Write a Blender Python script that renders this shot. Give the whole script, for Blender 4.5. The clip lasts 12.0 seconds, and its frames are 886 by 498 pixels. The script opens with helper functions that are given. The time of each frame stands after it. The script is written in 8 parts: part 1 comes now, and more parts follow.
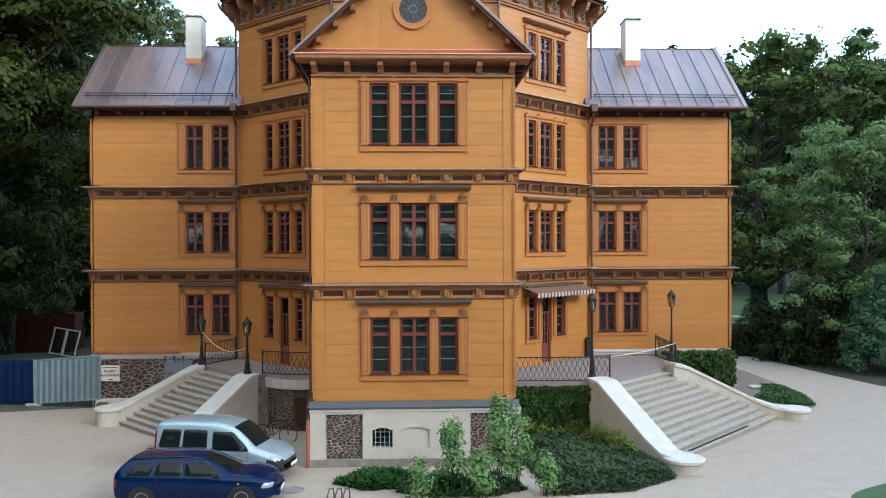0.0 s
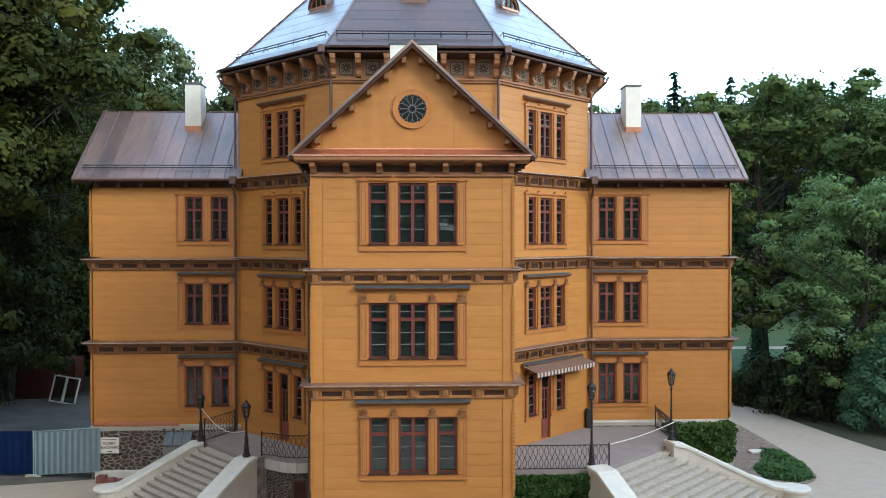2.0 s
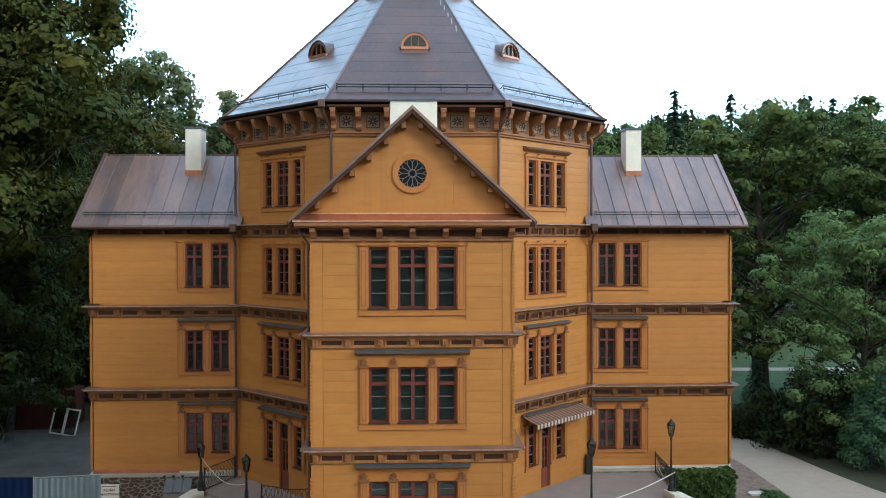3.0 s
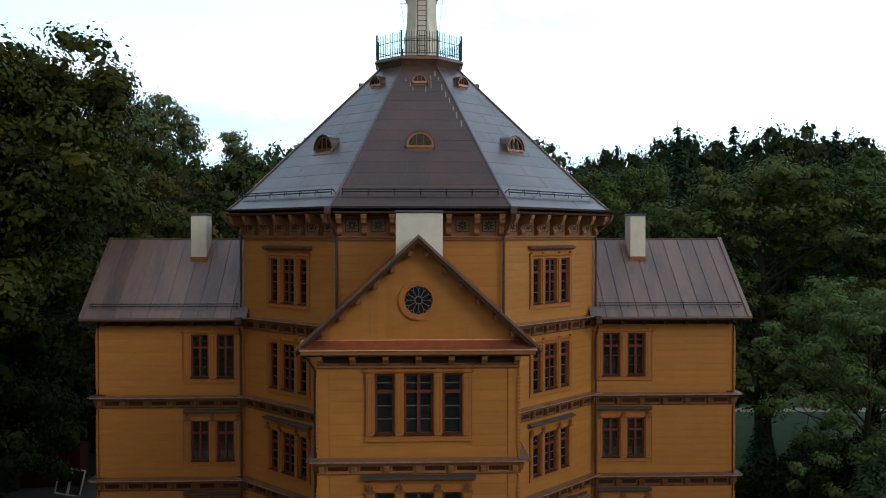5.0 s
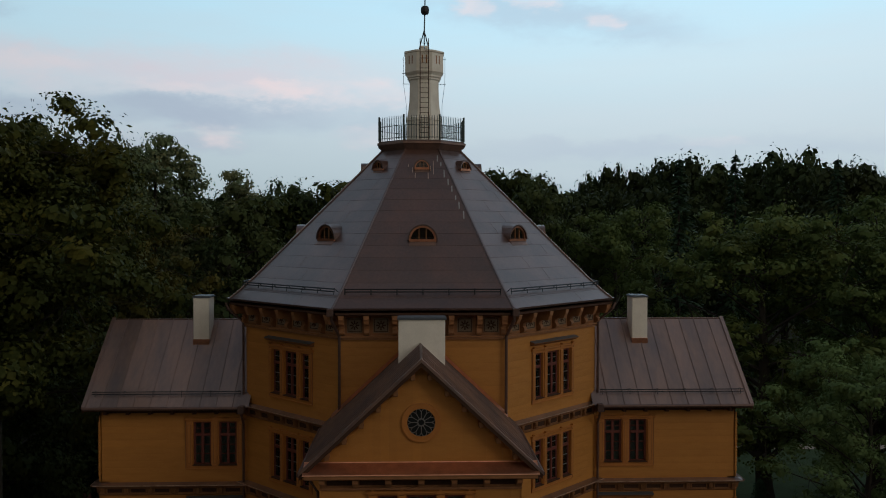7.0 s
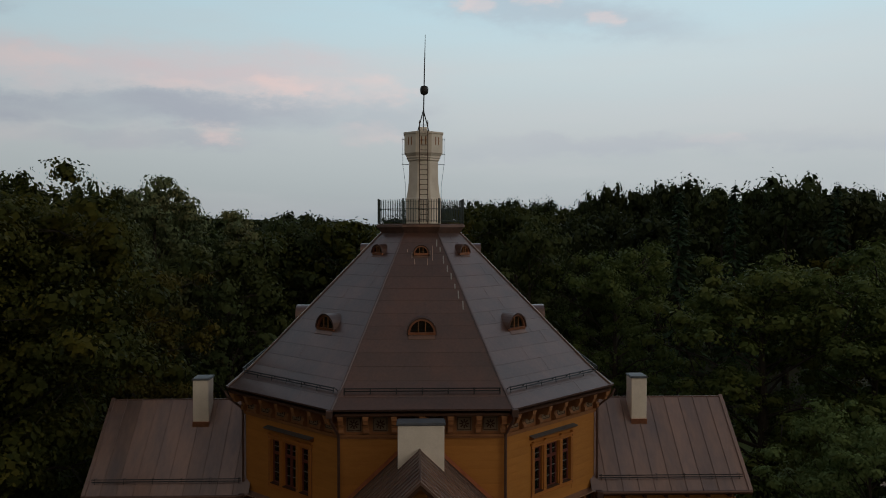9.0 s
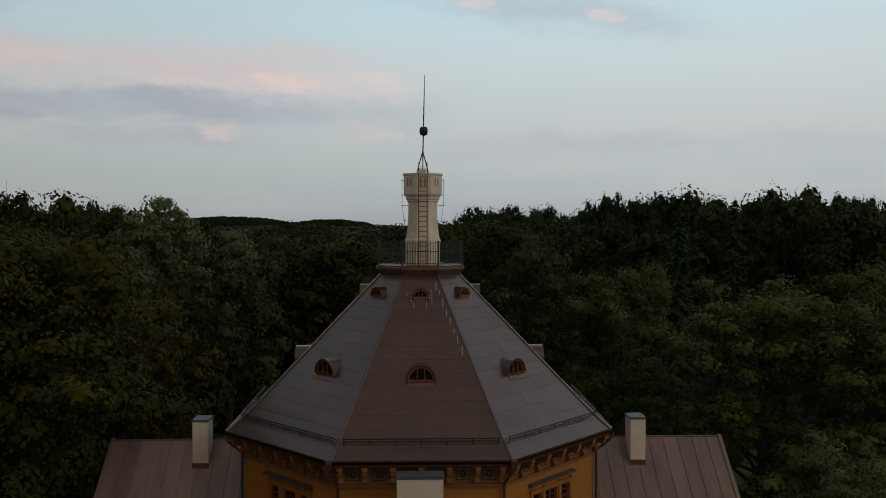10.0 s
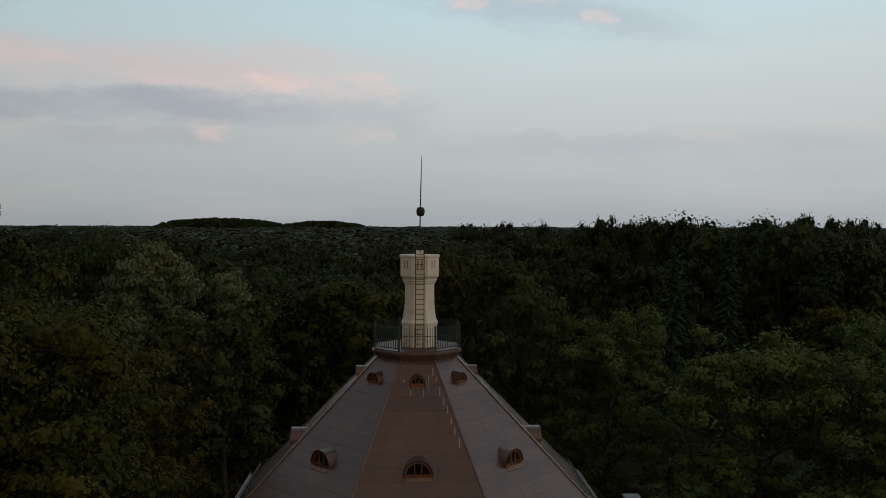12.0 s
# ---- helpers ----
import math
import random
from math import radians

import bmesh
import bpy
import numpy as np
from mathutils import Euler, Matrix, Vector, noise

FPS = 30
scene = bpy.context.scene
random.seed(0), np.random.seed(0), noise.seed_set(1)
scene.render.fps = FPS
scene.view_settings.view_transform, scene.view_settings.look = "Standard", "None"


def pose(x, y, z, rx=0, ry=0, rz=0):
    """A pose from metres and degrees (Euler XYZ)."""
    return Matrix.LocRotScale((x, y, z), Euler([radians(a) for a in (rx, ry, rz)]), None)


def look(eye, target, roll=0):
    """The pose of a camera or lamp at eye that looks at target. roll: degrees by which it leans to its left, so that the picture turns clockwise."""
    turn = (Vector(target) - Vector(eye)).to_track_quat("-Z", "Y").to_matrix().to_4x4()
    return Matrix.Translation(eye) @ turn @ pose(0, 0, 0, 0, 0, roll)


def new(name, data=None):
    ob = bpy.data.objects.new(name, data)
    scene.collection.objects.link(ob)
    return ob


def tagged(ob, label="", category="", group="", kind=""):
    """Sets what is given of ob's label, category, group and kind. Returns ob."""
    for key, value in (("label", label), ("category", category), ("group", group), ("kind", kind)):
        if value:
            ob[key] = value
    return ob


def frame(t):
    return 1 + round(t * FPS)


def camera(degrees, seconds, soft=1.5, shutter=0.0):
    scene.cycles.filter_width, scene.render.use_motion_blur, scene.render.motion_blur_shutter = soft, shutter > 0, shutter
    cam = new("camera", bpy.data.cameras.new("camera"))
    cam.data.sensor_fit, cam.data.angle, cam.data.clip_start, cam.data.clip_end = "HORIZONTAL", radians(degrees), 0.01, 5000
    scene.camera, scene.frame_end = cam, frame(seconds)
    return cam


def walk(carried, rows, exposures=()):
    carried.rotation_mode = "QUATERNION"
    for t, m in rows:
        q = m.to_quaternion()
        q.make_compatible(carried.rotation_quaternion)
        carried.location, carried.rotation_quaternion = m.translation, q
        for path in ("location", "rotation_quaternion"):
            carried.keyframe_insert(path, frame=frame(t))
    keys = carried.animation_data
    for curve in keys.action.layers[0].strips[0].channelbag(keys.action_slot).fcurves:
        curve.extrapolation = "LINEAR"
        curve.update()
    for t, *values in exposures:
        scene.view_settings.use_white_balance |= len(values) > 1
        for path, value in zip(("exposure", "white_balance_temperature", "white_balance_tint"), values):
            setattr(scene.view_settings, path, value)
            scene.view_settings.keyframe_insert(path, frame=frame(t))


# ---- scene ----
cam = camera(54.97, 12.0, soft=1.0)
ROWS = [
    (0.0, -0.255, -41.798, 7.313, -0.444, 0.204, -2.226),
    (0.5, -0.244, -41.777, 7.959, -0.472, 0.199, -2.222),
    (1.0, -0.218, -41.748, 8.730, -0.520, 0.162, -2.196),
    (1.5, -0.184, -41.721, 9.651, -0.619, 0.132, -2.160),
    (2.0, -0.169, -41.700, 10.698, -0.698, 0.127, -2.138),
    (2.5, -0.162, -41.670, 11.737, -0.689, 0.120, -2.142),
    (3.0, -0.159, -41.688, 12.810, -0.728, 0.099, -2.124),
    (5.0, -0.295, -41.742, 17.053, -0.947, 0.004, -2.007),
    (5.5, -0.333, -41.763, 18.121, -1.047, -0.014, -2.003),
    (6.0, -0.338, -41.735, 19.223, -1.213, -0.038, -1.980),
    (6.5, -0.361, -41.706, 20.284, -1.354, -0.063, -1.970),
    (7.0, -0.366, -41.685, 21.268, -1.376, -0.071, -1.960),
    (9.0, -0.342, -41.577, 25.318, -1.598, -0.052, -1.970),
    (9.5, -0.320, -41.576, 26.372, -1.650, -0.054, -1.969),
    (10.0, -0.310, -41.549, 27.429, -1.779, -0.081, -1.971),
    (10.5, -0.313, -41.537, 28.414, -1.768, -0.116, -2.033),
    (11.0, -0.357, -41.496, 29.402, -1.758, -0.140, -2.151),
    (11.5, -0.410, -41.337, 30.347, -1.737, -0.164, -2.299),
    (12.0, -0.504, -41.152, 31.320, -1.741, -0.185, -2.451),
]
EXPOSURES = [(0.0, 1.76, 4800, -2), (3.0, 1.34, 5000, -5), (5.0, -0.1, 5500, -1), (5.5, -0.56, 5700, 4), (7.0, -1.18, 6000, 4), (9.0, -1.42, 6600, 9), (12.0, -1.42, 6800, 9)]
walk(cam, [(t, pose(x, y, z, 90 + pitch, roll, yaw)) for t, x, y, z, pitch, roll, yaw in ROWS], EXPOSURES)

# ---- light: a bright, thinly clouded evening sky and a weak low sun ----
SUN_AZ, SUN_EL = radians(130), radians(24)      # azimuth from +y clockwise
world = bpy.data.worlds.new("world")
scene.world = world
world.use_nodes = True
wn, wl = world.node_tree.nodes, world.node_tree.links
wn.clear()
w_out, w_bg = wn.new("ShaderNodeOutputWorld"), wn.new("ShaderNodeBackground")
sky = wn.new("ShaderNodeTexSky")
sky.sky_type = "NISHITA"
sky.sun_disc = False
sky.sun_elevation = SUN_EL
sky.sun_rotation = SUN_AZ
w_bg.inputs["Strength"].default_value = 0.10
w_tc = wn.new("ShaderNodeTexCoord")
w_sep = wn.new("ShaderNodeSeparateXYZ")
wl.new(w_tc.outputs["Generated"], w_sep.inputs[0])


def w_math(op, a, b=None, c=None):
    n = wn.new("ShaderNodeMath")
    n.operation = op
    for i, v in enumerate((a, b, c)):
        if v is None:
            continue
        if isinstance(v, (int, float)):
            n.inputs[i].default_value = v
        else:
            wl.new(v, n.inputs[i])
    return n.outputs[0]


def w_blend(fac, c1, c2):
    n = wn.new("ShaderNodeMixRGB")
    for i, v in enumerate((fac, c1, c2)):
        if isinstance(v, (int, float)):
            n.inputs[i].default_value = v
        elif isinstance(v, tuple):
            n.inputs[i].default_value = (*v, 1)
        else:
            wl.new(v, n.inputs[i])
    return n.outputs[0]


def w_noise(scale, stretch, loc, lo, hi, detail=7):
    mp, nz, rp = wn.new("ShaderNodeMapping"), wn.new("ShaderNodeTexNoise"), wn.new("ShaderNodeValToRGB")
    mp.inputs["Scale"].default_value, mp.inputs["Location"].default_value = stretch, loc
    nz.inputs["Scale"].default_value, nz.inputs["Detail"].default_value, nz.inputs["Roughness"].default_value = scale, detail, 0.55
    wl.new(w_tc.outputs["Generated"], mp.inputs["Vector"])
    wl.new(mp.outputs["Vector"], nz.inputs["Vector"])
    rp.color_ramp.elements[0].position, rp.color_ramp.elements[1].position = lo, hi
    wl.new(nz.outputs["Fac"], rp.inputs["Fac"])
    return rp.outputs["Color"]


# directions ahead as slopes, ruffled by noise so that cloud edges fray
w_front = w_math("MAXIMUM", w_sep.outputs["Y"], 0.05)
w_ruffle = wn.new("ShaderNodeTexNoise")
w_ruffle.inputs["Scale"].default_value, w_ruffle.inputs["Detail"].default_value, w_ruffle.inputs["Roughness"].default_value = 10.0, 8, 0.66
w_rmap = wn.new("ShaderNodeMapping")
w_rmap.inputs["Scale"].default_value = (1.0, 1.0, 2.6)
wl.new(w_tc.outputs["Generated"], w_rmap.inputs["Vector"])
wl.new(w_rmap.outputs["Vector"], w_ruffle.inputs["Vector"])
w_rsep = wn.new("ShaderNodeSeparateXYZ")
wl.new(w_ruffle.outputs["Color"], w_rsep.inputs[0])
w_ax = w_math("ADD", w_math("DIVIDE", w_sep.outputs["X"], w_front), w_math("MULTIPLY_ADD", w_rsep.outputs["X"], 0.16, -0.08))
w_az = w_math("ADD", w_math("DIVIDE", w_sep.outputs["Z"], w_front), w_math("MULTIPLY_ADD", w_rsep.outputs["Y"], 0.066, -0.033))


def w_spot(dx, dz, sx, sz, slope=0.0):
    """A frayed oval cloud ahead, round the direction (dx, 1, dz), its long axis tilted by slope."""
    az = w_math("MULTIPLY_ADD", w_math("SUBTRACT", w_ax, dx), -slope, w_az)
    ex = w_math("POWER", w_math("ABSOLUTE", w_math("DIVIDE", w_math("SUBTRACT", w_ax, dx), sx)), 4.0)
    ez = w_math("POWER", w_math("ABSOLUTE", w_math("DIVIDE", w_math("SUBTRACT", az, dz), sz)), 3.0)
    return w_math("POWER", 2.718, w_math("MULTIPLY", w_math("ADD", ex, ez), -1.0))


def w_any(*spots):
    out = spots[0]
    for q in spots[1:]:
        out = w_math("MAXIMUM", out, q)
    return out


# high thin cloud lights the whole dome; its colour runs from a hazy pink-grey rim to pale blue
w_grad = wn.new("ShaderNodeValToRGB")
ge = w_grad.color_ramp.elements
ge[0].position, ge[0].color = 0.0, (5.0, 5.6, 6.4, 1)
ge[1].position, ge[1].color = 1.0, (2.2, 2.5, 3.2, 1)
for pos, col in ((0.04, (5.8, 6.5, 7.1, 1)), (0.10, (7.2, 7.75, 8.1, 1)), (0.18, (8.3, 9.7, 10.2, 1)), (0.27, (7.6, 10.9, 12.4, 1)), (0.42, (5.6, 6.9, 7.9, 1)), (0.72, (4.3, 5.0, 6.0, 1)), (0.88, (2.9, 3.3, 4.2, 1))):
    ge.new(pos).color = col
wl.new(w_sep.outputs["Z"], w_grad.inputs["Fac"])
w_col = w_blend(0.85, sky.outputs["Color"], w_grad.outputs["Color"])
streak = w_noise(2.6, (1.0, 1.0, 7.0), (0.3, 0.1, 0.4), 0.42, 0.72)
w_col = w_blend(w_math("MULTIPLY", streak, 0.35), w_col, (7.8, 7.9, 8.2))
body = w_noise(5.0, (1.0, 1.0, 4.0), (0.0, 0.0, 0.35), 0.15, 0.55)
rim = w_noise(11.0, (1.0, 1.0, 2.4), (0.2, 0.5, 0.1), 0.30, 0.66, 9)
pale = w_math("MULTIPLY", w_any(w_spot(-0.30, 0.182, 0.27, 0.028, -0.05), w_math("MULTIPLY", w_spot(-0.42, 0.108, 0.12, 0.016), 0.6)), rim)
mauve = w_math("MULTIPLY", w_any(w_spot(-0.33, 0.136, 0.25, 0.019, -0.02), w_math("MULTIPLY", w_spot(-0.31, 0.103, 0.13, 0.010), 0.6), w_math("MULTIPLY", w_spot(-0.03, 0.125, 0.06, 0.026), 0.45),
                                 w_math("MULTIPLY", w_spot(0.17, 0.250, 0.17, 0.022, -0.12), 0.6), w_math("MULTIPLY", w_spot(0.34, 0.098, 0.30, 0.013, 0.03), 0.5), w_math("MULTIPLY", w_spot(-0.50, 0.255, 0.05, 0.012), 0.4)), body)
pink = w_math("MULTIPLY", w_any(w_spot(-0.055, 0.157, 0.045, 0.014), w_spot(-0.145, 0.162, 0.05, 0.010), w_math("MULTIPLY", w_spot(-0.055, 0.108, 0.03, 0.010), 0.6), w_math("MULTIPLY", w_spot(-0.28, 0.160, 0.12, 0.008), 0.5), w_math("MULTIPLY", w_spot(-0.45, 0.19, 0.07, 0.014), 0.6), w_spot(-0.235, 0.112, 0.035, 0.011),
                                w_spot(0.065, 0.263, 0.025, 0.010), w_spot(0.14, 0.268, 0.02, 0.009), w_math("MULTIPLY", w_spot(0.21, 0.242, 0.025, 0.007), 0.8), w_math("MULTIPLY", w_spot(0.35, 0.105, 0.04, 0.008), 0.5)), rim)
w_col = w_blend(w_math("MULTIPLY", w_math("MULTIPLY_ADD", pale, 0.7, w_math("MULTIPLY", w_spot(-0.30, 0.182, 0.27, 0.030, -0.05), 0.45)), 0.80), w_col, (8.9, 7.9, 8.3))
w_col = w_blend(w_math("MULTIPLY", mauve, 0.78), w_col, (5.3, 5.7, 6.8))
w_col = w_blend(w_math("MULTIPLY", pink, 0.66), w_col, (11.6, 8.9, 8.5))
# the evening side behind the viewer is warm
w_col = w_blend(w_math("MINIMUM", w_math("MAXIMUM", w_math("MULTIPLY_ADD", w_sep.outputs["Y"], -1.1, 0.12), 0.0), 0.75), w_col, (7.8, 6.0, 4.2))
# the half of the sky towards the sun is the brighter one
glow = w_math("MULTIPLY_ADD", w_sep.outputs["X"], 0.26, 0.97)
# and the thin cloud is brightest beyond the palace
glow = w_math("MULTIPLY", glow, w_math("MULTIPLY_ADD", w_math("MAXIMUM", w_sep.outputs["Y"], 0.0), 1.0, 1.0))
w_gain = wn.new("ShaderNodeVectorMath")
w_gain.operation = "SCALE"
wl.new(w_col, w_gain.inputs[0])
wl.new(glow, w_gain.inputs["Scale"])
wl.new(w_gain.outputs[0], w_bg.inputs["Color"])
wl.new(w_bg.outputs["Background"], w_out.inputs["Surface"])
sun_data = bpy.data.lights.new("sun", "SUN")
sun_data.energy, sun_data.angle, sun_data.color = 0.74, radians(18), (1.0, 0.87, 0.72)
sun = new("sun", sun_data)
sun_dir = Vector((math.sin(SUN_AZ) * math.cos(SUN_EL), math.cos(SUN_AZ) * math.cos(SUN_EL), math.sin(SUN_EL)))
sun.matrix_world = look(sun_dir * 100, (0, 0, 0))


# ---- materials ----
def mat(name, base, rough=0.7, metal=0.0, dark=None, scale=3.0, fine=60.0, amount=0.5, bump=0.15, stretch=(1, 1, 1),
        rnd=0.0, rough2=None, spec=0.5, ramp=(0.35, 0.7), bump_dist=0.01, coat=0.0):
    """Two scales of variation: broad stains between base and dark, and a fine grain with relief."""
    m = bpy.data.materials.new(name)
    m.use_nodes = True
    n, l = m.node_tree.nodes, m.node_tree.links
    b = n["Principled BSDF"]
    b.inputs["Roughness"].default_value, b.inputs["Metallic"].default_value = rough, metal
    b.inputs["Specular IOR Level"].default_value = spec
    b.inputs["Coat Weight"].default_value, b.inputs["Coat IOR"].default_value, b.inputs["Coat Roughness"].default_value = coat, 1.8, 0.22
    dark = dark or tuple(c * 0.6 for c in base)
    mp = n.new("ShaderNodeMapping")
    mp.inputs["Scale"].default_value = stretch
    geo = n.new("ShaderNodeNewGeometry")
    l.new(geo.outputs["Position"], mp.inputs["Vector"])
    n1, n2 = n.new("ShaderNodeTexNoise"), n.new("ShaderNodeTexNoise")
    n1.inputs["Scale"].default_value, n1.inputs["Detail"].default_value, n1.inputs["Roughness"].default_value = scale, 6, 0.62
    n2.inputs["Scale"].default_value, n2.inputs["Detail"].default_value = fine, 3
    l.new(mp.outputs["Vector"], n1.inputs["Vector"])
    l.new(mp.outputs["Vector"], n2.inputs["Vector"])
    rp = n.new("ShaderNodeValToRGB")
    rp.color_ramp.elements[0].position, rp.color_ramp.elements[1].position = ramp
    l.new(n1.outputs["Fac"], rp.inputs["Fac"])
    amt = n.new("ShaderNodeMath")
    amt.operation = "MULTIPLY"
    amt.inputs[1].default_value = amount
    l.new(rp.outputs["Color"], amt.inputs[0])
    mix = n.new("ShaderNodeMixRGB")
    mix.inputs["Color1"].default_value, mix.inputs["Color2"].default_value = (*base, 1), (*dark, 1)
    l.new(amt.outputs[0], mix.inputs["Fac"])
    hsv = n.new("ShaderNodeHueSaturation")
    val = n.new("ShaderNodeMath")
    val.operation = "MULTIPLY_ADD"
    val.inputs[1].default_value, val.inputs[2].default_value = 0.35, 0.83
    l.new(n2.outputs["Fac"], val.inputs[0])
    last = val
    if rnd:
        info, add = n.new("ShaderNodeObjectInfo"), n.new("ShaderNodeMath")
        sc = n.new("ShaderNodeMath")
        sc.operation = "MULTIPLY_ADD"
        sc.inputs[1].default_value, sc.inputs[2].default_value = rnd, -rnd / 2
        l.new(info.outputs["Random"], sc.inputs[0])
        add.operation = "ADD"
        l.new(val.outputs[0], add.inputs[0])
        l.new(sc.outputs[0], add.inputs[1])
        last = add
    l.new(last.outputs[0], hsv.inputs["Value"])
    l.new(mix.outputs["Color"], hsv.inputs["Color"])
    l.new(hsv.outputs["Color"], b.inputs["Base Color"])
    if rough2 is not None:
        mr = n.new("ShaderNodeMapRange")
        mr.inputs["To Min"].default_value, mr.inputs["To Max"].default_value = rough, rough2
        l.new(n1.outputs["Fac"], mr.inputs["Value"])
        l.new(mr.outputs["Result"], b.inputs["Roughness"])
    if bump:
        bp = n.new("ShaderNodeBump")
        bp.inputs["Strength"].default_value, bp.inputs["Distance"].default_value = bump, bump_dist
        l.new(n2.outputs["Fac"], bp.inputs["Height"])
        l.new(bp.outputs["Normal"], b.inputs["Normal"])
    return m


def glass_mat(name, tint, rough=0.03):
    """A window pane: clear, with the mirror gloss that grows at grazing angles."""
    m = bpy.data.materials.new(name)
    m.use_nodes = True
    n, l = m.node_tree.nodes, m.node_tree.links
    n.clear()
    out, mix = n.new("ShaderNodeOutputMaterial"), n.new("ShaderNodeMixShader")
    clear, gloss, fr = n.new("ShaderNodeBsdfTransparent"), n.new("ShaderNodeBsdfGlossy"), n.new("ShaderNodeFresnel")
    clear.inputs["Color"].default_value = (*tint, 1)
    gloss.inputs["Roughness"].default_value = rough
    fr.inputs["IOR"].default_value = 1.62
    l.new(fr.outputs["Fac"], mix.inputs["Fac"])
    # weak teal veil, painted in for dim light behind and on the panes
    reflect_veil, film_ = n.new("ShaderNodeBsdfDiffuse"), n.new("ShaderNodeMixShader")
    reflect_veil.inputs["Color"].default_value = (0.20, 0.25, 0.235, 1)
    film_.inputs["Fac"].default_value = 0.042
    l.new(clear.outputs[0], film_.inputs[1])
    l.new(reflect_veil.outputs[0], film_.inputs[2])
    l.new(film_.outputs[0], mix.inputs[1])
    l.new(gloss.outputs[0], mix.inputs[2])
    l.new(mix.outputs[0], out.inputs["Surface"])
    return m


def leaf_mat(name, base, dark, yellow, scale=0.6):
    """Leaves: each leaf its own green, with some light through it."""
    m = bpy.data.materials.new(name)
    m.use_nodes = True
    n, l = m.node_tree.nodes, m.node_tree.links
    b = n["Principled BSDF"]
    b.inputs["Roughness"].default_value = 0.65
    b.inputs["Specular IOR Level"].default_value = 0.1
    geo, ramp = n.new("ShaderNodeNewGeometry"), n.new("ShaderNodeValToRGB")
    e = ramp.color_ramp.elements
    e[0].color, e[1].color = (*dark, 1), (*yellow, 1)
    e.new(0.5).color = (*base, 1)
    nz, add = n.new("ShaderNodeTexNoise"), n.new("ShaderNodeMath")
    nz.inputs["Scale"].default_value, nz.inputs["Detail"].default_value = scale, 3
    l.new(geo.outputs["Position"], nz.inputs["Vector"])
    mul = n.new("ShaderNodeMath")
    mul.operation, mul.inputs[1].default_value = "MULTIPLY", 0.16
    l.new(geo.outputs["Random Per Island"], mul.inputs[0])
    add.operation = "MULTIPLY_ADD"
    add.inputs[1].default_value = 0.85
    l.new(nz.outputs["Fac"], add.inputs[0])
    l.new(mul.outputs[0], add.inputs[2])
    info, mul2, add2 = n.new("ShaderNodeObjectInfo"), n.new("ShaderNodeMath"), n.new("ShaderNodeMath")
    mul2.operation, mul2.inputs[1].default_value, mul2.inputs[2].default_value = "MULTIPLY_ADD", 0.3, -0.2
    l.new(info.outputs["Random"], mul2.inputs[0])
    l.new(add.outputs[0], add2.inputs[0])
    l.new(mul2.outputs[0], add2.inputs[1])
    l.new(add2.outputs[0], ramp.inputs["Fac"])
    l.new(ramp.outputs["Color"], b.inputs["Base Color"])
    tr, mix = n.new("ShaderNodeBsdfTranslucent"), n.new("ShaderNodeMixShader")
    l.new(ramp.outputs["Color"], tr.inputs["Color"])
    mix.inputs["Fac"].default_value = 0.18
    l.new(b.outputs[0], mix.inputs[1])
    l.new(tr.outputs[0], mix.inputs[2])
    l.new(mix.outputs[0], n["Material Output"].inputs["Surface"])
    return m


def stone_mat(name, scale, light, dark, mortar):
    """Rubble: rounded dark stones of many sizes in pale mortar, for masonry too small to be picked apart."""
    m = mat(name, dark, 0.9, dark=light, scale=2.5, fine=40, amount=0.8, bump=0.5, bump_dist=0.02)
    n, l = m.node_tree.nodes, m.node_tree.links
    b = n["Principled BSDF"]
    old = b.inputs["Base Color"].links[0].from_socket
    vo, rp, mix = n.new("ShaderNodeTexVoronoi"), n.new("ShaderNodeValToRGB"), n.new("ShaderNodeMixRGB")
    geo = n.new("ShaderNodeNewGeometry")
    vo.feature = "DISTANCE_TO_EDGE"
    vo.inputs["Scale"].default_value = scale
    l.new(geo.outputs["Position"], vo.inputs["Vector"])
    rp.color_ramp.elements[0].position, rp.color_ramp.elements[1].position = 0.03, 0.09
    l.new(vo.outputs["Distance"], rp.inputs["Fac"])
    l.new(rp.outputs["Color"], mix.inputs["Fac"])
    mix.inputs["Color1"].default_value = (*mortar, 1)
    l.new(old, mix.inputs["Color2"])
    l.new(mix.outputs["Color"], b.inputs["Base Color"])
    return m


M = {}
M["ochre"] = mat("ochre_paint", (0.485, 0.210, 0.042), 0.55, dark=(0.385, 0.152, 0.027), scale=1.2, fine=45, amount=0.6, bump=0.25, stretch=(1, 1, 4), rnd=0.10)
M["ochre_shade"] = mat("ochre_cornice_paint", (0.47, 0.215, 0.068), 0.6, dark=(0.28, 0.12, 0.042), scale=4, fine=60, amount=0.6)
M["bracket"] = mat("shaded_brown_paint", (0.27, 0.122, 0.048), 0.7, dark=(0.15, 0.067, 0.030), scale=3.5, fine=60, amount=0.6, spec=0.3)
M["stencil"] = mat("grey_brown_stencil_ground", (0.27, 0.20, 0.135), 0.8, dark=(0.16, 0.125, 0.095), scale=6, fine=60, amount=0.8, spec=0.3)
M["ochre_trim"] = mat("ochre_trim_paint", (0.465, 0.180, 0.036), 0.55, dark=(0.34, 0.128, 0.028), scale=2.5, fine=70, amount=0.5)
M["brown"] = mat("brown_trim_paint", (0.33, 0.145, 0.055), 0.6, dark=(0.20, 0.085, 0.034), scale=3.5, fine=60, amount=0.6)
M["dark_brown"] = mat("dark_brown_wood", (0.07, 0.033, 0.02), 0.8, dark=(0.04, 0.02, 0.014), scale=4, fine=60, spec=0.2)
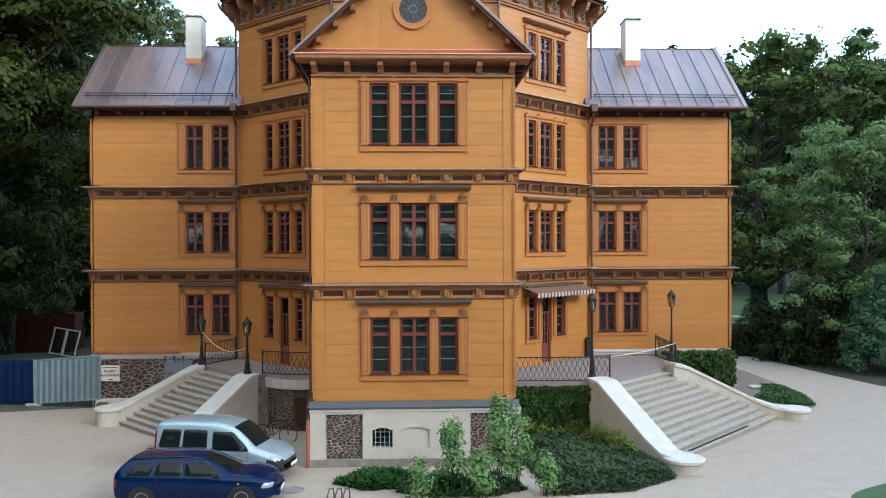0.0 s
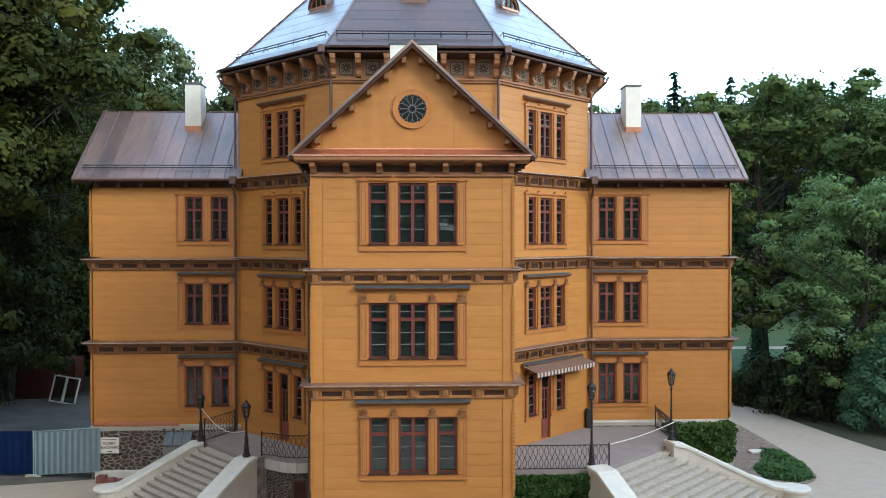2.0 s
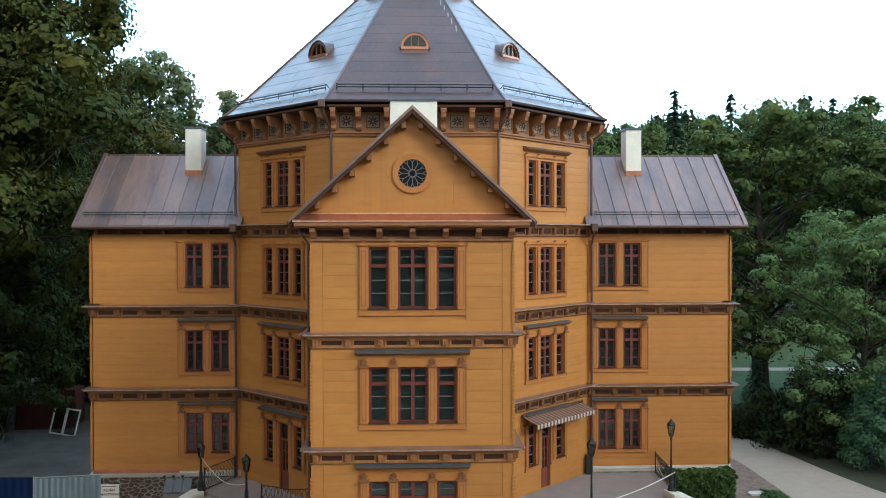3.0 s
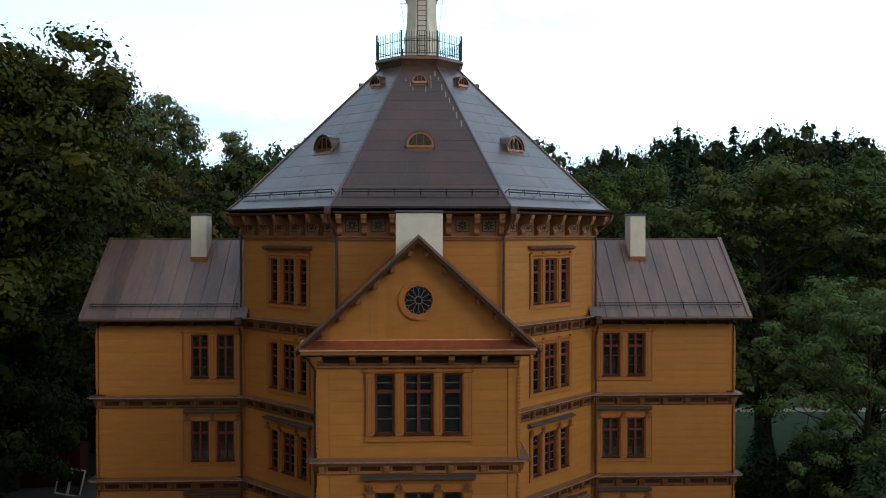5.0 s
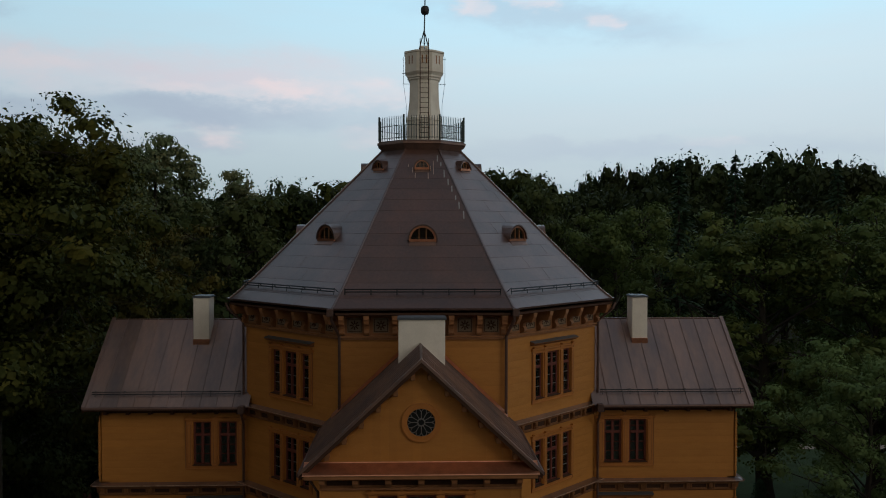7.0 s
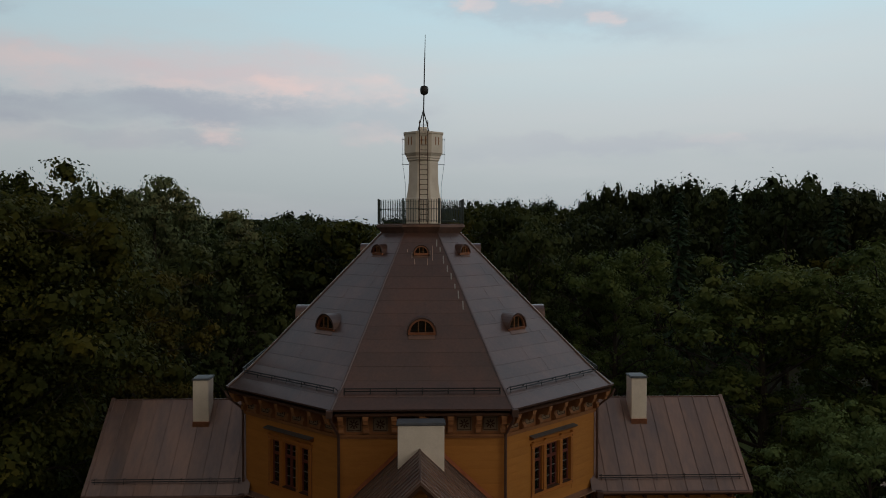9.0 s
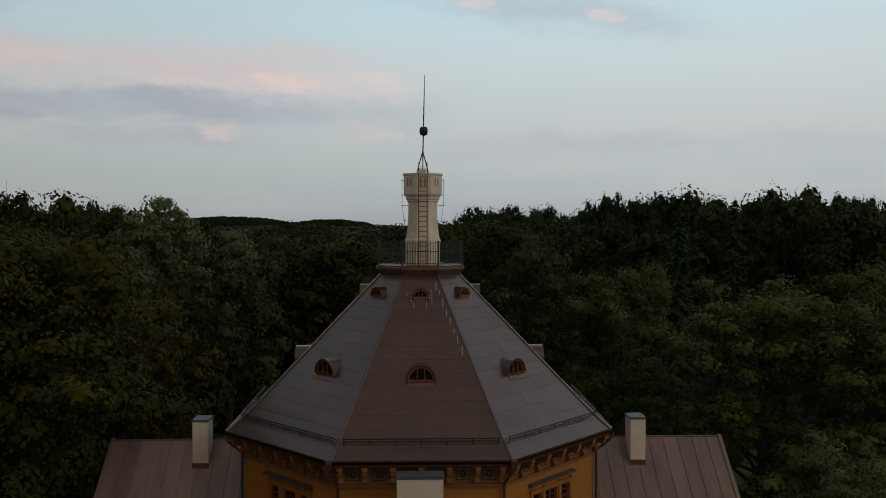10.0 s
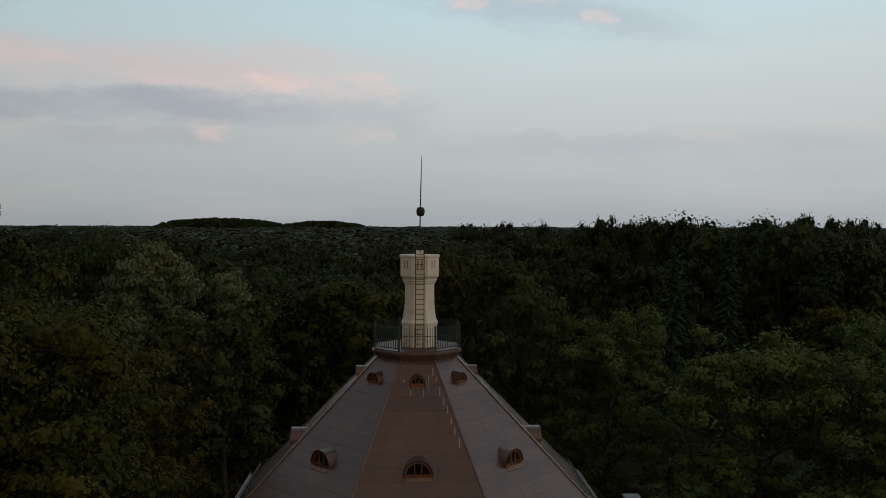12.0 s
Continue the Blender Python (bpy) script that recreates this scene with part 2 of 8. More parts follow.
M["sash"] = mat("red_brown_sash_paint", (0.150, 0.034, 0.022), 0.6, dark=(0.085, 0.022, 0.016), scale=4, fine=60)
M["copper"] = mat("weathered_copper", (0.165, 0.092, 0.074), 0.34, 0.72, dark=(0.105, 0.076, 0.072), scale=0.6, fine=9, amount=0.9, bump=0.05, rnd=0.16, rough2=0.5, coat=0.62)
M["copper_wing"] = mat("brown_copper", (0.30, 0.19, 0.15), 0.42, 0.6, dark=(0.17, 0.13, 0.13), scale=0.9, fine=7, amount=1.0, bump=0.06, rnd=0.26, rough2=0.55, stretch=(1, 0.3, 0.3), coat=0.8)
M["copper_stain"] = mat("rain_washed_copper", (0.30, 0.185, 0.145), 0.45, 0.75, dark=(0.17, 0.12, 0.105), scale=2, fine=20, amount=0.9)
M["copper_edge"] = mat("worn_copper_edge", (0.62, 0.45, 0.36), 0.4, 0.5, dark=(0.30, 0.18, 0.13), scale=3, fine=30, amount=0.9)
M["solder"] = mat("dull_tin_solder", (0.42, 0.40, 0.38), 0.5, 0.7, scale=5, fine=40)
M["pale_bar"] = mat("pale_grey_bar_paint", (0.19, 0.175, 0.17), 0.6, scale=4, fine=60)
M["copper_new"] = mat("bright_new_copper", (0.60, 0.27, 0.16), 0.34, 0.8, dark=(0.34, 0.14, 0.085), scale=3, fine=30, amount=0.6, bump=0.05)
M["gutter"] = mat("brown_gutter_metal", (0.16, 0.10, 0.085), 0.45, 0.7, dark=(0.10, 0.065, 0.06), scale=3, fine=40)
M["lead"] = mat("grey_zinc_flashing", (0.125, 0.135, 0.15), 0.5, 0.35, dark=(0.07, 0.078, 0.09), scale=2, fine=30)
M["plaster"] = mat("pale_lime_plaster", (0.61, 0.55, 0.48), 0.9, dark=(0.46, 0.405, 0.345), scale=1.1, fine=50, amount=0.6, bump=0.25)
M["white"] = mat("white_plaster", (0.85, 0.795, 0.715), 0.85, dark=(0.68, 0.625, 0.55), scale=2, fine=50, amount=0.6, bump=0.15)
M["cream"] = mat("cream_tower_plaster", (0.86, 0.805, 0.72), 0.85, dark=(0.62, 0.55, 0.46), scale=1.5, fine=50, amount=0.6, bump=0.15)
M["rubble"] = stone_mat("rubble_stone", 3.2, (0.16, 0.115, 0.09), (0.075, 0.052, 0.042), (0.42, 0.37, 0.31))
M["rock"] = mat("dark_field_stone", (0.115, 0.066, 0.050), 0.9, dark=(0.045, 0.031, 0.027), scale=7, fine=40, amount=0.9, bump=0.6, rnd=0.4)
M["dirty_plaster"] = mat("weathered_foot_plaster", (0.33, 0.30, 0.265), 0.95, dark=(0.16, 0.145, 0.125), scale=2.5, fine=40, amount=0.9, bump=0.4)
M["mortar"] = mat("pale_mortar", (0.56, 0.505, 0.435), 0.95, dark=(0.26, 0.23, 0.195), scale=3, fine=50, amount=0.8, bump=0.4)
M["dull_mortar"] = mat("weathered_wall_mortar", (0.40, 0.355, 0.305), 0.95, dark=(0.13, 0.115, 0.10), scale=2.5, fine=50, amount=1.0, bump=0.4)
M["coping"] = mat("weathered_white_coping", (0.70, 0.655, 0.59), 0.85, dark=(0.55, 0.505, 0.445), scale=2.2, fine=50, amount=0.7, bump=0.15)
M["step"] = mat("worn_step_stone", (0.50, 0.435, 0.365), 0.9, dark=(0.30, 0.255, 0.205), scale=5, fine=60, amount=0.7, bump=0.35, rnd=0.10)
M["paving"] = mat("pinkish_paving", (0.30, 0.25, 0.235), 0.9, dark=(0.22, 0.185, 0.175), scale=1.5, fine=30, amount=0.6, bump=0.2)
M["iron"] = mat("black_wrought_iron", (0.022, 0.022, 0.025), 0.5, 0.3, dark=(0.035, 0.025, 0.02), scale=6, fine=50, amount=0.4)
M["rail_green"] = mat("verdigris_iron", (0.05, 0.075, 0.07), 0.55, 0.3, dark=(0.035, 0.03, 0.028), scale=4, fine=40, amount=0.5)
M["gravel"] = mat("pale_gravel", (0.475, 0.385, 0.30), 0.95, dark=(0.29, 0.24, 0.185), scale=1.7, fine=26, amount=0.42, bump=0.6, bump_dist=0.025, ramp=(0.30, 0.80))
# yard gravel with the shade of the trees put into its colour
M["yard"] = mat("shade_dark_gravel", (0.135, 0.12, 0.10), 0.95, dark=(0.07, 0.062, 0.052), scale=0.5, fine=18, amount=0.9, bump=0.4, bump_dist=0.02)
# sky highlight on the skirt edges, put into a bright copper colour
M["copper_glint"] = mat("highlit_copper_bead", (0.88, 0.46, 0.30), 0.4, 0.5, dark=(0.6, 0.28, 0.17), scale=3, fine=30, amount=0.6, bump=0.03)
M["forest_floor"] = mat("leaf_litter", (0.06, 0.055, 0.03), 0.95, dark=(0.035, 0.045, 0.018), scale=0.4, fine=8, amount=0.9, bump=0.5, bump_dist=0.05)
M["lawn"] = mat("lawn_turf", (0.080, 0.125, 0.040), 0.95, dark=(0.055, 0.082, 0.026), scale=0.7, fine=25, amount=0.8, bump=0.6, bump_dist=0.04)
M["soil"] = mat("bare_soil", (0.29, 0.215, 0.165), 0.95, dark=(0.14, 0.10, 0.075), scale=2.6, fine=14, amount=0.9, bump=0.7, bump_dist=0.04)
M["bark"] = mat("grey_brown_bark", (0.045, 0.037, 0.029), 0.95, dark=(0.03, 0.025, 0.02), scale=4, fine=25, amount=0.8, bump=0.6, stretch=(1, 1, 0.3))
M["glass"] = glass_mat("window_glass", (0.72, 0.77, 0.75))
M["lamp_glass"] = glass_mat("lamp_glass", (0.75, 0.78, 0.78), 0.1)
# opaque: the unlit attic behind the rose window is put into the colour
M["dark_pane"] = mat("unlit_attic_colour", (0.020, 0.022, 0.024), 0.12, dark=(0.012, 0.013, 0.014), scale=2, fine=8, bump=0, spec=0.4)
M["car_glass"] = mat("dark_car_glass", (0.010, 0.015, 0.016), 0.04, dark=(0.008, 0.012, 0.013), scale=1, fine=5, bump=0, spec=0.28)
M["room"] = mat("dim_room_plaster", (0.42, 0.44, 0.41), 0.9, scale=1, fine=20)
M["blue_sheet"] = mat("dark_blue_sheet_metal", (0.009, 0.032, 0.135), 0.5, 0.2, dark=(0.008, 0.022, 0.085), scale=1, fine=20)
M["zinc_sheet"] = mat("galvanised_sheet", (0.46, 0.545, 0.585), 0.45, 0.35, dark=(0.36, 0.43, 0.47), scale=1.5, fine=30, amount=0.6)
M["paint_blue"] = mat("dark_blue_car_paint", (0.003, 0.014, 0.062), 0.15, 0.1, dark=(0.002, 0.011, 0.048), scale=1, fine=10, bump=0, spec=0.3)
M["paint_silver"] = mat("pale_silver_car_paint", (0.46, 0.55, 0.60), 0.25, 0.4, dark=(0.42, 0.51, 0.56), scale=1, fine=10, bump=0, coat=0.5)
M["rubber"] = mat("black_rubber", (0.018, 0.018, 0.019), 0.8, scale=5, fine=60)
M["black_plastic"] = mat("black_plastic", (0.022, 0.022, 0.024), 0.55, scale=5, fine=60)
M["alloy"] = mat("alloy_rim", (0.5, 0.5, 0.52), 0.35, 0.8, scale=5, fine=60)
M["headlamp"] = mat("clear_headlamp", (0.52, 0.55, 0.57), 0.12, 0.3, scale=5, fine=60, bump=0)
M["clear_orange"] = mat("pale_orange_lamp", (0.62, 0.45, 0.30), 0.2, scale=5, fine=60, bump=0)
M["tail"] = mat("red_tail_lamp", (0.17, 0.012, 0.014), 0.25, scale=5, fine=60, bump=0)
M["door_wood"] = mat("red_brown_door", (0.20, 0.055, 0.03), 0.5, dark=(0.13, 0.035, 0.02), scale=3, fine=50)
M["terracotta"] = mat("orange_copper_pipe", (0.50, 0.17, 0.09), 0.5, 0.4, dark=(0.32, 0.11, 0.06), scale=3, fine=40)
M["brick_red"] = mat("dull_red_brick", (0.20, 0.075, 0.062), 0.9, dark=(0.12, 0.05, 0.044), scale=6, fine=50, amount=0.8, bump=0.4, rnd=0.2)
M["rust_red"] = mat("rusty_red_paint", (0.13, 0.03, 0.022), 0.7, 0.2, dark=(0.07, 0.025, 0.018), scale=2, fine=30, amount=0.8)
M["awning_brown"] = mat("brown_awning_cloth", (0.16, 0.07, 0.045), 0.9, scale=4, fine=60)
M["awning_white"] = mat("faded_white_awning_cloth", (0.52, 0.46, 0.41), 0.9, dark=(0.38, 0.32, 0.28), scale=4, fine=60)
M["awning_tan"] = mat("faded_awning_cloth", (0.27, 0.17, 0.12), 0.9, scale=4, fine=60)
M["sign_ink"] = mat("brown_sign_ink", (0.12, 0.028, 0.018), 0.8, scale=5, fine=60)
M["leaf_yellow"] = leaf_mat("yellow_leaves", (0.25, 0.29, 0.05), (0.11, 0.17, 0.035), (0.48, 0.43, 0.07), 2.0)
M["leaf_sapling"] = leaf_mat("sapling_leaves", (0.20, 0.31, 0.105), (0.11, 0.195, 0.065), (0.33, 0.43, 0.17), 2.0)
M["leaf_oak"] = leaf_mat("oak_leaves", (0.088, 0.124, 0.038), (0.050, 0.076, 0.027), (0.155, 0.163, 0.042))
M["leaf_light"] = leaf_mat("light_leaves", (0.135, 0.20, 0.074), (0.076, 0.124, 0.048), (0.20, 0.26, 0.09))
M["leaf_lime"] = leaf_mat("lime_leaves", (0.050, 0.060, 0.014), (0.020, 0.031, 0.009), (0.155, 0.125, 0.017), 0.3)
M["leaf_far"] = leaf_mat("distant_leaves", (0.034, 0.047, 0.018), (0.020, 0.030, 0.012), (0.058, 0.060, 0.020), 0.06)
M["leaf_wood"] = leaf_mat("woodland_leaves", (0.050, 0.070, 0.026), (0.028, 0.042, 0.018), (0.085, 0.092, 0.028), 0.12)
M["leaf_aspen"] = leaf_mat("airy_grey_green_leaves", (0.125, 0.162, 0.082), (0.075, 0.105, 0.056), (0.25, 0.20, 0.09), 0.35)
M["leaf_autumn"] = leaf_mat("yellowing_leaves", (0.085, 0.078, 0.019), (0.040, 0.046, 0.012), (0.15, 0.112, 0.022), 0.3)
M["needle"] = leaf_mat("spruce_needles", (0.045, 0.08, 0.042), (0.022, 0.045, 0.026), (0.075, 0.115, 0.055))
M["thuja"] = leaf_mat("thuja_sprays", (0.100, 0.185, 0.100), (0.050, 0.100, 0.058), (0.15, 0.235, 0.12), 1.0)
M["ivy"] = leaf_mat("ivy_leaves", (0.062, 0.105, 0.028), (0.030, 0.058, 0.017), (0.13, 0.165, 0.04), 1.5)
M["juniper"] = leaf_mat("juniper_sprigs", (0.072, 0.145, 0.040), (0.036, 0.080, 0.024), (0.12, 0.21, 0.06), 2.0)
M["grass_blade"] = leaf_mat("long_grass", (0.095, 0.165, 0.055), (0.055, 0.105, 0.035), (0.15, 0.21, 0.075), 2.0)
M["cotoneaster"] = leaf_mat("creeping_shrub_leaves", (0.075, 0.112, 0.052), (0.040, 0.066, 0.034), (0.135, 0.17, 0.066), 1.2)


# ---- building helpers ----
def part(name, bm, material, parent=None, label="", matrix=None):
    """One mesh object from a bmesh (or from a mesh), under a thing or under a part."""
    if isinstance(bm, bpy.types.Mesh):
        me = bm
    else:
        me = bpy.data.meshes.new(name)
        bm.to_mesh(me)
        bm.free()
        me.materials.append(M[material] if isinstance(material, str) else material)
    ob = new(name, me)
    if parent is not None:
        ob.parent = parent
    if matrix is not None:
        # every parent stands at the origin unless it is placed itself
        ob.matrix_local = matrix
    if label:
        tagged(ob, label)
    return ob


def thing(name, label, category, group="", kind="", m=None):
    ob = new(name)
    if m is not None:
        ob.matrix_world = m
    return tagged(ob, label, category, group, kind)


def box(bm, x0, x1, y0, y1, z0, z1, m=None):
    vs = [bm.verts.new(Vector(p) if m is None else m @ Vector(p)) for p in
          ((x0, y0, z0), (x1, y0, z0), (x1, y1, z0), (x0, y1, z0), (x0, y0, z1), (x1, y0, z1), (x1, y1, z1), (x0, y1, z1))]
    for f in ((0, 3, 2, 1), (4, 5, 6, 7), (0, 1, 5, 4), (1, 2, 6, 5), (2, 3, 7, 6), (3, 0, 4, 7)):
        bm.faces.new([vs[i] for i in f])
    return vs


def bevel_box(bm, x0, x1, y0, y1, z0, z1, b=0.01, m=None):
    b2 = bmesh.new()
    box(b2, x0, x1, y0, y1, z0, z1)
    bmesh.ops.bevel(b2, geom=b2.edges[:], offset=b, segments=1, affect="EDGES")
    tmp = bpy.data.meshes.new("tmp")
    b2.to_mesh(tmp)
    b2.free()
    if m is not None:
        tmp.transform(m)
    bm.from_mesh(tmp)
    bpy.data.meshes.remove(tmp)


def tube(bm, pts, r, n=6, close=True):
    """A round bar along points; r may be a list."""
    pts = [Vector(p) for p in pts]
    rings = []
    for i, p in enumerate(pts):
        d = (pts[min(i + 1, len(pts) - 1)] - pts[max(i - 1, 0)]).normalized()
        a = d.cross(Vector((0, 0, 1)))
        if a.length < 0.1:
            a = d.cross(Vector((0, 1, 0)))
        a.normalize()
        b = a.cross(d)
        rr = r[i] if isinstance(r, (list, tuple)) else r
        rings.append([bm.verts.new(p + (a * math.cos(2 * math.pi * k / n) + b * math.sin(2 * math.pi * k / n)) * rr) for k in range(n)])
    for q0, q1 in zip(rings, rings[1:]):
        for k in range(n):
            bm.faces.new((q0[k], q0[(k + 1) % n], q1[(k + 1) % n], q1[k]))
    if close:
        bm.faces.new(rings[0])
        bm.faces.new(rings[-1][::-1])


def prism(bm, profile, x0, x1, m=None):
    """A profile of (y, z) points drawn along x."""
    t = (lambda p: Vector(p)) if m is None else (lambda p: m @ Vector(p))
    a = [bm.verts.new(t((x0, y, z))) for y, z in profile]
    b = [bm.verts.new(t((x1, y, z))) for y, z in profile]
    k = len(profile)
    for i in range(k):
        bm.faces.new((a[i], a[(i + 1) % k], b[(i + 1) % k], b[i]))
    bm.faces.new(a[::-1])
    bm.faces.new(b)


def lathe(bm, profile, n=12, turn=0.0, cx=0.0, cy=0.0, flat=False):
    """Rings of (radius, z); flat: radius is that of the inscribed circle, flats square to the axes."""
    k = 1 / math.cos(math.pi / n) if flat else 1.0
    off = math.pi / n if flat else turn
    rings = [[bm.verts.new((cx + r * k * math.cos(off + 2 * math.pi * i / n), cy + r * k * math.sin(off + 2 * math.pi * i / n), z)) for i in range(n)] for r, z in profile]
    for a, b in zip(rings, rings[1:]):
        for i in range(n):
            bm.faces.new((a[i], a[(i + 1) % n], b[(i + 1) % n], b[i]))
    bm.faces.new(rings[0][::-1])
    bm.faces.new(rings[-1])


def poly_slab(bm, pts, z0, z1):
    a = [bm.verts.new((x, y, z0)) for x, y in pts]
    b = [bm.verts.new((x, y, z1)) for x, y in pts]
    k = len(pts)
    for i in range(k):
        bm.faces.new((a[i], a[(i + 1) % k], b[(i + 1) % k], b[i]))
    bm.faces.new(a[::-1])
    bm.faces.new(b)
    bmesh.ops.recalc_face_normals(bm, faces=bm.faces[:])


class Face:
    """A wall's plane: centre of its foot, and the way it faces. Local x runs right as seen from outside, y inward, z up."""
    def __init__(self, cx, cy, nx, ny, half):
        k = math.hypot(nx, ny)
        self.n = Vector((nx / k, ny / k, 0))
        self.u = Vector((-self.n.y, self.n.x, 0))
        self.o = Vector((cx, cy, 0))
        self.half = half

    def at(self, u=0.0, z=0.0, out=0.0):
        p = self.o + self.u * u + self.n * out + Vector((0, 0, z))
        m = Matrix.Identity(4)
        for i in range(3):
            m[i][0], m[i][1], m[i][2], m[i][3] = self.u[i], -self.n[i], (0, 0, 1)[i], p[i]
        return m


# ---- the palace: an eight-sided hall with four wings ----
A, R = 6.52, 7.87                 # side and inner radius of the octagon
WF, WS = 3.27, 3.3                # half widths of the front and side wings
FX = -0.12                        # the front wing stands a little off the axis
YF, XS = -13.9, 14.37             # ends of the wings
palace = thing("palace", "ochre timber hunting palace with copper roofs and an octagonal hall", "building")
FRONT = Face(FX, YF, 0, -1, WF)
DIAG_R = Face(R * 0.70711, -R * 0.70711, 1, -1, A / 2)
DIAG_L = Face(-R * 0.70711, -R * 0.70711, -1, -1, A / 2)
RIGHT = Face((R + XS) / 2, -WS, 0, -1, (XS - R) / 2)
LEFT = Face(-(R + XS) / 2, -WS, 0, -1, (XS - R) / 2)
OCT_F = Face(0, -R, 0, -1, A / 2)

MESH = {}


def cached(key, make, material):
    if key not in MESH:
        bm = bmesh.new()
        make(bm)
        me = bpy.data.meshes.new(key[0] if isinstance(key, tuple) else key)
        bm.to_mesh(me)
        bm.free()
        me.materials.append(M[material])
        MESH[key] = me
    return MESH[key]


def wall_shell(name, face, z0, z1, holes, thick=0.35, label=""):
    """A wall with its openings cut through: holes are (u0, u1, za, zb)."""
    bm = bmesh.new()
    us = sorted({-face.half, face.half, *[h[0] for h in holes], *[h[1] for h in holes]})
    m = face.at()
    for ua, ub in zip(us, us[1:]):
        col = sorted([(h[2], h[3]) for h in holes if h[0] <= ua + 1e-6 and h[1] >= ub - 1e-6])
        z = z0
        for za, zb in col:
            box(bm, ua, ub, 0, thick, z, za, m)
            z = zb
        box(bm, ua, ub, 0, thick, z, z1, m)
    return part(name, bm, "ochre", palace, label)


PLANKS = []


def planks(wall, face, z0, z1, blocks, u0=None, u1=None):
    """Boards laid between z0 and z1, left out where a window panel (u0, u1, za, zb) covers the wall."""
    PLANKS.append((wall, face, z0, z1, blocks, -face.half if u0 is None else u0, face.half if u1 is None else u1))


def plank_mesh(length, h, t):
    key = ("plank", round(length, 2), round(h, 3), t)

    def make(bm):
        prism(bm, [(0, 0), (-t * 0.55, 0.0), (-t * 0.9, 0.02), (-t, 0.07), (-t, h * 0.35), (-t * 0.8, h * 0.75), (-t * 0.5, h)], 0, length)
        bmesh.ops.recalc_face_normals(bm, faces=bm.faces[:])
    return cached(key, make, "ochre")


def lay_planks():
    rng = random.Random(5)
    for wall, face, z0, z1, blocks, ua, ub in PLANKS:
        n = max(1, round((z1 - z0) / (0.37 if face is FRONT else 0.31)))
        h = (z1 - z0) / n
        for i in range(n):
            za = z0 + i * h
            spans = [(ua, ub)]
            for b in blocks:
                if za < b[3] - 0.02 and za + h > b[2] + 0.02:
                    nxt = []
                    for s in spans:
                        if b[0] > s[0]:
                            nxt.append((s[0], min(s[1], b[0])))
                        if b[1] < s[1]:
                            nxt.append((max(s[0], b[1]), s[1]))
                    spans = [s for s in nxt if s[1] - s[0] > 0.05]
            for sa, sb in spans:
                part("plank", plank_mesh(sb - sa, h - 0.001, 0.013 if face is FRONT else 0.009), "ochre", wall, matrix=face.at(sa, za, rng.uniform(0, 0.004)))


def window(face, u, za, zb, w, cols, rows, transom, parent=palace, bar_paint="pale_bar"):
    """A red-brown casement: frame, muntins, sill and single panes. transom: share of the height above the cross bar."""
    h = zb - za
    fw, depth = 0.082, 0.12
    m = face.at(u, za)

    def frame_mesh(bm):
        box(bm, -w / 2, -w / 2 + fw, 0.06, 0.06 + depth, 0, h)
        box(bm, w / 2 - fw, w / 2, 0.06, 0.06 + depth, 0, h)
        box(bm, -w / 2 + fw, w / 2 - fw, 0.06, 0.06 + depth, h - fw, h)
        box(bm, -w / 2 + fw, w / 2 - fw, 0.06, 0.06 + depth, 0, 0.09)
        zt = h * (1 - transom)
        box(bm, -w / 2 + fw, w / 2 - fw, 0.03, 0.15, zt - 0.055, zt + 0.055)
        if cols == 2:
            box(bm, -0.055, 0.055, 0.035, 0.15, 0.09, h - fw)
    key = ("window", round(w, 2), round(h, 2), cols, transom)
    fr = part("window", cached(key, frame_mesh, "sash"), "sash", parent, "red-brown painted timber casement", m)

    def sill_mesh(bm):
        prism(bm, [(-0.10, 0), (0.06, 0.0), (0.06, 0.055), (-0.10, 0.03)], -w / 2 - 0.03, w / 2 + 0.03)
        bmesh.ops.recalc_face_normals(bm, faces=bm.faces[:])
    part("sill", cached(("sill", round(w, 2)), sill_mesh, "dark_brown"), "dark_brown", fr)
    zt = h * (1 - transom)
    bays = [(-w / 2 + fw, w / 2 - fw)] if cols == 1 else [(-w / 2 + fw, -0.05), (0.05, w / 2 - fw)]

    for x0, x1 in bays:
        q = 0.018 if bar_paint == "sash" else 0.011

        def bar(bm, x0=x0, x1=x1, q=q):
            box(bm, 0, x1 - x0, 0, 0.05, -q, q)
        for z in [0.09 + (zt - 0.135) * i / rows for i in range(1, rows)] + [(zt + 0.045 + h - fw) / 2]:
            part("glazing_bar", cached(("glazing_bar", round(x1 - x0, 3), bar_paint), bar, bar_paint), bar_paint, fr, matrix=pose(x0, 0.075, z))
    zs = [0.09 + (zt - 0.135) * i / rows for i in range(rows + 1)]
    cells = [(a, b) for a, b in zip(zs, zs[1:])] + [(zt + 0.045, (zt + 0.045 + h - fw) / 2), ((zt + 0.045 + h - fw) / 2, h - fw)]
    for x0, x1 in bays:
        for a, b in cells:
            def pane_mesh(bm, x0=x0, x1=x1, a=a, b=b):
                box(bm, 0, x1 - x0, 0, 0.006, 0, b - a)
            p = part("pane", cached(("pane", round(x1 - x0, 3), round(b - a, 3)), pane_mesh, "glass"), "glass", fr, matrix=pose(x0, 0.098, a))
            p.visible_shadow = False
    return fr


